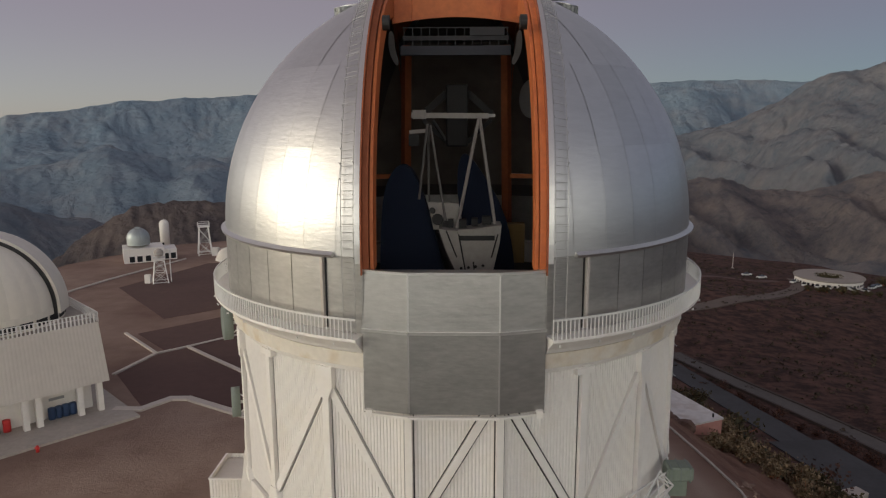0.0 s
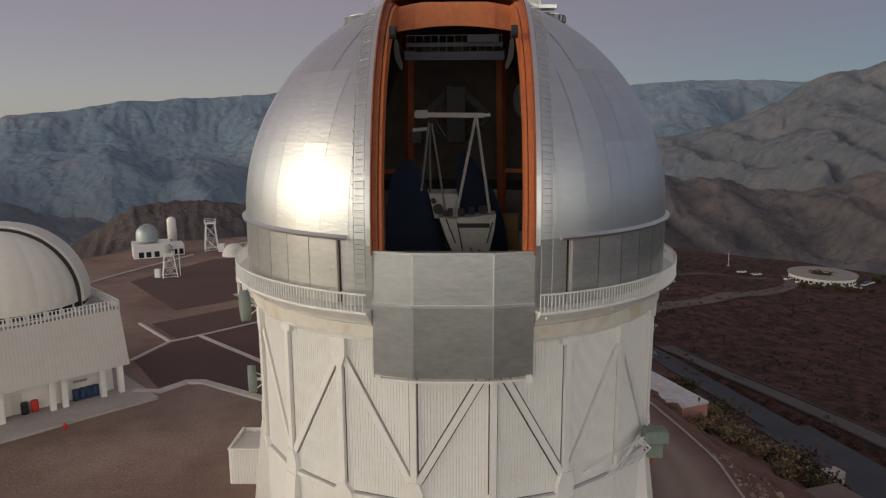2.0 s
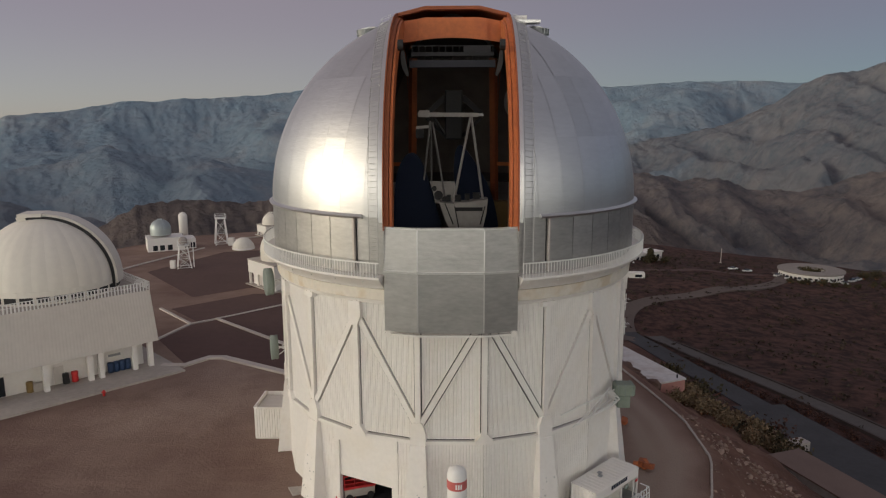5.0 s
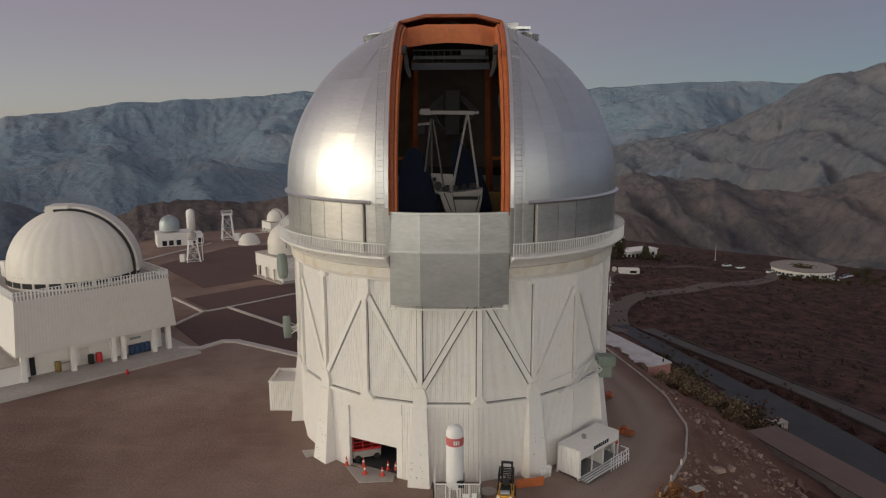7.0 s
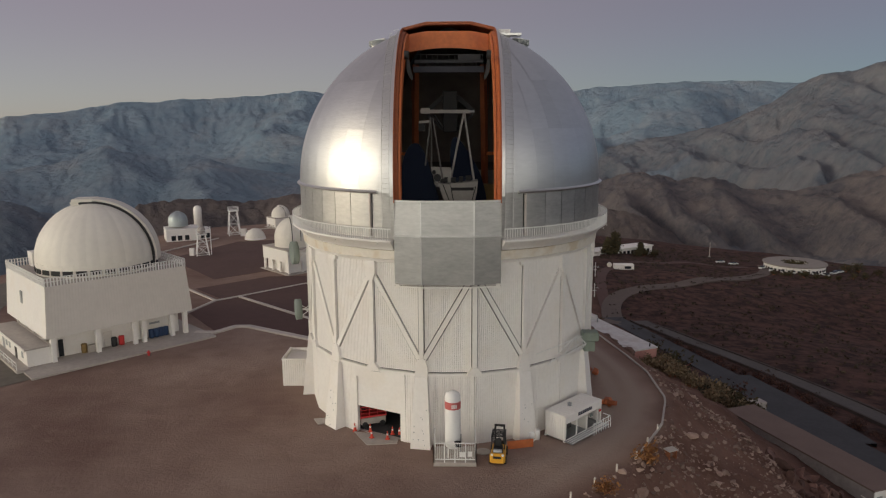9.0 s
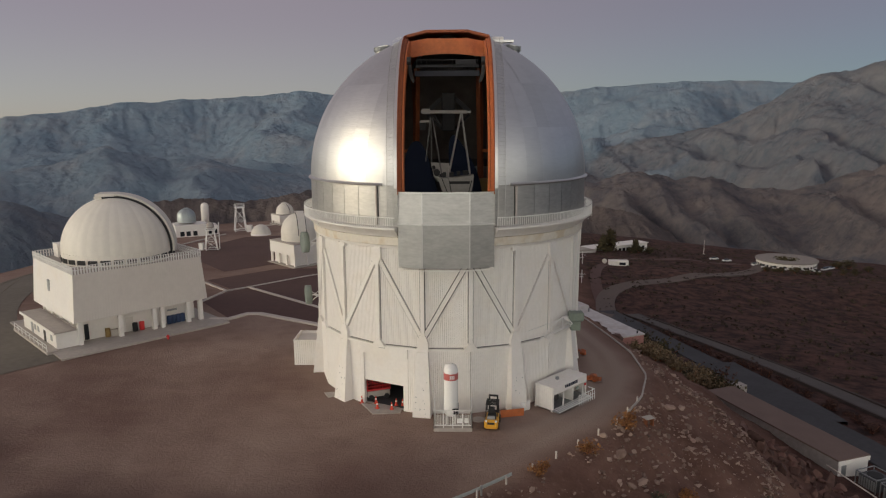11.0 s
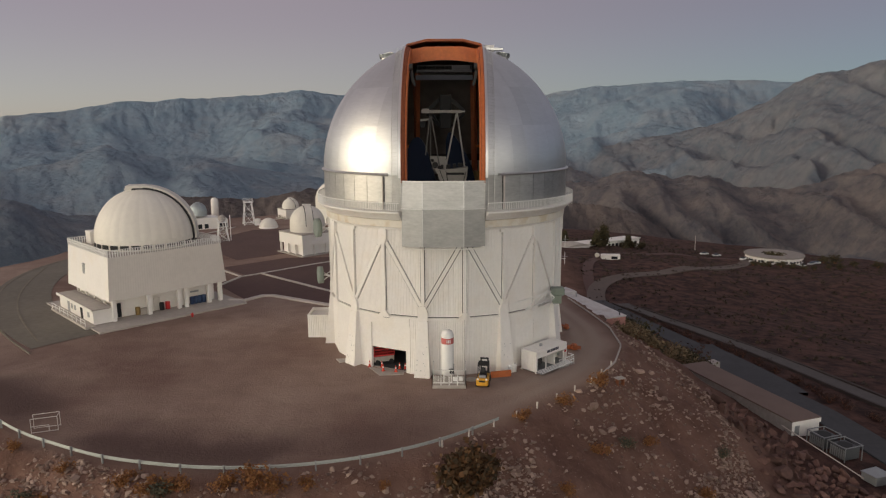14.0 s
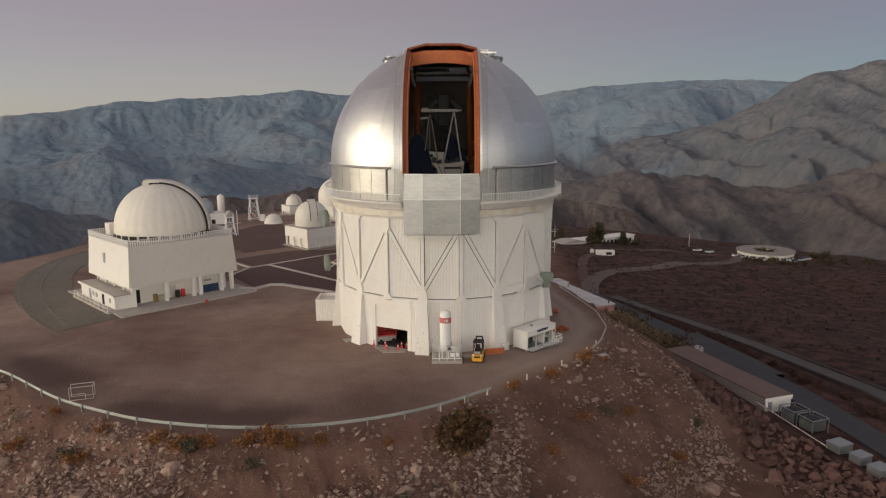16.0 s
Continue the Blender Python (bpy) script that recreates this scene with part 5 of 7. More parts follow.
house_dome = ball_dome("white_dome", "large white sheet dome with a closed slit cover", (-51.2, 18.75, 0), 7.95, 12.0, 104, gores=30, drum=1.6)


# ---- small domes, towers and huts at the platform's far end ----
def dome_hut(name, label, at, rz, w, d, z_open, z_top, slab_pad=1.0):
    t = thing(name, label, "hut", at=at, rz=rz)
    part("upper_wall", box(BM(), 0, 0, (z_open + z_top) / 2, w, d, z_top - z_open), WHITE, t)
    part("roof_rim", box(BM(), 0, 0, z_top + 0.06, w + 0.2, d + 0.2, 0.18), CONCRETE, t)
    part("core_wall", box(BM(), 0, 0, z_open / 2, w - 1.4, d - 1.4, z_open), WHITE, t)
    part("base_slab", box(BM(), 0, 0, 0.08, w + slab_pad, d + slab_pad, 0.25), CONCRETE, t)
    for s in (-1, 1):
        for k in range(4):
            f = -0.5 + (k + 0.1) / 3.2
            part("column", box(BM(), f * w, s * (d / 2 - 0.25), z_open / 2, 0.4, 0.4, z_open), WHITE, t)
            if 0 < k < 3:
                part("column", box(BM(), s * (w / 2 - 0.25), f * d, z_open / 2, 0.4, 0.4, z_open), WHITE, t)
    return t


dome_hut("dome_hut", "white block on columns that carries a small dome", (-33.6, 66.2, 0), 45, 10.2, 10.0, 2.5, 5.0)
ball_dome("small_dome", "small white dome on a square hut", (-33.9, 66.3, 0), 4.15, 7.0, 20, gores=20, drum=2.0, slots=False)
dome_hut("dome_hut", "low white hut beside the platform's north edge", (-52.0, 126.5, 0), 40, 7.0, 6.0, 1.0, 3.0)
ball_dome("small_dome", "small round dome with dark seams on a low hut", (-52.2, 126.3, 0), 2.7, 3.7, 60, gores=8, drum=0.8, slots=False)
dome_hut("dome_hut", "white hut half hidden behind the drum", (-35.2, 114, 0), 40, 9.0, 9.0, 2.0, 5.0)
ball_dome("small_dome", "white dome half hidden behind the drum", (-35.6, 113, 0), 5.6, 7.4, 30, gores=20, drum=2.4, slots=False)

hut = thing("survey_hut", "low white hut with dark windows under a silver dome", "hut", at=(-73.6, 104.5, -0.6), rz=28)
part("wall", box(BM(), 0, 0, 1.85, 8.6, 7.5, 4.0), WHITE, hut)
part("low_wing", box(BM(), 5.6, 0.6, 1.5, 3.0, 6.0, 3.2), WHITE, hut)
part("base_slab", box(BM(), -0.5, -0.8, 0.1, 11.5, 10, 0.6), CONCRETE, hut)
for x in (-2.6, -1.0, 0.8, 4.9, 6.3):
    part("window", box(BM(), x, -3.78 if x < 4 else -2.45, 1.5, 1.1, 0.06, 1.3), GLASS_DARK, hut)
silver_ball = ball_dome("silver_dome", "small silver dome on the low white hut", (-74.4, 104.2, 0), 2.5, 5.1, 200, gores=24, drum=1.4, mat=DULL_SILVER, slots=False)

tower = thing("storage_tower", "round white tower with a domed cap", "tower", at=(-74.2, 118, -0.2))
part("shaft", revolve(BM(), [(0.02, 0), (1.15, 0), (1.15, 6.7), (1.0, 7.25), (0.6, 7.65), (0.02, 7.8)], n=28, closed=False), WHITE, tower, smooth=True)
part("door", box(BM(), 0, -1.16, 1.6, 0.5, 0.06, 1.0), GLASS_DARK, tower)


def lattice_tower(name, label, at, h, w0, w1, top):
    t = thing(name, label, "tower", at=at, rz=25)
    corner = lambda i, f: Vector((((-1) ** (i in (1, 2)) * -1) * (w0 + (w1 - w0) * f) / 2, (1 if i > 1 else -1) * (w0 + (w1 - w0) * f) / 2, h * f))
    for i in range(4):
        part("leg", beam(BM(), corner(i, 0), corner(i, 1), 0.16), WHITE_CLEAN, t)
        j = (i + 1) % 4
        for a, b in ((0, 0.45), (0.45, 0.9)):
            part("brace", beam(BM(), corner(i, a), corner(j, b), 0.08), WHITE_CLEAN, t)
            part("brace", beam(BM(), corner(j, a), corner(i, b), 0.08), WHITE_CLEAN, t)
        part("tie", beam(BM(), corner(i, 0.45), corner(j, 0.45), 0.08), WHITE_CLEAN, t)
        part("tie", beam(BM(), corner(i, 0.05), corner(j, 0.05), 0.1), WHITE_CLEAN, t)
    part("platform", box(BM(), 0, 0, h, w1 + 0.7, w1 + 0.7, 0.18), WHITE_CLEAN, t)
    bm = BM()
    for z in (0.5, 1.0):
        for (ax, ay), (bx, by) in (((-1, -1), (1, -1)), ((1, -1), (1, 1)), ((1, 1), (-1, 1)), ((-1, 1), (-1, -1))):
            q = w1 / 2 + 0.3
            beam(bm, (ax * q, ay * q, h + z), (bx * q, by * q, h + z), 0.06)
    for ax, ay in ((-1, -1), (1, -1), (1, 1), (-1, 1)):
        q = w1 / 2 + 0.3
        beam(bm, (ax * q, ay * q, h), (ax * q, ay * q, h + 1), 0.07)
    part("railing", bm, WHITE_CLEAN, t)
    if top:
        bm = BM()
        bmesh.ops.create_icosphere(bm, subdivisions=2, radius=0.95, matrix=Matrix.Translation((0, 0, h + 1.0)))
        part("instrument_dome", bm, CONCRETE, t, "dull grey instrument ball", True)
    return t


lattice_tower("lattice_tower", "white steel lattice tower with a round instrument ball", (-59.6, 81.4, 0), 5.0, 2.9, 1.6, True)
bm = BM()
rod(bm, (-57.7, 82.0, 0), (-57.7, 82.0, 6.8), 0.12, 8)
solid("slim_mast", bm, WHITE_CLEAN, "slim white mast beside a lattice tower", "mast")
solid("meter_box", box(BM(), -61.8, 80.6, 0.9, 1.1, 0.8, 1.8, bevel=0.04), WHITE, "white equipment cabinet beside a lattice tower", "cabinet")
lattice_tower("lattice_tower", "white steel lattice tower with a railed platform", (-61.5, 111, 0), 6.9, 3.2, 2.0, False)
solid("cable_drum_shed", box(BM(), -58.4, 109.5, 1.0, 1.5, 1.2, 2.0, bevel=0.05), WHITE, "small white cabinet beside a tower", "cabinet")
igloo = thing("igloo_dome", "low white segmented igloo dome on the yard", "dome", at=(-53.8, 104.7, 0))
for k in range(16):
    bm = BM()
    g = [[bm.verts.new(around(-11 + 22 * i / 3, 2.75 * math.cos(radians(8 + 80 * j / 6)), 2.75 * math.sin(radians(8 + 80 * j / 6)) * 1.05)) for j in range(7)] for i in range(4)]
    for i in range(3):
        for j in range(6):
            bm.faces.new((g[i][j], g[i + 1][j], g[i + 1][j + 1], g[i][j + 1]))
    ob = part("segment", bm, DOME_WHITE, igloo, smooth=True)
    ob.matrix_local = Matrix.Rotation(radians(22.5 * k), 4, 'Z')
part("kerb_ring", revolve(BM(), [(2.45, -0.1), (2.8, -0.1), (2.8, 0.45), (2.45, 0.45)], n=32), WHITE, igloo)

# ---- telescope and machinery inside the dome ----
scope = thing("telescope", "large telescope with grey truss legs and dark blue horseshoe mount", "telescope", at=(0, -4, 18.1))


def tpart(name, bm, mat, label="", parent=None):
    for v in bm.verts:
        v.co -= Vector((0, -4, 18.1))
    return part(name, bm, mat, parent or scope, label)


def rounded(bm, outline, y0, y1, lean=0.0):
    """A plate with a softened outline in x and z, from y0 to y1."""
    pts = outline
    for _ in range(2):
        pts = [q for a, b in zip(pts, pts[1:] + pts[:1]) for q in ((a[0] * 0.75 + b[0] * 0.25, a[1] * 0.75 + b[1] * 0.25), (a[0] * 0.25 + b[0] * 0.75, a[1] * 0.25 + b[1] * 0.75))]
    lo = [bm.verts.new((x, y0 + lean * (z - 24), z)) for x, z in pts]
    hi = [bm.verts.new((x, y1 + lean * (z - 24), z)) for x, z in pts]
    bm.faces.new(lo)
    bm.faces.new(hi[::-1])
    for k in range(len(pts)):
        j = (k + 1) % len(pts)
        bm.faces.new((lo[j], lo[k], hi[k], hi[j]))
    bmesh.ops.recalc_face_normals(bm, faces=bm.faces)
    return bm


tpart("horseshoe_arm", rounded(BM(), [(-5.3, 18.2), (-5.2, 25), (-4.8, 27.4), (-3.9, 28.7), (-2.9, 28.2), (-2.1, 26), (-1.3, 23.4), (-0.5, 20), (-0.2, 18.2)], -4.2, -2.6, 0.1), NAVY, "dark blue curved mount arm")
tpart("horseshoe_arm", rounded(BM(), [(0.1, 26.0), (0.15, 28.4), (0.6, 29.3), (1.3, 28.7), (2.2, 27.4), (3.4, 25.4), (4.2, 22.6), (4.5, 18.2), (1.8, 18.2), (0.8, 23.0)], -1.6, 0.0, 0.1), NAVY, "dark blue curved mount arm")
bm = BM()
slab(bm, (0, 0, 0), (1, 0, 0), (0, -1, 0), (0, 0, 1), [(0.0, 18.2), (1.9, 18.2), (2.5, 21.6), (2.95, 23.6), (3.05, 24.75), (0.2, 24.35), (-1.1, 24.5), (-0.6, 23.0), (0.14, 21.4)], 4.6, 6.6)
bmesh.ops.recalc_face_normals(bm, faces=bm.faces)
cell = tpart("mirror_cell", bm, TUBE, "worn pale mirror cell with dark cables")
for pa, pb in (((0.2, 24.3), (0.75, 21.3)), ((2.9, 24.5), (2.4, 22.6)), ((-0.6, 24.4), (0.1, 22.6)), ((1.2, 22.3), (1.3, 21.3))):
    tpart("cell_cable", rod(BM(), (pa[0], -6.66, pa[1]), (pb[0], -6.66, pb[1]), 0.045, 6), BLACK)
for x, z, w in ((-0.3, 24.75, 0.35), (0.5, 24.75, 0.5), (1.3, 24.85, 0.4), (2.1, 24.95, 0.6)):
    tpart("cell_actuator", box(BM(), x, -5.6, z, w, 0.8, 0.5), BLACK)
tpart("cell_band", box(BM(), 1.6, -6.65, 24.33, 2.8, 0.2, 0.34), TUBE)
tpart("cell_slot", box(BM(), 1.45, -6.65, 23.9, 2.3, 0.16, 0.3), BLACK)
for k in range(4):
    tpart("cell_port", rod(BM(), (0.4 + 0.48 * k, -6.63, 21.85 + 0.06 * k), (0.4 + 0.48 * k, -6.4, 21.85 + 0.06 * k), 0.1, 10), BLACK)
bm = BM()
slab(bm, (0, 0, 0), (1, 0, 0), (0, -1, 0), (0, 0, 1), [(-1.9, 26.1), (-1.5, 24.2), (0.0, 24.2), (0.25, 26.0)], 4.7, 4.9)
bmesh.ops.recalc_face_normals(bm, faces=bm.faces)
tpart("cover_petal", bm, TUBE)
for x, z, q in ((-1.2, 25.0, 0.38), (-0.6, 24.6, 0.3), (-1.55, 25.6, 0.2)):
    tpart("cell_motor", rod(BM(), (x, -5.5, z), (x, -5.0, z - 0.1), q, 12), BLACK)
tpart("top_beam", beam(BM(), (-3.05, -2.9, 31.9), (2.3, -2.9, 31.84), 0.32, 0.36), TUBE)
tpart("beam_end", beam(BM(), (2.3, -2.9, 31.86), (2.75, -2.9, 31.86), 0.2, 0.22), GREY)
tpart("prime_box", box(BM(), -2.5, -2.9, 31.95, 0.9, 0.7, 0.6), TUBE)
tpart("side_bracket", beam(BM(), (-3.2, -2.9, 30.75), (-1.95, -2.9, 30.85), 0.25, 0.25), TUBE)
tpart("hanging_unit", box(BM(), -2.9, -2.9, 30.2, 0.7, 0.5, 0.8), BLACK)
# left legs use the darker tube paint, for the dimmer light on them
for a, b in (((1.62, -2.9, 31.7), (0.12, -5.6, 24.4)), ((1.68, -2.9, 31.7), (2.65, -5.6, 24.7)), ((-1.95, -2.9, 31.3), (-2.5, -4.2, 26.2)), ((-1.75, -2.9, 31.2), (-0.5, -5.6, 24.0)), ((-1.9, -2.6, 31.2), (-1.9, -2.6, 25.4))):
    tpart("truss_leg", rod(BM(), a, b, 0.115 if a[0] > 0 else 0.085, 10), TUBE if a[0] > 0 else TUBE_SHADED)
tpart("cable", rod(BM(), (-1.55, -2.8, 31.5), (-0.7, -3.0, 30.2), 0.12, 8), BLACK)
cage = tpart("secondary_cage", box(BM(), 0.1, 2.0, 31.9, 1.65, 1.6, 4.6, bevel=0.1), BLACK, "black secondary cage")
for s in (-1, 1):
    tpart("spider_vane", beam(BM(), (0.1 + s * 0.8, 2.0, 33.6), (0.1 + s * 2.6, 1.8, 32.0), 0.1, 0.5), BLACK)
    tpart("spider_vane", beam(BM(), (0.1 + s * 0.8, 2.0, 29.9), (0.1 + s * 2.6, 1.8, 31.6), 0.1, 0.3), BLACK)
tpart("pier", box(BM(), 0, 2.5, 20.6, 5.5, 4.0, 5.0), DARK)

DARK_STEEL = material("dull_dark_steel", (0.06, 0.057, 0.053), 0.8, var=0.2)
bm = BM()
box(bm, 0, -1.9, 36.3, 7.6, 0.6, 0.62)
crane = dpart("crane_beam", bm, material("blue_grey_beam", (0.022, 0.024, 0.036), 0.6), "blue-grey bridge beam under the crown")
bm = BM()
box(bm, 0, -0.9, 37.2, 7.4, 1.2, 0.3)
box(bm, 2.2, -1.4, 37.6, 2.4, 0.5, 0.5)
for k in range(13):
    beam(bm, (-3.6 + 0.6 * k, -1.5, 36.7), (-3.6 + 0.6 * k, -1.5, 37.9), 0.05)
beam(bm, (-3.7, -1.5, 37.9), (3.7, -1.5, 37.9), 0.06)
beam(bm, (-3.7, -1.5, 37.3), (3.7, -1.5, 37.3), 0.06)
dpart("crane_walkway", bm, material("dark_steel_walkway", (0.022, 0.022, 0.026), 0.6), "railed walkway over the bridge beam")
for s in (-1, 1):
    bm = BM()
    rounded(bm, [(s * 4.25, 37.2), (s * 4.25, 35.9), (s * 3.75, 34.9), (s * 3.55, 35.1), (s * 3.85, 36.0), (s * 3.95, 37.1)], -10.4, -9.9, 0.35)
    dpart("roller_bracket", bm, DARK_STEEL, "dull steel roller bracket on the slit frame")
    dpart("roller", rod(BM(), (s * 3.7, -10.6, 37.0), (s * 4.1, -10.6, 37.0), 0.42, 16), BLACK)
    # column colour is lowered for the dim light inside the dome
    dpart("inner_column", beam(BM(), (s * 4.35, 6.5, 19.5), (s * 4.0, 6.0, 37.5), 0.6, 0.6), RUST_OR_SHADE, "orange inner column, dimmed in its colour")
    dpart("inner_girt", beam(BM(), (s * 4.3, 6.4, 27.0), (s * 8.5, 5.0, 27.0), 0.35, 0.35), ORANGE)
dpart("round_port", rod(BM(), (6.2, 4.2, 33.2), (5.9, 4.0, 33.2), 1.5, 24), GREY, "pale round port in the inner wall")
dpart("port_ring", revolve(BM(), [(1.5, -0.2), (2.3, -0.2), (2.3, 0.2), (1.5, 0.2)], n=28), BLACK).matrix_local = pose(6.1, 4.1, 13.0, 90, 0, 60)
bm = BM()
sphere_skin(bm, 15.6, 4, 60, 150, 210, 24, 10, True)
dpart("inner_panelling", bm, material("dim_brown_panelling", (0.15, 0.128, 0.112), 0.8, var=0.25, grain=0.6, stain=0.4))
dpart("yellow_cabinet", box(BM(), 4.6, 1.5, 22.2, 1.4, 1.2, 3.0), OCHRE_DULL)

# ---- vehicle bay, cones, tank and the things round the drum's foot ----
# added box whose dark walls stand in for the bay's unlit depth
bay = thing("vehicle_bay", "vehicle bay behind the half-raised door, its walls coloured dark as shade", "bay", at=(0, 0, 0))
o, ex, ey, ez, wide = flat_frame(DOOR_A, DOOR_B, R_WALL - 0.5)
h = wide / 2 + 0.3
part("floor", slab(BM(), o, ex, (0, 0, 1), -ey, [(-h, 0), (h, 0), (h, 7), (-h, 7)], 0.06, 0.10), ASPHALT, bay)
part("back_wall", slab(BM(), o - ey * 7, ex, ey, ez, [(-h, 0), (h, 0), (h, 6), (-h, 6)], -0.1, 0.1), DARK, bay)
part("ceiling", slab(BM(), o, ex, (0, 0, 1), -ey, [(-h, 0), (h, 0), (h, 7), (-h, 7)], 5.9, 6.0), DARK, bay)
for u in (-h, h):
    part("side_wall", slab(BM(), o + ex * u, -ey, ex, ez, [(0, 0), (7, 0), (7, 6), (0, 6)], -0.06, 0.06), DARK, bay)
lift = thing("scissor_lift", "red scissor lift parked in the open bay", "lift", at=(-7.9, -11.6, 0.11), rz=20)
part("chassis", box(BM(), 0, 0, 0.65, 2.6, 1.3, 0.7, bevel=0.05), CONCRETE, lift, "pale chassis")
for x in (-0.9, 0.9):
    for s in (-1, 1):
        part("wheel", rod(BM(), (x, s * 0.55, 0.3), (x, s * 0.75, 0.3), 0.3, 14), BLACK, lift)
part("deck", box(BM(), 0, 0, 1.15, 2.7, 1.4, 0.2), RED, lift)
bm = BM()
for z in (1.55, 1.9, 2.25):
    for (ax, ay), (bx, by) in (((-1.3, -0.65), (1.3, -0.65)), ((1.3, -0.65), (1.3, 0.65)), ((1.3, 0.65), (-1.3, 0.65)), ((-1.3, 0.65), (-1.3, -0.65))):
        beam(bm, (ax, ay, z), (bx, by, z), 0.07)
for x in (-1.3, -0.43, 0.43, 1.3):
    for y in (-0.65, 0.65):
        beam(bm, (x, y, 1.2), (x, y, 2.28), 0.07)
part("guard", bm, RED, lift, "red guard rails")

solid("bay_ramp", prism(BM(), [(-9.6, -13.2), (-7.9, -16.2), (-5.0, -15.9), (-4.9, -14.6)], 0.02, 0.08), CONCRETE, "grey concrete ramp in front of the bay door", "ramp")
solid("bay_ramp", prism(BM(), [(-14.2, -10.4), (-13.5, -11.7), (-12.4, -11.2), (-12.9, -10.2)], 0.02, 0.14), CONCRETE, "small pale slab beside a buttress foot", "slab")


def cone_thing(at):
    t = thing("traffic_cone", "orange traffic cone with a white sleeve", "cone", "cones at the bay", at=at)
    part("foot", box(BM(), 0, 0, 0.03, 0.42, 0.42, 0.06, bevel=0.015), CONE, t)
    part("body", rod(BM(), (0, 0, 0.06), (0, 0, 0.85), 0.15, 14, 0.04), CONE, t)
    part("sleeve", rod(BM(), (0, 0, 0.45), (0, 0, 0.6), 0.105, 14, 0.085), WHITE_CLEAN, t)
    return t


first_cone = cone_thing((-9.5, -13.1, 0.02))
for x, y, z in ((-7.6, -14.7, 0.08), (-6.0, -15.0, 0.08), (-7.9, -13.3, 0.06), (-5.6, -13.9, 0.06), (-4.9, -14.0, 0.02)):
    copy_thing(first_cone, pose(x, y, z, 0, 0, 30 * x))

tank = thing("gas_tank", "tall white upright gas tank with a red band", "tank", at=(0.45, -18.9, 0.4))
part("shell", revolve(BM(), [(0.02, 0.75), (0.45, 0.8), (0.7, 1.05), (0.72, 1.3), (0.72, 5.75), (0.6, 6.1), (0.3, 6.28), (0.02, 6.32)], n=32, closed=False), WHITE_CLEAN, tank, smooth=True)
part("band", revolve(BM(), [(0.725, 4.72), (0.732, 4.74), (0.732, 5.4), (0.725, 5.42)], n=32, closed=False), FADED_RED, tank, "faded red band")
for k, (u, w) in enumerate(((-12, 0.10), (2, 0.14), (17, 0.12))):
    bm = BM()
    box(bm, 0, -0.737, 5.06, w, 0.01, 0.36)
    ob = part("logo_bar", bm, WHITE_CLEAN, tank)
    ob.matrix_local = Matrix.Rotation(radians(u + 8), 4, 'Z')
for a in (45, 135, 225, 315):
    part("leg", beam(BM(), around(a, 0.6, 0), around(a, 0.6, 1.2), 0.14), WHITE_CLEAN, tank)
part("valve_box", box(BM(), 0.45, -0.75, 1.5, 0.6, 0.3, 0.5), BLACK, tank)
part("pipe", rod(BM(), (0.75, -0.2, 0.4), (0.75, -0.2, 2.2), 0.05, 8), GREY, tank)

pen = thing("tank_enclosure", "white railed enclosure on a low plinth round a tank", "enclosure", at=(0.65, -18.7, 0))
part("plinth", box(BM(), 0, 0, 0.2, 3.9, 3.2, 0.4, bevel=0.03), CONCRETE, pen)
for (ax, ay), (bx, by), n in (((-1.9, -1.55), (1.9, -1.55), 4), ((1.9, -1.55), (1.9, 1.5), 3), ((-1.9, 1.5), (-1.9, -1.55), 3)):
    for k in range(n + 1):
        x, y = ax + (bx - ax) * k / n, ay + (by - ay) * k / n
        part("post", beam(BM(), (x, y, 0.4), (x, y, 2.3), 0.09), WHITE_CLEAN, pen)
    for z in (0.7, 2.25):
        part("rail", beam(BM(), (ax, ay, z), (bx, by, z), 0.08), WHITE_CLEAN, pen)
    bm = BM()
    m = int(math.hypot(bx - ax, by - ay) / 0.16)
    for k in range(m):
        x, y = ax + (bx - ax) * k / m, ay + (by - ay) * k / m
        beam(bm, (x, y, 0.7), (x, y, 2.25), 0.022)
    tagged(part("bar", bm, WHITE_CLEAN, pen), kind="stuff")
part("panel", box(BM(), 0.7, -1.62, 1.2, 0.55, 0.03, 0.5), WHITE_CLEAN, pen)
part("panel", box(BM(), 1.35, -1.62, 1.25, 0.4, 0.03, 0.5), WHITE_CLEAN, pen)

fork = thing("forklift", "yellow forklift with a dark mast parked beside the wall", "forklift", at=(4.7, -18.6, 0.02), rz=-8)
fork.scale = (1.18, 1.18, 1.12)
part("body", box(BM(), 0, -0.25, 0.62, 1.15, 1.9, 0.62, taper=0.94, bevel=0.07), YELLOW, fork)
part("counterweight", box(BM(), 0, -1.2, 0.62, 1.2, 0.5, 0.84, bevel=0.14), YELLOW, fork)
part("tail_grille", box(BM(), 0, -1.455, 0.78, 0.62, 0.03, 0.2), BLACK, fork)
part("engine_cover", box(BM(), 0, -0.55, 1.12, 0.8, 0.9, 0.42, taper=0.85, bevel=0.05), BLACK, fork)
part("seat", box(BM(), 0, -0.3, 1.42, 0.5, 0.5, 0.2, bevel=0.05), BLACK, fork)
part("seat_back", box(BM(), 0, -0.55, 1.7, 0.5, 0.14, 0.6, bevel=0.05), BLACK, fork)
part("steering_column", beam(BM(), (0, 0.55, 0.9), (0, 0.3, 1.6), 0.1), BLACK, fork)
bm = BM()
for k in range(6):
    beam(bm, (-0.5, -0.6 + 0.24 * k, 2.2), (0.5, -0.6 + 0.24 * k, 2.2), 0.07)
for q in (-0.5, 0.5):
    beam(bm, (q, -0.65, 2.2), (q, 0.65, 2.2), 0.08)
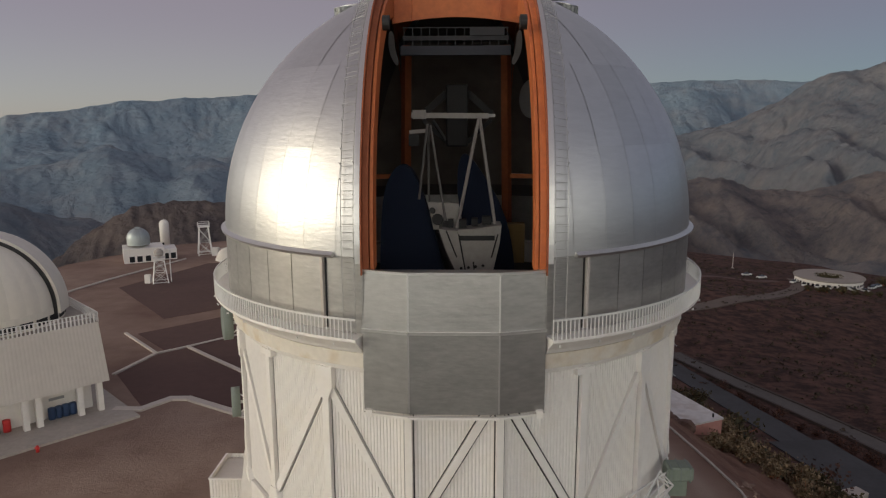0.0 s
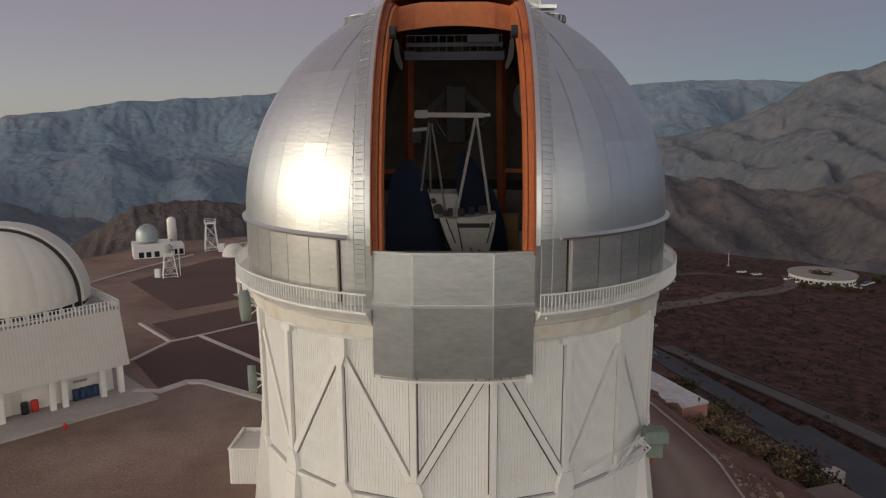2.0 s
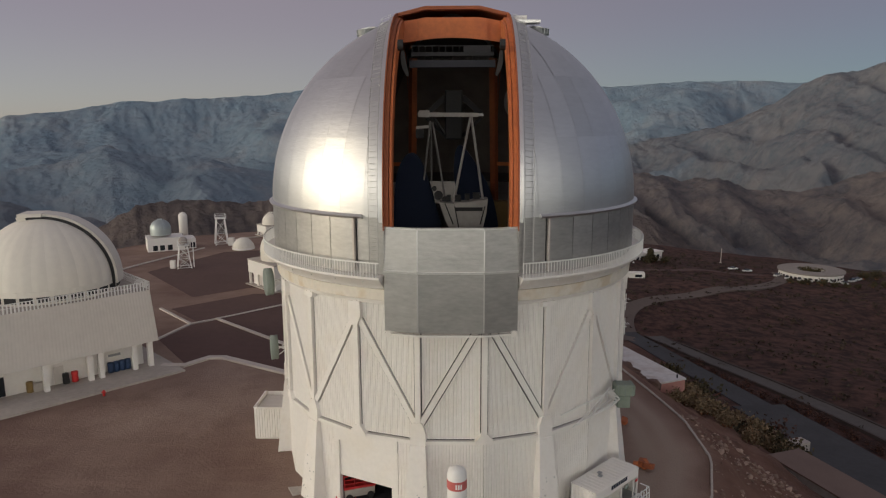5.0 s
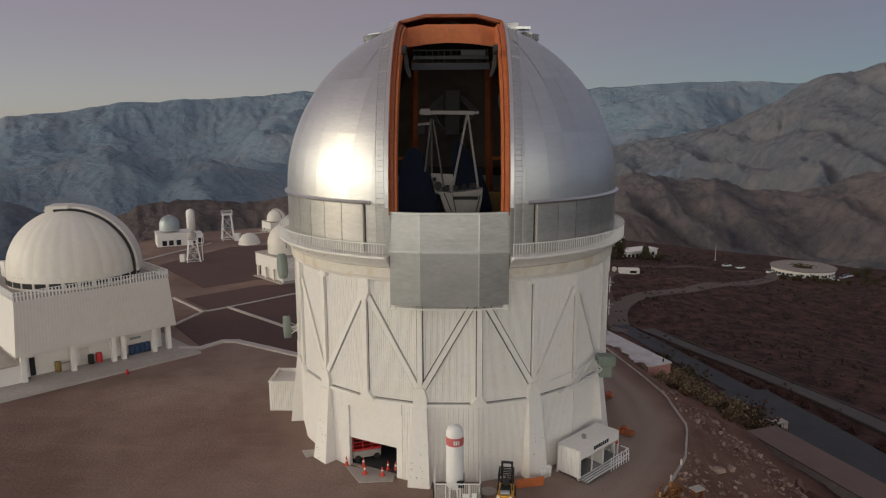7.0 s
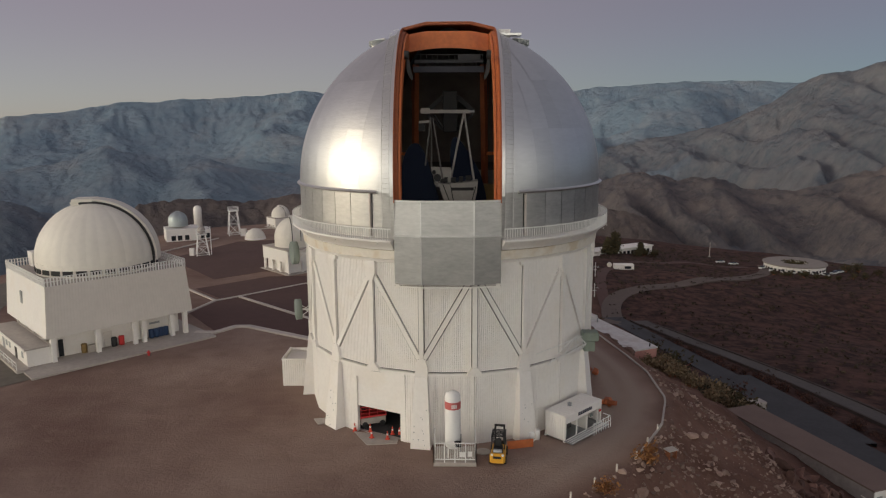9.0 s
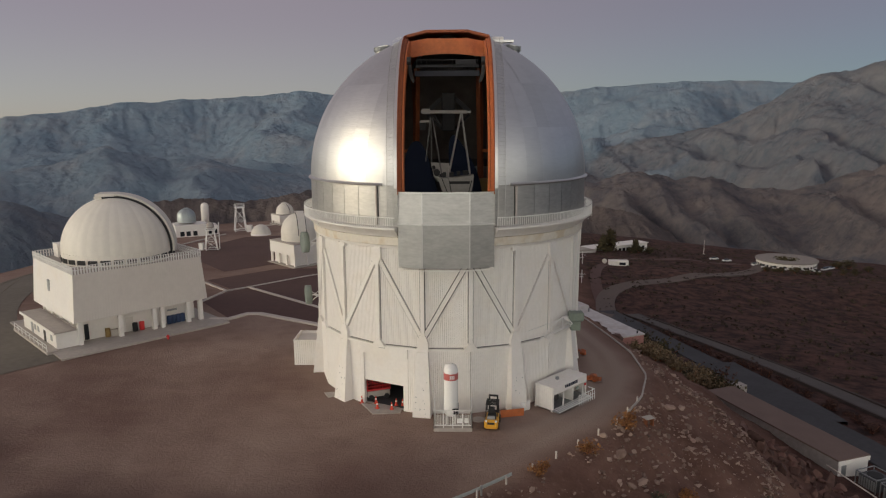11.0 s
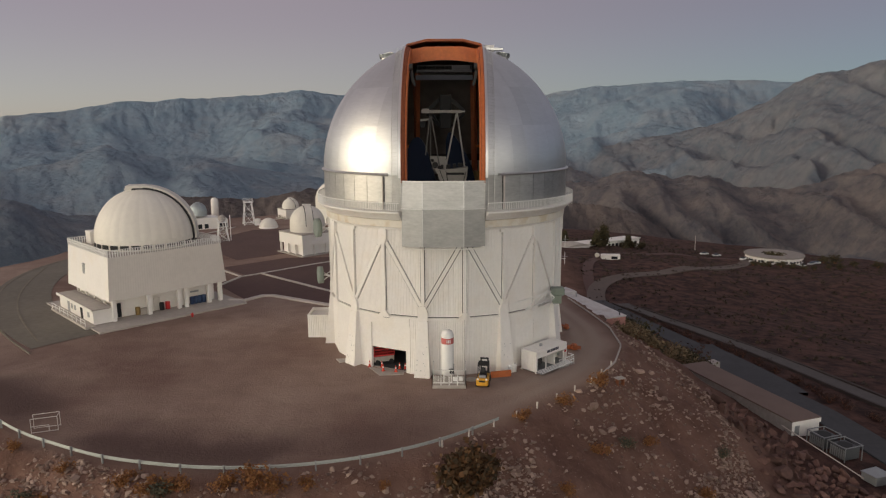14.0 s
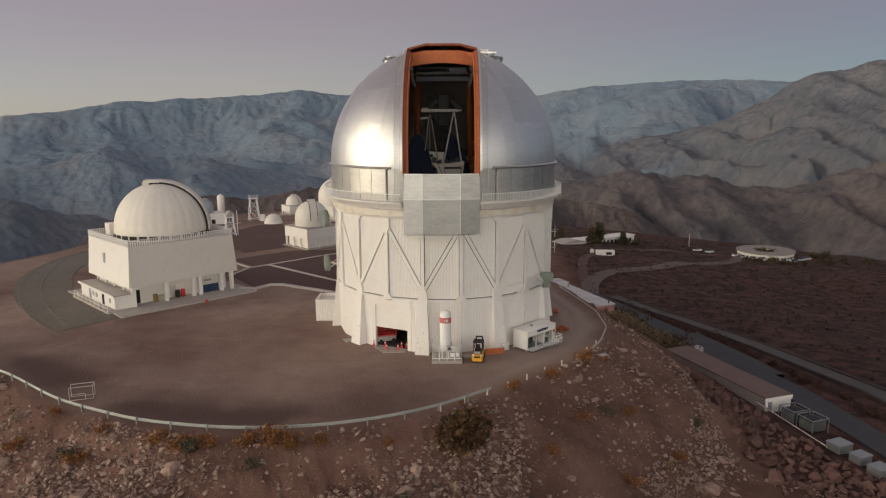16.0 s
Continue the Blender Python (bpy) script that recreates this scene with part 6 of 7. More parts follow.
part("overhead_guard", bm, BLACK, fork)
part("gas_bottle_rack", rod(BM(), (-0.32, -1.15, 1.2), (0.32, -1.15, 1.2), 0.17, 14), GREY, fork)
part("mast_crossbar", beam(BM(), (-0.42, 1.0, 2.4), (0.42, 1.0, 2.4), 0.14), BLACK, fork)
part("fork_carriage", box(BM(), 0, 1.1, 0.6, 0.95, 0.08, 0.7), BLACK, fork)
for s in (-1, 1):
    for y in (-0.6, 0.6):
        part("guard_post", beam(BM(), (s * 0.5, y, 1.1), (s * 0.5, y * 0.9, 2.2), 0.08), BLACK, fork)
    part("mast", beam(BM(), (s * 0.35, 1.0, 0.1), (s * 0.35, 1.0, 2.45), 0.14), BLACK, fork)
    part("fork_tine", box(BM(), s * 0.3, 1.6, 0.12, 0.12, 1.1, 0.06), BLACK, fork)
    part("lamp", rod(BM(), (s * 0.42, -1.47, 1.0), (s * 0.42, -1.4, 1.0), 0.1, 10), WHITE_CLEAN, fork)
    for y, r in ((-0.85, 0.3), (0.65, 0.36)):
        part("wheel", rod(BM(), (s * 0.45, y, r), (s * 0.66, y, r), r, 16), BLACK, fork)

office = thing("shipping_container", "white site container with glazed side and dark lettering bars", "container", at=(12.63, -12.45, 0.0), rz=45)
bm = BM()
for (ax, ay), (bx, by) in (((-3.1, -1.22), (-2.9, -1.22)), ((2.9, -1.22), (3.1, -1.22)), ((3.1, -1.22), (3.1, 1.22)), ((3.1, 1.22), (-3.1, 1.22)), ((-3.1, 1.22), (-3.1, -1.22))):
    corrugated(bm, (ax, ay), (bx, by), 0.2, 2.6, 0.04, 0.28)
part("corrugated_wall", bm, WHITE, office)
part("roof", box(BM(), 0, 0, 2.64, 6.2, 2.44, 0.1), WHITE, office)
for k in range(14):
    part("roof_rib", box(BM(), -2.9 + 0.446 * k, 0, 2.70, 0.12, 2.2, 0.03), WHITE, office)
part("floor", box(BM(), 0, 0, 0.17, 6.1, 2.4, 0.16), GREY, office)
for x in (-3.02, 3.02):
    for y in (-1.14, 1.14):
        part("corner_post", box(BM(), x, y, 1.32, 0.16, 0.16, 2.6), WHITE, office)
        part("corner_block", box(BM(), x, y, 0.06, 0.24, 0.24, 0.14), WHITE, office)
part("header", box(BM(), 0, -1.22, 2.25, 6.1, 0.1, 0.72), WHITE, office)
for x in (-1.2, 0.55, 2.4):
    part("mullion", box(BM(), x, -1.22, 1.05, 0.14, 0.1, 1.7), WHITE, office)
part("back_lining", box(BM(), 0, 1.05, 1.3, 5.9, 0.06, 2.1), GREY_WALL, office)
part("partition", box(BM(), 0.55, 0, 1.3, 0.08, 2.2, 2.2), WHITE, office)
for k in range(7):
    part("lettering_bar", box(BM(), -0.9 + 0.34 * k, -1.285, 2.36, 0.26, 0.02, 0.34), NAVY, office)
part("green_notice", box(BM(), 1.3, -1.24, 1.55, 0.5, 0.03, 0.3), GREEN_MESH, office)
part("red_notice", box(BM(), 2.75, -1.29, 1.6, 0.35, 0.03, 0.25), RED, office)
part("desk", box(BM(), -1.4, 0.5, 0.75, 2.4, 0.7, 0.9), DARK, office)
part("locker", box(BM(), 1.6, 0.6, 0.9, 1.2, 0.6, 1.3), GREY, office)
part("deck", box(BM(), -0.1, -1.75, 0.22, 6.3, 0.95, 0.12), GREY, office)
for k in range(4):
    part("deck_edge", beam(BM(), (-3.2, -1.35 - 0.28 * k, 0.31), (3.1, -1.35 - 0.28 * k, 0.31), 0.07), WHITE_CLEAN, office)
for k in range(8):
    part("deck_post", beam(BM(), (0.3 + 0.42 * k, -2.3, 0.0), (0.45 + 0.42 * k, -2.15, 1.25 - 0.3 * (k % 2)), 0.07), WHITE_CLEAN, office)
part("deck_rail", beam(BM(), (0.2, -2.2, 1.15), (3.3, -2.2, 1.15), 0.07), WHITE_CLEAN, office)
part("deck_rail", beam(BM(), (0.2, -2.2, 0.65), (3.3, -2.2, 0.65), 0.06), WHITE_CLEAN, office)
part("deck_rail", beam(BM(), (3.3, -2.2, 1.15), (3.3, -1.35, 1.15), 0.07), WHITE_CLEAN, office)
part("roof_vent", box(BM(), -0.6, 0.1, 2.76, 0.3, 0.3, 0.12), GREY, office)
part("roof_vent", box(BM(), -0.2, 0.4, 2.76, 0.3, 0.3, 0.12), GREY, office)

bin_ = revolve(BM(), [(0.02, 0), (0.3, 0), (0.33, 0.85), (0.28, 0.95), (0.02, 0.98)], n=16, closed=False)
bin_ob = solid("gas_bottle", bin_, WHITE_CLEAN, "white cylinder standing beside the buttress foot", "bottle", "bottles", smooth=True, m=pose(8.7, -14.6, 0))
copy_thing(bin_ob, pose(8.1, -15.0, 0))
planks = thing("timber_stack", "reddish timber boards leaned along the wall", "timber", at=(6.9, -16.6, 0), rz=14)
for k in range(4):
    part("board", box(BM(), 0.05 * k, 0.16 * k, 0.42 - 0.05 * k, 2.6 - 0.1 * k, 0.08, 0.8 - 0.1 * k), RUST_OR_SHADE if k else ORANGE, planks)
jumble = random.Random(7)
for x, y, count in ((17.6, 3.4, 5), (17.4, -6.3, 6)):
    t = thing("scrap_heap", "jumble of rusty orange scrap beside the drum's foot", "scrap", "scrap heaps", at=(x, y, 0), rz=x * 11)
    for k in range(count):
        w = jumble.uniform(0.35, 0.8)
        m = Matrix.Translation((jumble.uniform(-0.7, 0.7), jumble.uniform(-0.6, 0.6), w * 0.35 + 0.25 * (k % 2))) @ Euler((jumble.uniform(-0.4, 0.4), jumble.uniform(-0.4, 0.4), jumble.uniform(0, 3))).to_matrix().to_4x4()
        if k % 3 == 2:
            bm = rod(BM(), m @ Vector((-w * 0.6, 0, 0)), m @ Vector((w * 0.6, 0, 0)), w * 0.36, 14)
            part("drum", bm, ORANGE, t)
        else:
            part("plate_box", box(BM(), 0, 0, 0, w * 1.3, w, w * 0.7, m, bevel=0.03), RUST_OR_SHADE if k % 2 else ORANGE, t)
solid("manhole_plate", rod(BM(), (3.3, -17.4, 0.0), (3.3, -17.4, 0.06), 0.7, 24), CONCRETE, "round concrete cover beside the tank", "cover")

shed = thing("side_shed", "white corrugated lean-to shed against the drum", "shed", at=(-17.9, 1.2, 0))
for (ax, ay), (bx, by) in (((-1.9, -2.1), (1.9, -2.1)), ((1.9, -2.1), (1.9, 2.2)), ((1.9, 2.2), (-1.9, 2.2)), ((-1.9, 2.2), (-1.9, -2.1))):
    part("wall", corrugated(BM(), (ax, ay), (bx, by), 0, 3.3, 0.04, 0.25), WHITE, shed)
part("roof", box(BM(), 0, 0, 2.85, 3.7, 4.2, 0.12), GREY_WALL, shed)
part("rim", box(BM(), 0, -2.1, 3.32, 3.9, 0.16, 0.1), WHITE, shed)
part("rim", box(BM(), -1.9, 0, 3.32, 0.16, 4.3, 0.1), WHITE, shed)


def dish(at, rz, r, label):
    t = thing("dish_antenna", label, "antenna", "dish antennas", at=at, rz=rz)
    bm = BM()
    prof = [(0.02, 0.25), (r * 0.5, 0.12), (r, -0.25), (r, 0.45), (r * 0.97, 0.45), (r * 0.97, -0.2)]
    revolve(bm, prof, n=28, closed=False)
    for v in bm.verts:
        v.co = Vector((-v.co.z, v.co.y, v.co.x))
    part("reflector", bm, GREEN_MESH, t, "green-grey drum reflector", True)
    part("face", rod(BM(), (-0.44, 0, 0), (-0.40, 0, 0), r * 0.97, 28), GREEN_MESH, t)
    part("arm", beam(BM(), (0.2, 0, 0), (2.4, 0, -0.3), 0.16), WHITE_CLEAN, t)
    for s in (-1, 1):
        part("strut", beam(BM(), (0.2, s * r * 0.7, 0.3), (2.4, s * 0.5, -0.9), 0.08), WHITE_CLEAN, t)
        part("strut", beam(BM(), (0.2, s * r * 0.7, -0.6), (2.4, s * 0.7, 0.9), 0.08), WHITE_CLEAN, t)
    return t


dish((-18.3, 2.4, 8.5), 20, 1.25, "green-grey drum dish on the drum's west wall")
dish((-18.2, 1.2, 15.7), 25, 1.35, "green-grey drum dish high on the west wall")
GREEN_BOX = material("green_grey_box_paint", (0.20, 0.235, 0.19), 0.6, var=0.2, grain=3)
bracket = thing("antenna_frame", "white lattice frame with a green box on the east wall", "antenna", at=(0, 0, 0))
e = around(57, 17.3)
part("box", box(BM(), e.x, e.y, 7.95, 1.1, 1.1, 1.1, bevel=0.05), GREEN_BOX, bracket, "green-grey equipment box")
part("lid", box(BM(), e.x + 0.05, e.y - 0.1, 9.0, 1.7, 1.3, 0.95, bevel=0.12), GREEN_BOX, bracket, "ribbed green-grey hood")
for k in range(3):
    part("hood_strap", box(BM(), e.x - 0.55 + 0.6 * k, e.y - 0.1, 9.0, 0.07, 1.34, 1.0), GREEN_MESH, bracket)
random.seed(4)
knots = [around(37 + 3.4 * k, 16.45 + (0.95 if k % 2 else 0.25), 7.55 + (1.25 if k % 3 == 1 else 0.35 * (k % 2)) + 0.09 * k) for k in range(6)] + [around(55, 17.1, 7.9), around(53, 16.6, 9.2)]
for a in range(8):
    for b in range(a + 1, min(8, a + 4)):
        part("strut", beam(BM(), knots[a], knots[b], 0.07), WHITE_CLEAN, bracket)
part("boom", beam(BM(), around(31, 16.6, 8.6), around(55, 16.9, 9.0), 0.09), WHITE_CLEAN, bracket)
part("boom", beam(BM(), around(36, 16.5, 7.2), around(54, 16.8, 8.3), 0.09), WHITE_CLEAN, bracket)
for z in (11.0, 13.5):
    q = around(96, 16.6, z)
    mast = thing("aerial", "small white yagi aerial on the east wall", "antenna", "aerials", at=q)
    part("pole", beam(BM(), (-0.6, 0, 0), (0.9, 0, 0), 0.07), WHITE_CLEAN, mast)
    part("pole", beam(BM(), (0.7, 0, -0.8), (0.7, 0, 0.9), 0.07), WHITE_CLEAN, mast)
    for k in range(4):
        part("element", beam(BM(), (0.45 + 0.2 * k, -0.4, 0.35), (0.45 + 0.2 * k, 0.4, 0.35), 0.03), WHITE_CLEAN, mast)

# barrels and bins under the second observatory's overhang
def at_house(x, y, z=0.27):
    c, s = math.cos(radians(46.4)), math.sin(radians(46.4))
    return (-51.7 + c * x - s * y, 18.85 + s * x + c * y, z)


barrel_meshes = {}
for x, mat, kind in ((4.2, BLUE, "blue"), (4.9, BLUE, "blue"), (5.6, BLUE, "blue"), (6.3, BLUE, "blue"), (-1.0, BLACK, "black"), (0.0, RED, "red"), (-4.9, OCHRE_DULL, "yellow")):
    if kind not in barrel_meshes:
        barrel_meshes[kind] = mesh_of(revolve(BM(), [(0.02, 0), (0.36, 0), (0.38, 0.4), (0.36, 0.8), (0.38, 0.9), (0.36, 1.25), (0.02, 1.27)], n=16, closed=False), "barrel", mat, True)
    ob = tagged(new("barrel", barrel_meshes[kind]), kind + " plastic barrel under the overhang", "barrel", "barrels")
    ob.location = at_house(x, -7.55)
pallet = box(BM(), 0, 0, 0.5, 1.2, 0.5, 1.0, bevel=0.03)
solid("grey_bin", pallet, CONCRETE, "pale bin standing under the overhang", "bin", m=pose(*at_house(-4.0, -7.8), 0, 0, 49))
first_hydrant = thing("red_hydrant", "small red hydrant on the yard's edge", "hydrant", at=at_house(1.0, -14.2, 0.0))
part("body", revolve(BM(), [(0.02, 0), (0.16, 0), (0.16, 0.5), (0.1, 0.68), (0.02, 0.7)], n=12, closed=False), RED, first_hydrant, smooth=True)
part("nozzle", rod(BM(), (-0.25, 0, 0.42), (0.25, 0, 0.42), 0.07, 8), RED, first_hydrant)

# white cage frame left on the yard, and the little shrine by the bend
frame_ob = thing("pipe_frame", "empty white tubular frame standing on the yard", "frame", at=(-40.2, -31.2, 0), rz=20)
for (a, b) in (((-1.2, -0.6, 0), (-1.2, -0.6, 1.5)), ((1.2, -0.6, 0), (1.2, -0.6, 1.5)), ((1.2, 0.6, 0), (1.2, 0.6, 1.5)), ((-1.2, 0.6, 0), (-1.2, 0.6, 1.5)), ((-1.2, -0.6, 1.5), (1.2, -0.6, 1.5)), ((1.2, -0.6, 1.5), (1.2, 0.6, 1.5)), ((1.2, 0.6, 1.5), (-1.2, 0.6, 1.5)), ((-1.2, -0.6, 0.7), (0.4, -0.6, 0.7)), ((0.4, -0.6, 0), (0.4, -0.6, 0.7)), ((-1.2, -0.6, 0.05), (1.2, -0.6, 0.05)), ((-1.2, 0.6, 0.05), (1.2, 0.6, 0.05))):
    part("tube", beam(BM(), a, b, 0.06), PALE, frame_ob)
shrine = thing("small_shelter", "small ochre brick shelter beside the drive's bend", "shelter", at=(21.3, -16.4, ground_z(21.3, -16.4)), rz=25)
shrine.scale = (0.7, 0.7, 0.8)
for x, y, sx, sy in ((-0.6, 0, 0.15, 1.0), (0.6, 0, 0.15, 1.0), (0, 0.45, 1.35, 0.15)):
    part("wall", box(BM(), x, y, 0.45, sx, sy, 1.1), WOOD, shrine)
part("roof", box(BM(), 0, 0, 1.05, 1.6, 1.2, 0.12), CONCRETE, shrine)

BANK_ROOF = material("worn_white_roof", (0.62, 0.60, 0.58), 0.8, var=0.16, grain=1.2, stain=0.45, tint=(0.36, 0.30, 0.26), tint_amount=0.6)
SOIL_CLOD = material("brown_earth", (0.13, 0.08, 0.062), 0.95, var=0.25, grain=3, bump=0.02)


def bmesh_rock(seed):
    r = random.Random(seed)
    bm = BM()
    bmesh.ops.create_icosphere(bm, subdivisions=2, radius=1.0)
    for v in bm.verts:
        v.co *= 1 + r.uniform(-0.16, 0.16)
    return bm


# ---- lower terrace: roads, long hut, retaining wall, far buildings ----
strip("road_lane", [(47.2, 121), (50.6, 88), (53.9, 60), (55.2, 44)], 6.0, ASPHALT, "dark asphalt lane between the hedge and the berm", "road", lift=0.2)
strip("road_terrace", [(54.2, 52), (55.8, 36), (56.4, 15)], 9.6, ASPHALT, "dark asphalt service yard below the summit", "road")
strip("road_south", [(55.0, 20), (57, 11), (59.2, 1), (61, -12), (64.5, -28), (71, -52)], 5.6, ASPHALT, "dark asphalt road running on past the long hut", "road", lift=0.26)
strip("road_upper", [(54.6, 118.7), (59.0, 89.3), (65.5, 67.5), (68.8, 52.9), (71.1, 34.9), (71.7, 16.4), (76.0, -6.0), (86.0, -34.0)], 4.6, GREY_ROAD, "pale road along the shaded hillside", "road")
strip("road_bend", [(45.7, 109.2), (48.4, 127.1), (49.6, 138.2), (52.2, 145.3), (57.9, 152.7), (66.5, 158.9), (82.9, 171.3), (102.6, 184.6), (128, 216), (146, 236), (152, 256)], 6, GRAVEL_ROAD, "pale dirt road winding to the round building", "road")
strip("road_track", [(48, 128), (50, 150), (56, 182), (66, 206), (84, 224), (110, 240), (140, 246)], 4, FIELD, "pale dirt track on the terrace", "road", lift=0.15)

# low dark kerb walls along both sides of the upper road
KERB_DARK = material("dark_kerb_stone", (0.06, 0.046, 0.04), 0.95, var=0.25)
UPPER = np.array([(54.6, 118.7), (59.0, 89.3), (65.5, 67.5), (68.8, 52.9), (71.1, 34.9), (71.7, 16.4), (76.0, -6.0), (86.0, -34.0)], float)
way_ = np.gradient(UPPER, axis=0)
way_ /= np.linalg.norm(way_, axis=1)[:, None]
for side_ in (-2.6, 2.6):
    line_ = UPPER + np.stack([-way_[:, 1], way_[:, 0]], 1) * side_
    strip("kerb_upper", [tuple(q) for q in line_.tolist()], 0.55, KERB_DARK, "low dark stone kerb beside the upper road", "kerb", lift=0.55, thick=1.0)

HUT_WALL = material("grey_hut_plaster", (0.32, 0.29, 0.27), 0.9, var=0.2, grain=2, stain=0.4)
zt = ground_z(49, 3)
long_hut = thing("long_hut", "long low white hut with a dusty flat roof", "hut", at=(48.8, 3.2, 0), rz=19.5)
ROOF_Z = -11.3
part("wall", box(BM(), 0, 5, (ROOF_Z + zt - 1.5) / 2, 4.9, 24.2, ROOF_Z - zt + 1.3), HUT_WALL, long_hut)
part("roof", box(BM(), 0, 5, ROOF_Z, 5.2, 24.5, 0.2), ROOF_TAN, long_hut, "dusty tan flat roof")
part("fascia", box(BM(), 0, -7.27, ROOF_Z - 0.35, 5.2, 0.1, 0.6), WHITE, long_hut)
part("end_wall", box(BM(), 0, -7.15, ROOF_Z - 1.45, 4.86, 0.08, 2.6), WHITE, long_hut, "white painted end wall")
part("door", box(BM(), -1.6, -7.21, ROOF_Z - 1.5, 0.8, 0.05, 1.7), GREY, long_hut)
unit_z = max(ground_z(52.5, -6.0), ground_z(53.5, -9.2)) - 0.1
DARK_CASE = material("dark_grey_casing", (0.10, 0.105, 0.11), 0.6, 0.3, var=0.15)
unit = thing("cooling_unit", "grey rooftop cooling unit in a pipe frame", "machine", "cooling units", at=(52.5, -6.0, unit_z), rz=19.5)
part("casing", box(BM(), 0, 0, 0.9, 2.6, 2.4, 1.6, bevel=0.05), DARK_CASE, unit)
for k in range(7):
    part("louvre", box(BM(), -1.32, -1.0 + 0.33 * k, 0.9, 0.05, 0.22, 1.3), GREY, unit)
part("fan", rod(BM(), (0, 0, 1.7), (0, 0, 1.78), 0.9, 20), BLACK, unit)
for x in (-1.5, 1.5):
    for y in (-1.4, 1.4):
        part("frame_post", beam(BM(), (x, y, -1.5), (x, y, 2.0), 0.1), GREY, unit)
for y in (-1.4, 1.4):
    part("frame_bar", beam(BM(), (-1.5, y, 2.0), (1.5, y, 2.0), 0.1), GREY, unit)
for x in (-1.5, 1.5):
    part("frame_bar", beam(BM(), (x, -1.4, 2.0), (x, 1.4, 2.0), 0.1), GREY, unit)
copy_thing(unit, pose(53.6, -9.2, unit_z, 0, 0, 19.5))
for x, y, s in ((54.0, -15.6, 2.6), (55.0, -18.8, 2.2), (55.6, -22.0, 2.4), (56.4, -26, 2.6)):
    z = ground_z(x, y)
    t = thing("storage_box", "grey-white storage box below the slope", "box", "storage boxes", at=(x, y, z), rz=22)
    part("body", box(BM(), 0, 0, 0.4, s, s * 0.8, 1.4, bevel=0.06), GREY, t)
    part("lid", box(BM(), 0, 0, 1.15, s * 1.04, s * 0.84, 0.12), GREY, t)
z = ground_z(50.0, 29.2)
block = thing("pale_block", "pale concrete block at the hut's end", "block", at=(50.0, 29.2, z), rz=20)
part("body", box(BM(), 0, 0, 0.7, 2.6, 1.8, 2.2, bevel=0.05), CONCRETE, block)
pa, pb = (47.6, -4.0), (52.4, -15.8)
pts = [(pa[0] + (pb[0] - pa[0]) * k / 10, pa[1] + (pb[1] - pa[1]) * k / 10) for k in range(11)]
pz = [-12.0 - 1.6 * k / 10 for k in range(11)]
bm = BM()
rod(bm, (*pts[0], pz[0]), (*pts[-1], pz[-1]), 0.08, 10)
pipe = solid("grey_pipe", bm, PALE, "pale grey pipe run along the foot of the slope", "pipe")

# white-roofed pink house cut into the bank below the drive
bank_house = thing("bank_house", "pink-walled low house with a worn white flat roof", "house", at=(0, 0, 0))
plan = [(29.6, 31.2), (34.5, 33.4), (27.6, 51.2), (22.9, 49.2)]
part("wall", prism(BM(), plan, -14.5, -6.75), PINK_WALL, bank_house, "faded pink plaster wall")
mid = Vector((28.6, 41.2))
part("roof", prism(BM(), [tuple(mid + (Vector(q) - mid) * 1.02) for q in plan], -6.745, -6.5), BANK_ROOF, bank_house, "worn white roof sheet")
part("roof_step", prism(BM(), [(27.9, 50.0), (26.2, 54.0), (23.4, 52.8), (25.1, 48.9)], -6.5, -5.9), BANK_ROOF, bank_house)
part("vent_pipe", rod(BM(), (33.3, 33.4, -7.5), (33.3, 33.4, -6.0), 0.12, 8), BLACK, bank_house)
part("vent_pipe", rod(BM(), (27.4, 47.6, -6.5), (27.4, 47.6, -5.7), 0.14, 8), GREY, bank_house)
earth = random.Random(19)
for k in range(26):
    f = k / 25
    x, y = 28.9 - 6.6 * f + earth.uniform(-0.6, 0.7), 30.9 + 18.3 * f
    s = earth.uniform(0.6, 1.3)
    ob = tagged(new("rock", mesh_of(bmesh_rock(200 + k % 5), "rock", SOIL_CLOD)), "brown earth clod banked against the roof's edge", "rock", "bank clods")
    ob.matrix_world = Matrix.LocRotScale((x, y, max(-6.75, ground_z(x, y) + 0.1)), Euler((0, 0, earth.uniform(0, 6))), (s, s, s * 0.8))

# round building with a planted court, cars, long building, hut and mast on the terrace
ROOF_RING = material("dusty_grey_roof", (0.27, 0.24, 0.215), 0.9, var=0.15)
RX, RY = 163.0, 248.0
rz0 = min(ground_z(RX + 12, RY), ground_z(RX, RY + 12), ground_z(RX, RY))
ring = thing("round_building", "low round white building with an open court", "building", at=(RX, RY, rz0 + 0.9))
part("wall", revolve(BM(), [(6.2, -3.5), (13.4, -3.5), (13.4, 3.8), (6.2, 3.8)], n=64), WHITE, ring)
part("roof", revolve(BM(), [(5.9, 3.8), (14.1, 3.8), (14.1, 4.25), (5.9, 4.25)], n=64), ROOF_RING, ring, "flat dusty grey ring roof")
for k in range(22):
    bm = BM()
    box(bm, 0, -13.43, 2.0, 1.1, 0.1, 0.95)
    ob = part("window", bm, GLASS_DARK, ring)
    ob.matrix_local = Matrix.Rotation(radians(-98 + 9 * k), 4, 'Z')
car_body = BM()
box(car_body, 0, 0, 0.62, 4.3, 1.75, 0.7, bevel=0.12)
cab = BM()
box(cab, -0.2, 0, 1.2, 2.4, 1.55, 0.55, taper=0.82, bevel=0.08)
CAR_WHITE = material("white_car_paint", (0.7, 0.7, 0.68), 0.3)
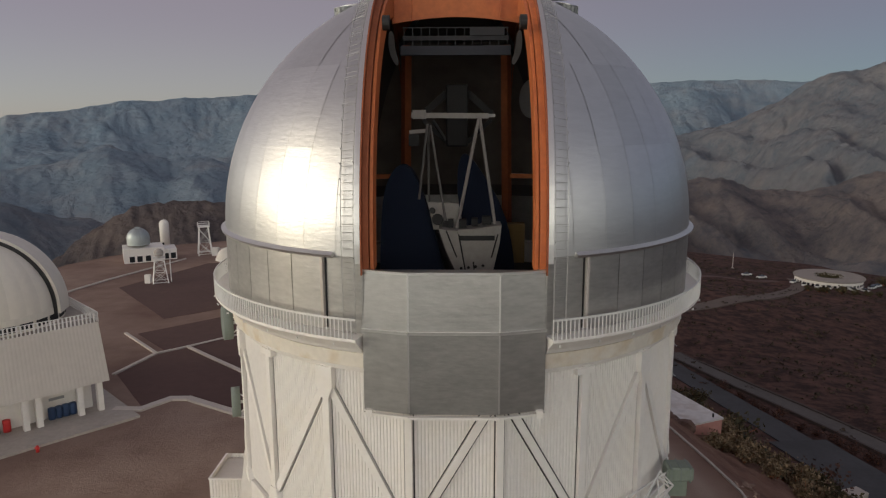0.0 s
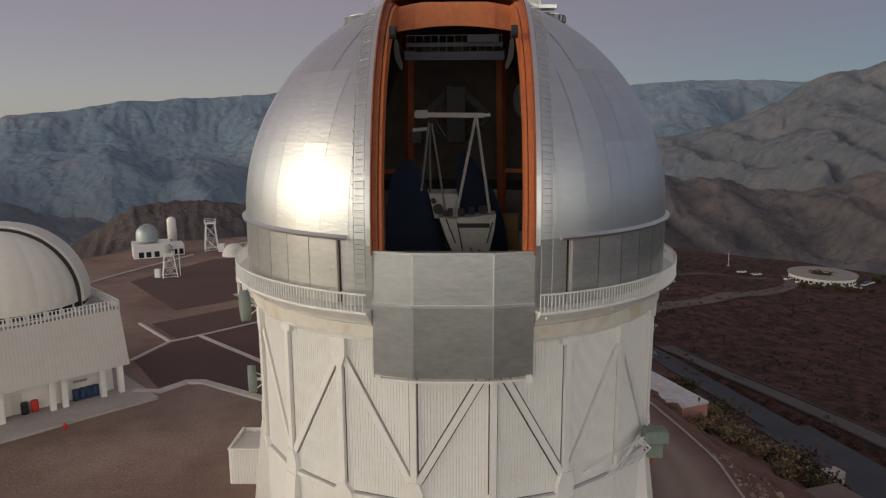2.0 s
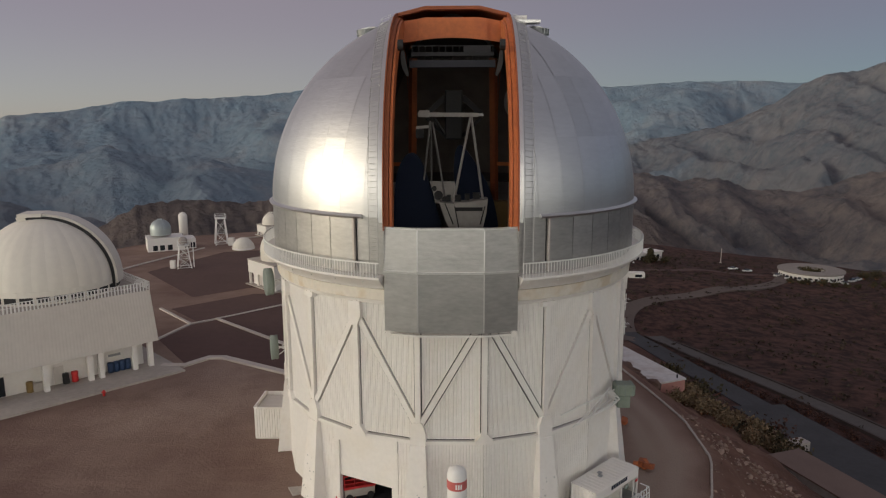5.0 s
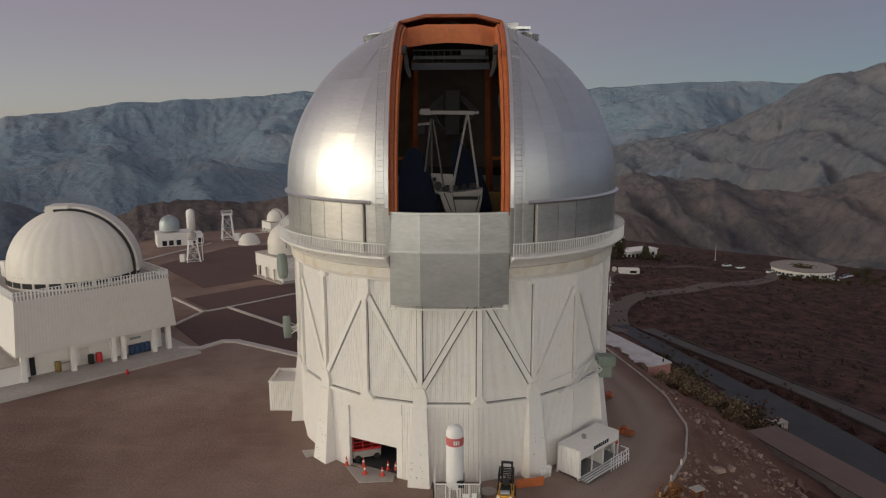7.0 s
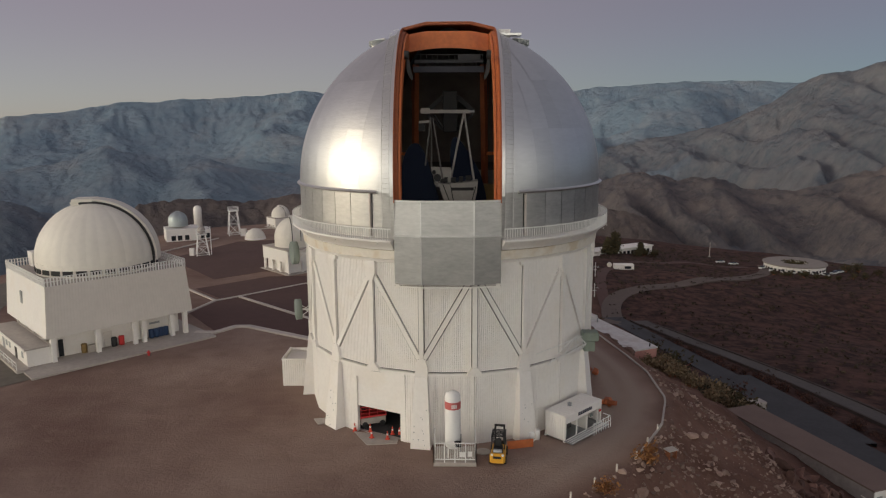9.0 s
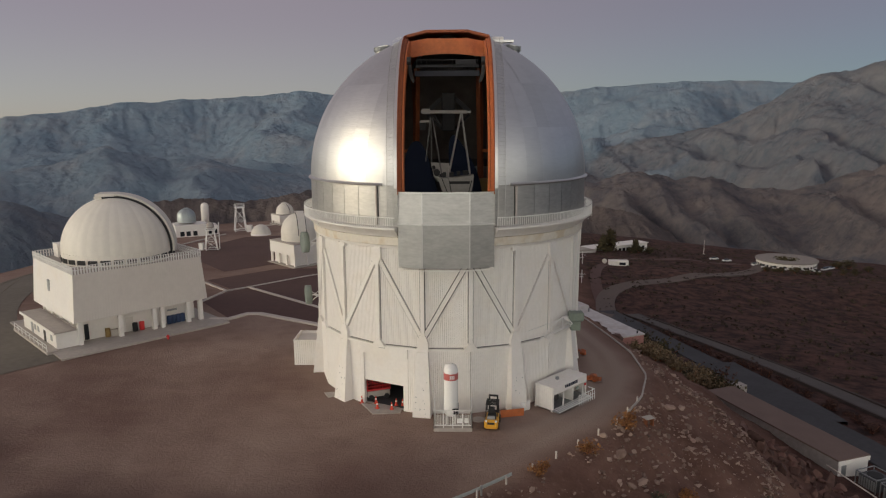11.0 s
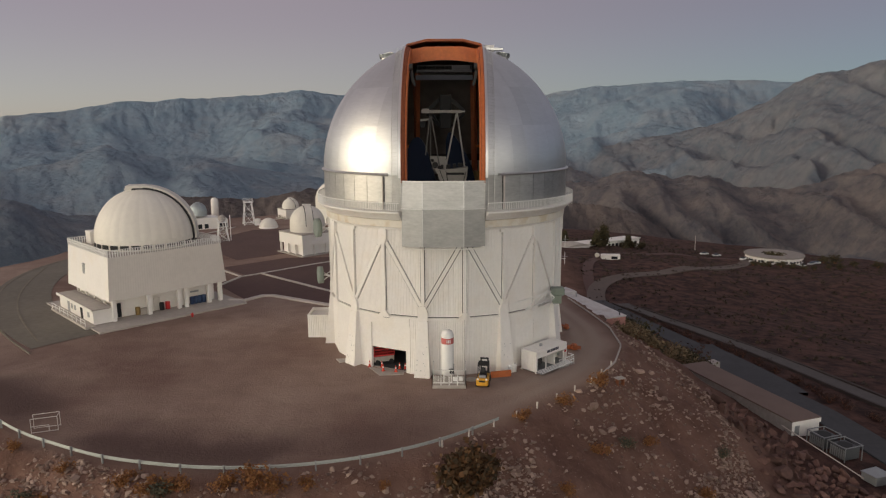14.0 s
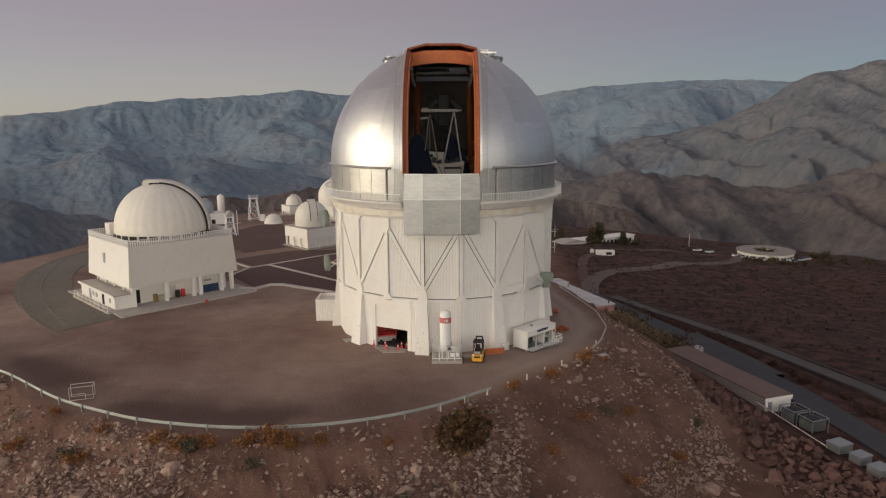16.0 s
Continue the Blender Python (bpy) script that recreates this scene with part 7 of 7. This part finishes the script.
car_mesh, cab_mesh = mesh_of(car_body, "body", CAR_WHITE), mesh_of(cab, "cabin", GLASS_DARK)
wheel_mesh = mesh_of(rod(BM(), (0, -0.1, 0), (0, 0.1, 0), 0.33, 12), "wheel", BLACK)
for k, (x, y, a) in enumerate(((RX - 15, RY - 9, 60), (RX - 11.5, RY - 13, 60), (RX - 8, RY - 15.5, 70), (RX - 3.5, RY - 17, 80), (RX + 1, RY - 17.5, 90), (RX + 6, RY - 17, 100), (RX - 17, RY - 4, 40), (RX - 27, RY + 5, 10), (RX + 17, RY - 4, 30), (RX + 20, RY, 30), (RX - 30, RY + 14, 5), (RX + 24, RY + 4, 25))):
    t = thing("parked_car", "white car parked beside the round building", "car", "parked cars", at=(x, y, ground_z(x, y) + 0.02), rz=a)
    for nm, me in (("body", car_mesh), ("cabin", cab_mesh)):
        ob = new(nm, me)
        ob.parent = t
    for wx in (-1.35, 1.35):
        for wy in (-0.8, 0.8):
            ob = new("wheel", wheel_mesh)
            ob.parent = t
            ob.location = (wx, wy, 0.33)

z = ground_z(77, 252)
longb = thing("long_building", "long low white building with a row of windows", "building", at=(74, 252, z - 2.6), rz=30)
part("wall", box(BM(), 5, 0, 2.2, 42, 8, 4.4), WHITE, longb)
part("roof", box(BM(), 5, 0, 4.5, 43, 9, 0.3), WHITE, longb)
part("hall", box(BM(), -18, -3, 2.3, 14, 9, 4.6), GREY_WALL, longb)
bm = BM()
prof = [(-7.3, 4.6), (7.3, 4.6), (2.6, 5.7), (-2.6, 5.7)]
slab(bm, (-18, -3, 0), (1, 0, 0), (0, -1, 0), (0, 0, 1), prof, -4.7, 4.7)
bmesh.ops.recalc_face_normals(bm, faces=bm.faces)
part("hall_roof", bm, CONCRETE, longb)
win = mesh_of(box(BM(), 0, 0, 0, 1.7, 0.12, 1.9), "window", GLASS_DARK)
for k in range(13):
    ob = new("window", win)
    ob.parent = longb
    ob.location = (-8 + 2.6 * k, -4.04, 2.2)
z = ground_z(67, 200)
cabin = thing("site_cabin", "small white site cabin with a tilted dish", "cabin", at=(69.5, 200, z - 0.9), rz=-4)
part("body", box(BM(), 0, 0, 1.5, 8, 3.2, 2.8, bevel=0.08), WHITE, cabin)
part("window", box(BM(), 1.5, -1.62, 1.7, 2.6, 0.05, 1.1), GLASS_DARK, cabin)
part("dish", rod(BM(), (-6.0, -0.6, 2.4), (-5.6, 0.0, 2.7), 1.0, 18), GREY_WALL, cabin)
part("dish_post", beam(BM(), (-5.7, 0, 0), (-5.7, 0, 2.5), 0.3), WHITE, cabin)
z = ground_z(140.2, 296.5)
pole = thing("radio_mast", "slim pale mast on the terrace edge", "mast", at=(140.2, 296.5, z))
part("pole", rod(BM(), (0, 0, 0), (0, 0, 8.2), 0.22, 8, 0.1), PALE, pole)
part("foot", box(BM(), 0, 0, 0.15, 1.2, 1.2, 0.4), CONCRETE, pole)


# ---- rocks on the slopes ----
def rock_mesh(seed, mat, sub=2):
    rnd = random.Random(seed)
    bm = BM()
    bmesh.ops.create_icosphere(bm, subdivisions=sub, radius=1.25)
    ax = Vector((rnd.uniform(0.7, 1.2), rnd.uniform(0.55, 1.0), rnd.uniform(0.4, 0.7)))
    planes = [(Vector((rnd.gauss(0, 1), rnd.gauss(0, 1), rnd.gauss(0, 1))).normalized(), rnd.uniform(0.34, 0.66)) for _ in range(11)]
    for v in bm.verts:
        for n_, d in planes:
            k = v.co.dot(n_)
            if k > d:
                v.co -= n_ * (k - d)
        v.co = Vector((v.co.x * ax.x, v.co.y * ax.y, v.co.z * ax.z)) * (1 + rnd.uniform(-0.04, 0.04))
    return mesh_of(bm, "rock", mat)


rock_kinds = [rock_mesh(k, STONE) for k in range(8)]
rnd = random.Random(11)


def slope_places(count, want, seed, lo=0.6, hi=42.0, box_=(-74, 48, -66, 6)):
    """Plan points on the bare slope south and east of the edge, with the ground's height."""
    r = np.random.RandomState(seed)
    x = r.uniform(box_[0], box_[1], count)
    y = r.uniform(box_[2], box_[3], count)
    d = edge_distance(x, y)
    clump = fractal(x / 13, y / 13, 3, 21)
    keep = (d > lo) & (d < hi) & (clump > r.uniform(-0.5, 0.55, count)) & ~((x > 37) & (y > -26)) & ~((x > 9) & (d < 13) & (r.uniform(0, 1, count) < 0.72))
    x, y = x[keep][:want], y[keep][:want]
    z, _, _ = ground_height(x, y)
    return list(zip(x.tolist(), y.tolist(), z.tolist()))


for x, y, z in slope_places(3600, 265, 5):
    s = rnd.choice((0.35, 0.4, 0.45, 0.55, 0.7, 0.85, 1.15)) * rnd.uniform(0.85, 1.25)
    ob = tagged(new("rock", rnd.choice(rock_kinds)), "pinkish angular rock lying on the stony slope", "rock", "rocks on the slope")
    ob.matrix_world = Matrix.LocRotScale((x, y, z + 0.08 * s), Euler((rnd.uniform(-0.4, 0.4), rnd.uniform(-0.4, 0.4), rnd.uniform(0, 6.28))), (s, s, s))

# the field of large red boulders tumbled against the terrace
boulder_kinds = [rock_mesh(60 + k, BOULDER) for k in range(6)]
heap = random.Random(23)
placed = []
while len(placed) < 210:
    x, y = heap.uniform(35, 55), heap.uniform(-30, -3)
    s = heap.choice((0.55, 0.65, 0.8, 0.95, 1.25)) * heap.uniform(0.85, 1.2)
    if x > 45.4 + (-2.9 - y) * 0.42 or x < 36.5 + heap.uniform(0, 5) - 0.1 * y or any(math.hypot(x - p, y - q) < 0.55 * (s + w) for p, q, w in placed):
        if heap.random() < 0.0005:
            break
        continue
    placed.append((x, y, s))
    ob = tagged(new("boulder", heap.choice(boulder_kinds)), "large reddish boulder tumbled at the foot of the slope", "boulder", "boulder field")
    ob.matrix_world = Matrix.LocRotScale((x, y, ground_z(x, y) + 0.22 * s), Euler((heap.uniform(-0.5, 0.5), heap.uniform(-0.5, 0.5), heap.uniform(0, 6.28))), (s, s * 1.15, s * 1.5))

# the countless small stones
base_v = []
for k in range(6):
    m = rock_mesh(100 + k, STONE, 1)
    base_v.append((np.array([v.co[:] for v in m.vertices]), np.array([p.vertices[:] for p in m.polygons])))
vv, ff, off = [], [], 0
rs = np.random.RandomState(8)
for x, y, z in slope_places(170000, 40000, 9, 0.2, 55):
    v, f = base_v[rs.randint(6)]
    s = 0.06 + 0.42 * rs.random_sample() ** 2.4 + (0.35 * rs.random_sample() if rs.random_sample() < 0.03 else 0)
    a = rs.uniform(0, 6.28)
    c, q = math.cos(a), math.sin(a)
    w = np.stack([v[:, 0] * c - v[:, 1] * q, v[:, 0] * q + v[:, 1] * c, v[:, 2]], 1) * s + [x, y, z + 0.2 * s]
    vv.append(w)
    ff.append(f + off)
    off += len(v)
me = bpy.data.meshes.new("loose_stones")
me.from_pydata(np.concatenate(vv).tolist(), [], np.concatenate(ff).tolist())
STONE_SMALL = leafy("mixed_small_stones", (0.14, 0.088, 0.068), (0.40, 0.29, 0.23))
me.materials.append(STONE_SMALL)
tagged(new("loose_stones", me), "countless small pinkish stones scattered down the slope", "stones", kind="stuff")


# ---- scrub ----
def shrub_parts(seed, height, spread, leaves, mat):
    """Twigs and a crown of many small leaves, uneven and open."""
    r = random.Random(seed)
    twigs, crown = BM(), BM()
    tips = []
    for k in range(9):
        a, t = r.uniform(0, 6.28), r.uniform(0.15, 1.0)
        tip = Vector((math.cos(a) * spread * t, math.sin(a) * spread * t, height * r.uniform(0.55, 1.0) * (1.1 - 0.45 * t)))
        rod(twigs, (0, 0, -0.1), tip * 0.5 + Vector((0, 0, 0.05)), 0.035 * height, 5, 0.02 * height)
        rod(twigs, tip * 0.5 + Vector((0, 0, 0.05)), tip, 0.02 * height, 4, 0.008 * height)
        tips += [tip, tip * 0.75, tip * 0.55]
    for k in range(leaves):
        c = r.choice(tips) + Vector((r.gauss(0, 1), r.gauss(0, 1), r.gauss(0, 0.8))) * spread * 0.2
        c.z = max(c.z, 0.02)
        s = height * r.uniform(0.05, 0.11)
        n_ = Vector((r.gauss(0, 1), r.gauss(0, 1), r.gauss(0.4, 1))).normalized()
        u = n_.orthogonal().normalized()
        w = n_.cross(u)
        vs = [crown.verts.new(c + u * s * i + w * s * j * 0.7) for i, j in ((-1, -0.4), (0.1, -1), (1, 0.2), (-0.2, 1))]
        crown.faces.new(vs)
    return mesh_of(twigs, "stem", WOOD), mesh_of(crown, "foliage", mat)


def shrub(kind, at, scale, turn, label, group="shrubs"):
    t = thing("shrub", label, "shrub", group, at=at, rz=turn)
    t.scale = (scale, scale, scale)
    for nm, me in zip(("stem", "foliage"), kind):
        ob = new(nm, me)
        ob.parent = t
    return t


OCHRE = [shrub_parts(k, 1.0, 0.8, 420, LEAF_OCHRE) for k in range(3)]
DARKS = [shrub_parts(10 + k, 1.0, 0.85, 520, LEAF_DARK) for k in range(3)]
DRY = [shrub_parts(20 + k, 1.0, 0.7, 380, LEAF_DRY) for k in range(3)]
GREYS = [shrub_parts(30 + k, 1.0, 0.8, 400, LEAF_GREY) for k in range(3)]
BIG = shrub_parts(41, 1.0, 0.72, 4800, leafy("rusty_brown_leaves", (0.034, 0.024, 0.010), (0.15, 0.07, 0.024)))


def on_ground(x, y, sink=0.05):
    return (x, y, ground_z(x, y) - sink)


shrub(BIG, on_ground(2.6, -38.6), 3.6, 10, "large dense rust-and-green shrub below the guard rail")
for x, y, s in ((18.6, -18.6, 1.7), (13.4, -24.2, 1.3), (8.5, -28.4, 1.2), (-16.0, -41.5, 2.0), (-14.2, -42.0, 1.6), (-18.5, -41.8, 1.5), (-35.5, -41.5, 1.5), (-44, -38, 1.4), (-56, -36, 1.3), (21, -34, 1.4), (12, -36, 1.2), (-48, -52, 1.6), (-20, -56, 1.5), (-22.5, -42.0, 1.5), (-25, -42.0, 1.7), (-27.5, -41.2, 1.4), (-11.5, -41.4, 1.1), (-34, -39.0, 1.1), (-41, -35.2, 1.0), (16.5, -29.0, 1.3), (23, -24, 1.2), (28, -28, 1.3), (-5, -40.5, 0.8), (-45.5, -43, 1.3), (-30.5, -52, 1.6)):
    shrub(random.choice(OCHRE), on_ground(x, y), s, x * 37, "rust-orange dry shrub on the stony slope")
for x, y, s in ((-23.8, -42.4, 1.6), (-17.5, -44, 1.3), (-37, -41, 1.3), (20, -26.5, 1.2), (-3, -47, 1.4), (-13, -52, 1.5), (9, -43, 1.1), (-50, -38, 1.3), (33, -20, 1.2), (-26, -48, 1.2)):
    shrub(random.choice(GREYS), on_ground(x, y), s, x * 53, "grey-green low shrub among the stones")
for x, y, s in ((26, -30, 1.3), (30, -34, 1.3), (24, -36, 1.1), (-46, -34, 0.9), (-8, -49, 1.0), (17, -40, 1.0)):
    shrub(random.choice(DRY), on_ground(x, y), s, x * 71, "straw-coloured rounded dry shrub on the slope")
for x, y, s in ((33.5, 30.2, 2.6), (35.4, 31.2, 2.8), (31.6, 28.6, 2.2), (36.6, 33.5, 2.4), (36.2, 28.5, 2.6), (38.0, 31.0, 2.2), (34.6, 26.4, 2.2), (38.8, 26.6, 2.4), (37.0, 24.0, 2.0), (40, 22, 2.2)):
    shrub(random.choice(DRY), on_ground(x, y, 0.1), s, x * 41, "straw-coloured bush below the pink wall", "bushes below the drive")
hedge = random.Random(3)
for k in range(48):
    f = k / 47
    x, y = 36.5 + 8.4 * f ** 0.6 + hedge.uniform(-1.2, 1.2), 56 - 35 * f + hedge.uniform(-1.5, 1.5)
    kind, label = hedge.choice(((DRY, "straw-coloured bush in the row below the drive"), (DARKS, "dark bush in the row below the drive"), (DRY, "straw-coloured bush in the row below the drive"), (DRY, "straw-coloured bush in the row below the drive"), (GREYS, "grey-green bush in the row below the drive")))
    shrub(hedge.choice(kind), on_ground(x, y, 0.1), hedge.uniform(1.7, 3.4), hedge.uniform(0, 360), label, "bushes below the drive")
for x, y, s in ((144, 228, 3), (147, 225, 3), (150, 224, 3.5), (155, 222.5, 4), (160, 222, 3.5), (165, 222, 3), (171, 223, 3), (92, 252, 5), (98, 256, 5), (87, 247, 4), (196, 262, 5), (204, 266, 6), (212, 262, 4), (228, 268, 5), (190, 236, 4), (180, 228, 3.5), (240, 262, 5), (163, 248, 4), (165, 249, 3.5), (43, 68, 4.5), (45, 70, 4), (42, 73, 3.5), (37, 98, 5), (35, 94, 5)):
    shrub(random.choice(DARKS), on_ground(x, y), s * 0.75, x * 17, "dark rounded bush on the terrace", "terrace bushes")


BARK = material("dark_bark", (0.05, 0.035, 0.025), 0.9)


def tree(at, h, seed):
    r = random.Random(seed)
    t = thing("tree", "dark upright conifer beside the long building", "tree", "terrace trees", at=at)
    bm = BM()
    rod(bm, (0, 0, -0.3), (0.1, 0, h * 0.5), 0.035 * h, 8, 0.022 * h)
    rod(bm, (0.1, 0, h * 0.5), (0, 0, h * 0.95), 0.022 * h, 6, 0.006 * h)
    part("trunk", bm, BARK, t)
    limbs, crown = BM(), BM()
    for k in range(26):
        f = r.uniform(0.15, 0.95)
        a = r.uniform(0, 6.28)
        ln = h * 0.30 * (1.05 - f) + 0.3
        base, tip = Vector((0, 0, h * f)), Vector((math.cos(a) * ln, math.sin(a) * ln, h * f - 0.05 * h))
        rod(limbs, base, tip, 0.05, 5, 0.015)
        for q in range(70):
            c = base.lerp(tip, r.uniform(0.2, 1.05)) + Vector((r.gauss(0, 1), r.gauss(0, 1), r.gauss(0, 1))) * 0.06 * h
            s = r.uniform(0.22, 0.48)
            n_ = Vector((r.gauss(0, 1), r.gauss(0, 1), r.gauss(0, 1))).normalized()
            u = n_.orthogonal().normalized()
            w = n_.cross(u)
            crown.faces.new([crown.verts.new(c + u * s * i + w * s * j) for i, j in ((-1, -0.4), (0.1, -1), (1, 0.2), (-0.2, 1))])
    part("limb", limbs, BARK, t)
    part("crown", crown, LEAF_DARK, t)


for x, y, h, s in ((76, 245, 11, 1), (72, 243, 8.5, 2), (90, 251, 6.5, 3), (58, 254, 7, 4)):
    tree(on_ground(x, y), h, s)

# dark rust-brown scrub on the berm between the yard and the upper road
RUSTS = [shrub_parts(50 + k, 0.8, 0.95, 380, LEAF_RUST) for k in range(3)]
berm = random.Random(31)
BERM = [(53.6, 88.0), (58.2, 66.0), (62.6, 47.0), (64.4, 27.0), (64.5, 6.0), (68.5, -10.0), (74.0, -26.0)]
for x, y, _ in along(BERM, 1.9):
    x, y = x + berm.uniform(-1.6, 1.6), y + berm.uniform(-1.0, 1.0)
    shrub(berm.choice(RUSTS), on_ground(x, y, 0.1), berm.uniform(0.8, 1.9), berm.uniform(0, 360), "low dark rust-brown bush on the roadside berm", "berm bushes")
shrub(berm.choice(RUSTS), on_ground(46.2, 31.0, 0.1), 4.2, 40, "large dark maroon bush beside the asphalt yard")
shrub(DARKS[0], on_ground(41.8, 46.5, 0.1), 4.2, 10, "dark green rounded bush beside the white roof")
for k in range(9):
    a = 0.7 * k
    x, y = RX + 3.2 * math.cos(a), RY + 3.2 * math.sin(a)
    shrub(DARKS[k % 3], (x, y, rz0 + 0.9), 4.2, 50 * k, "dark bush in the round building's court", "court bushes")

# low heath on the shaded hillside
r = np.random.RandomState(14)
n_heath = 9000
hx, hy = r.uniform(48, 330, n_heath), r.uniform(-40, 330, n_heath)
keep = (np.hypot(hx - VIEW_X, hy - VIEW_Y) < 470) & (edge_distance(hx, hy) > 26) & (fractal(hx / 25, hy / 25, 3, 44) > -0.35)
keep &= hx > 62 + np.clip((60 - hy) * 0.35, -30, 40)
keep &= np.hypot(hx - RX, hy - RY) > 24
hx, hy = hx[keep], hy[keep]
hz, _, _ = ground_height(hx, hy)
verts, faces = [], []
for x, y, z in zip(hx.tolist(), hy.tolist(), hz.tolist()):
    s = r.uniform(0.3, 0.9)
    for k in range(7):
        c = np.array([x, y, z + 0.15 * s]) + r.normal(size=3) * [0.4 * s, 0.4 * s, 0.2 * s] + [0, 0, 0.25 * s]
        u, w = r.normal(size=3), r.normal(size=3)
        u *= 0.45 * s / np.linalg.norm(u)
        w *= 0.45 * s / np.linalg.norm(w)
        n0 = len(verts)
        verts += [tuple(c - u), tuple(c + w), tuple(c + u), tuple(c - w)]
        faces.append((n0, n0 + 1, n0 + 2, n0 + 3))
me = bpy.data.meshes.new("hillside_heath")
me.from_pydata(verts, [], faces)
me.materials.append(leafy("dark_heath_leaves", (0.03, 0.024, 0.016), (0.085, 0.06, 0.038)))
tagged(new("hillside_heath", me), "low dark heath clumps over the shaded hillside", "heath", kind="stuff")
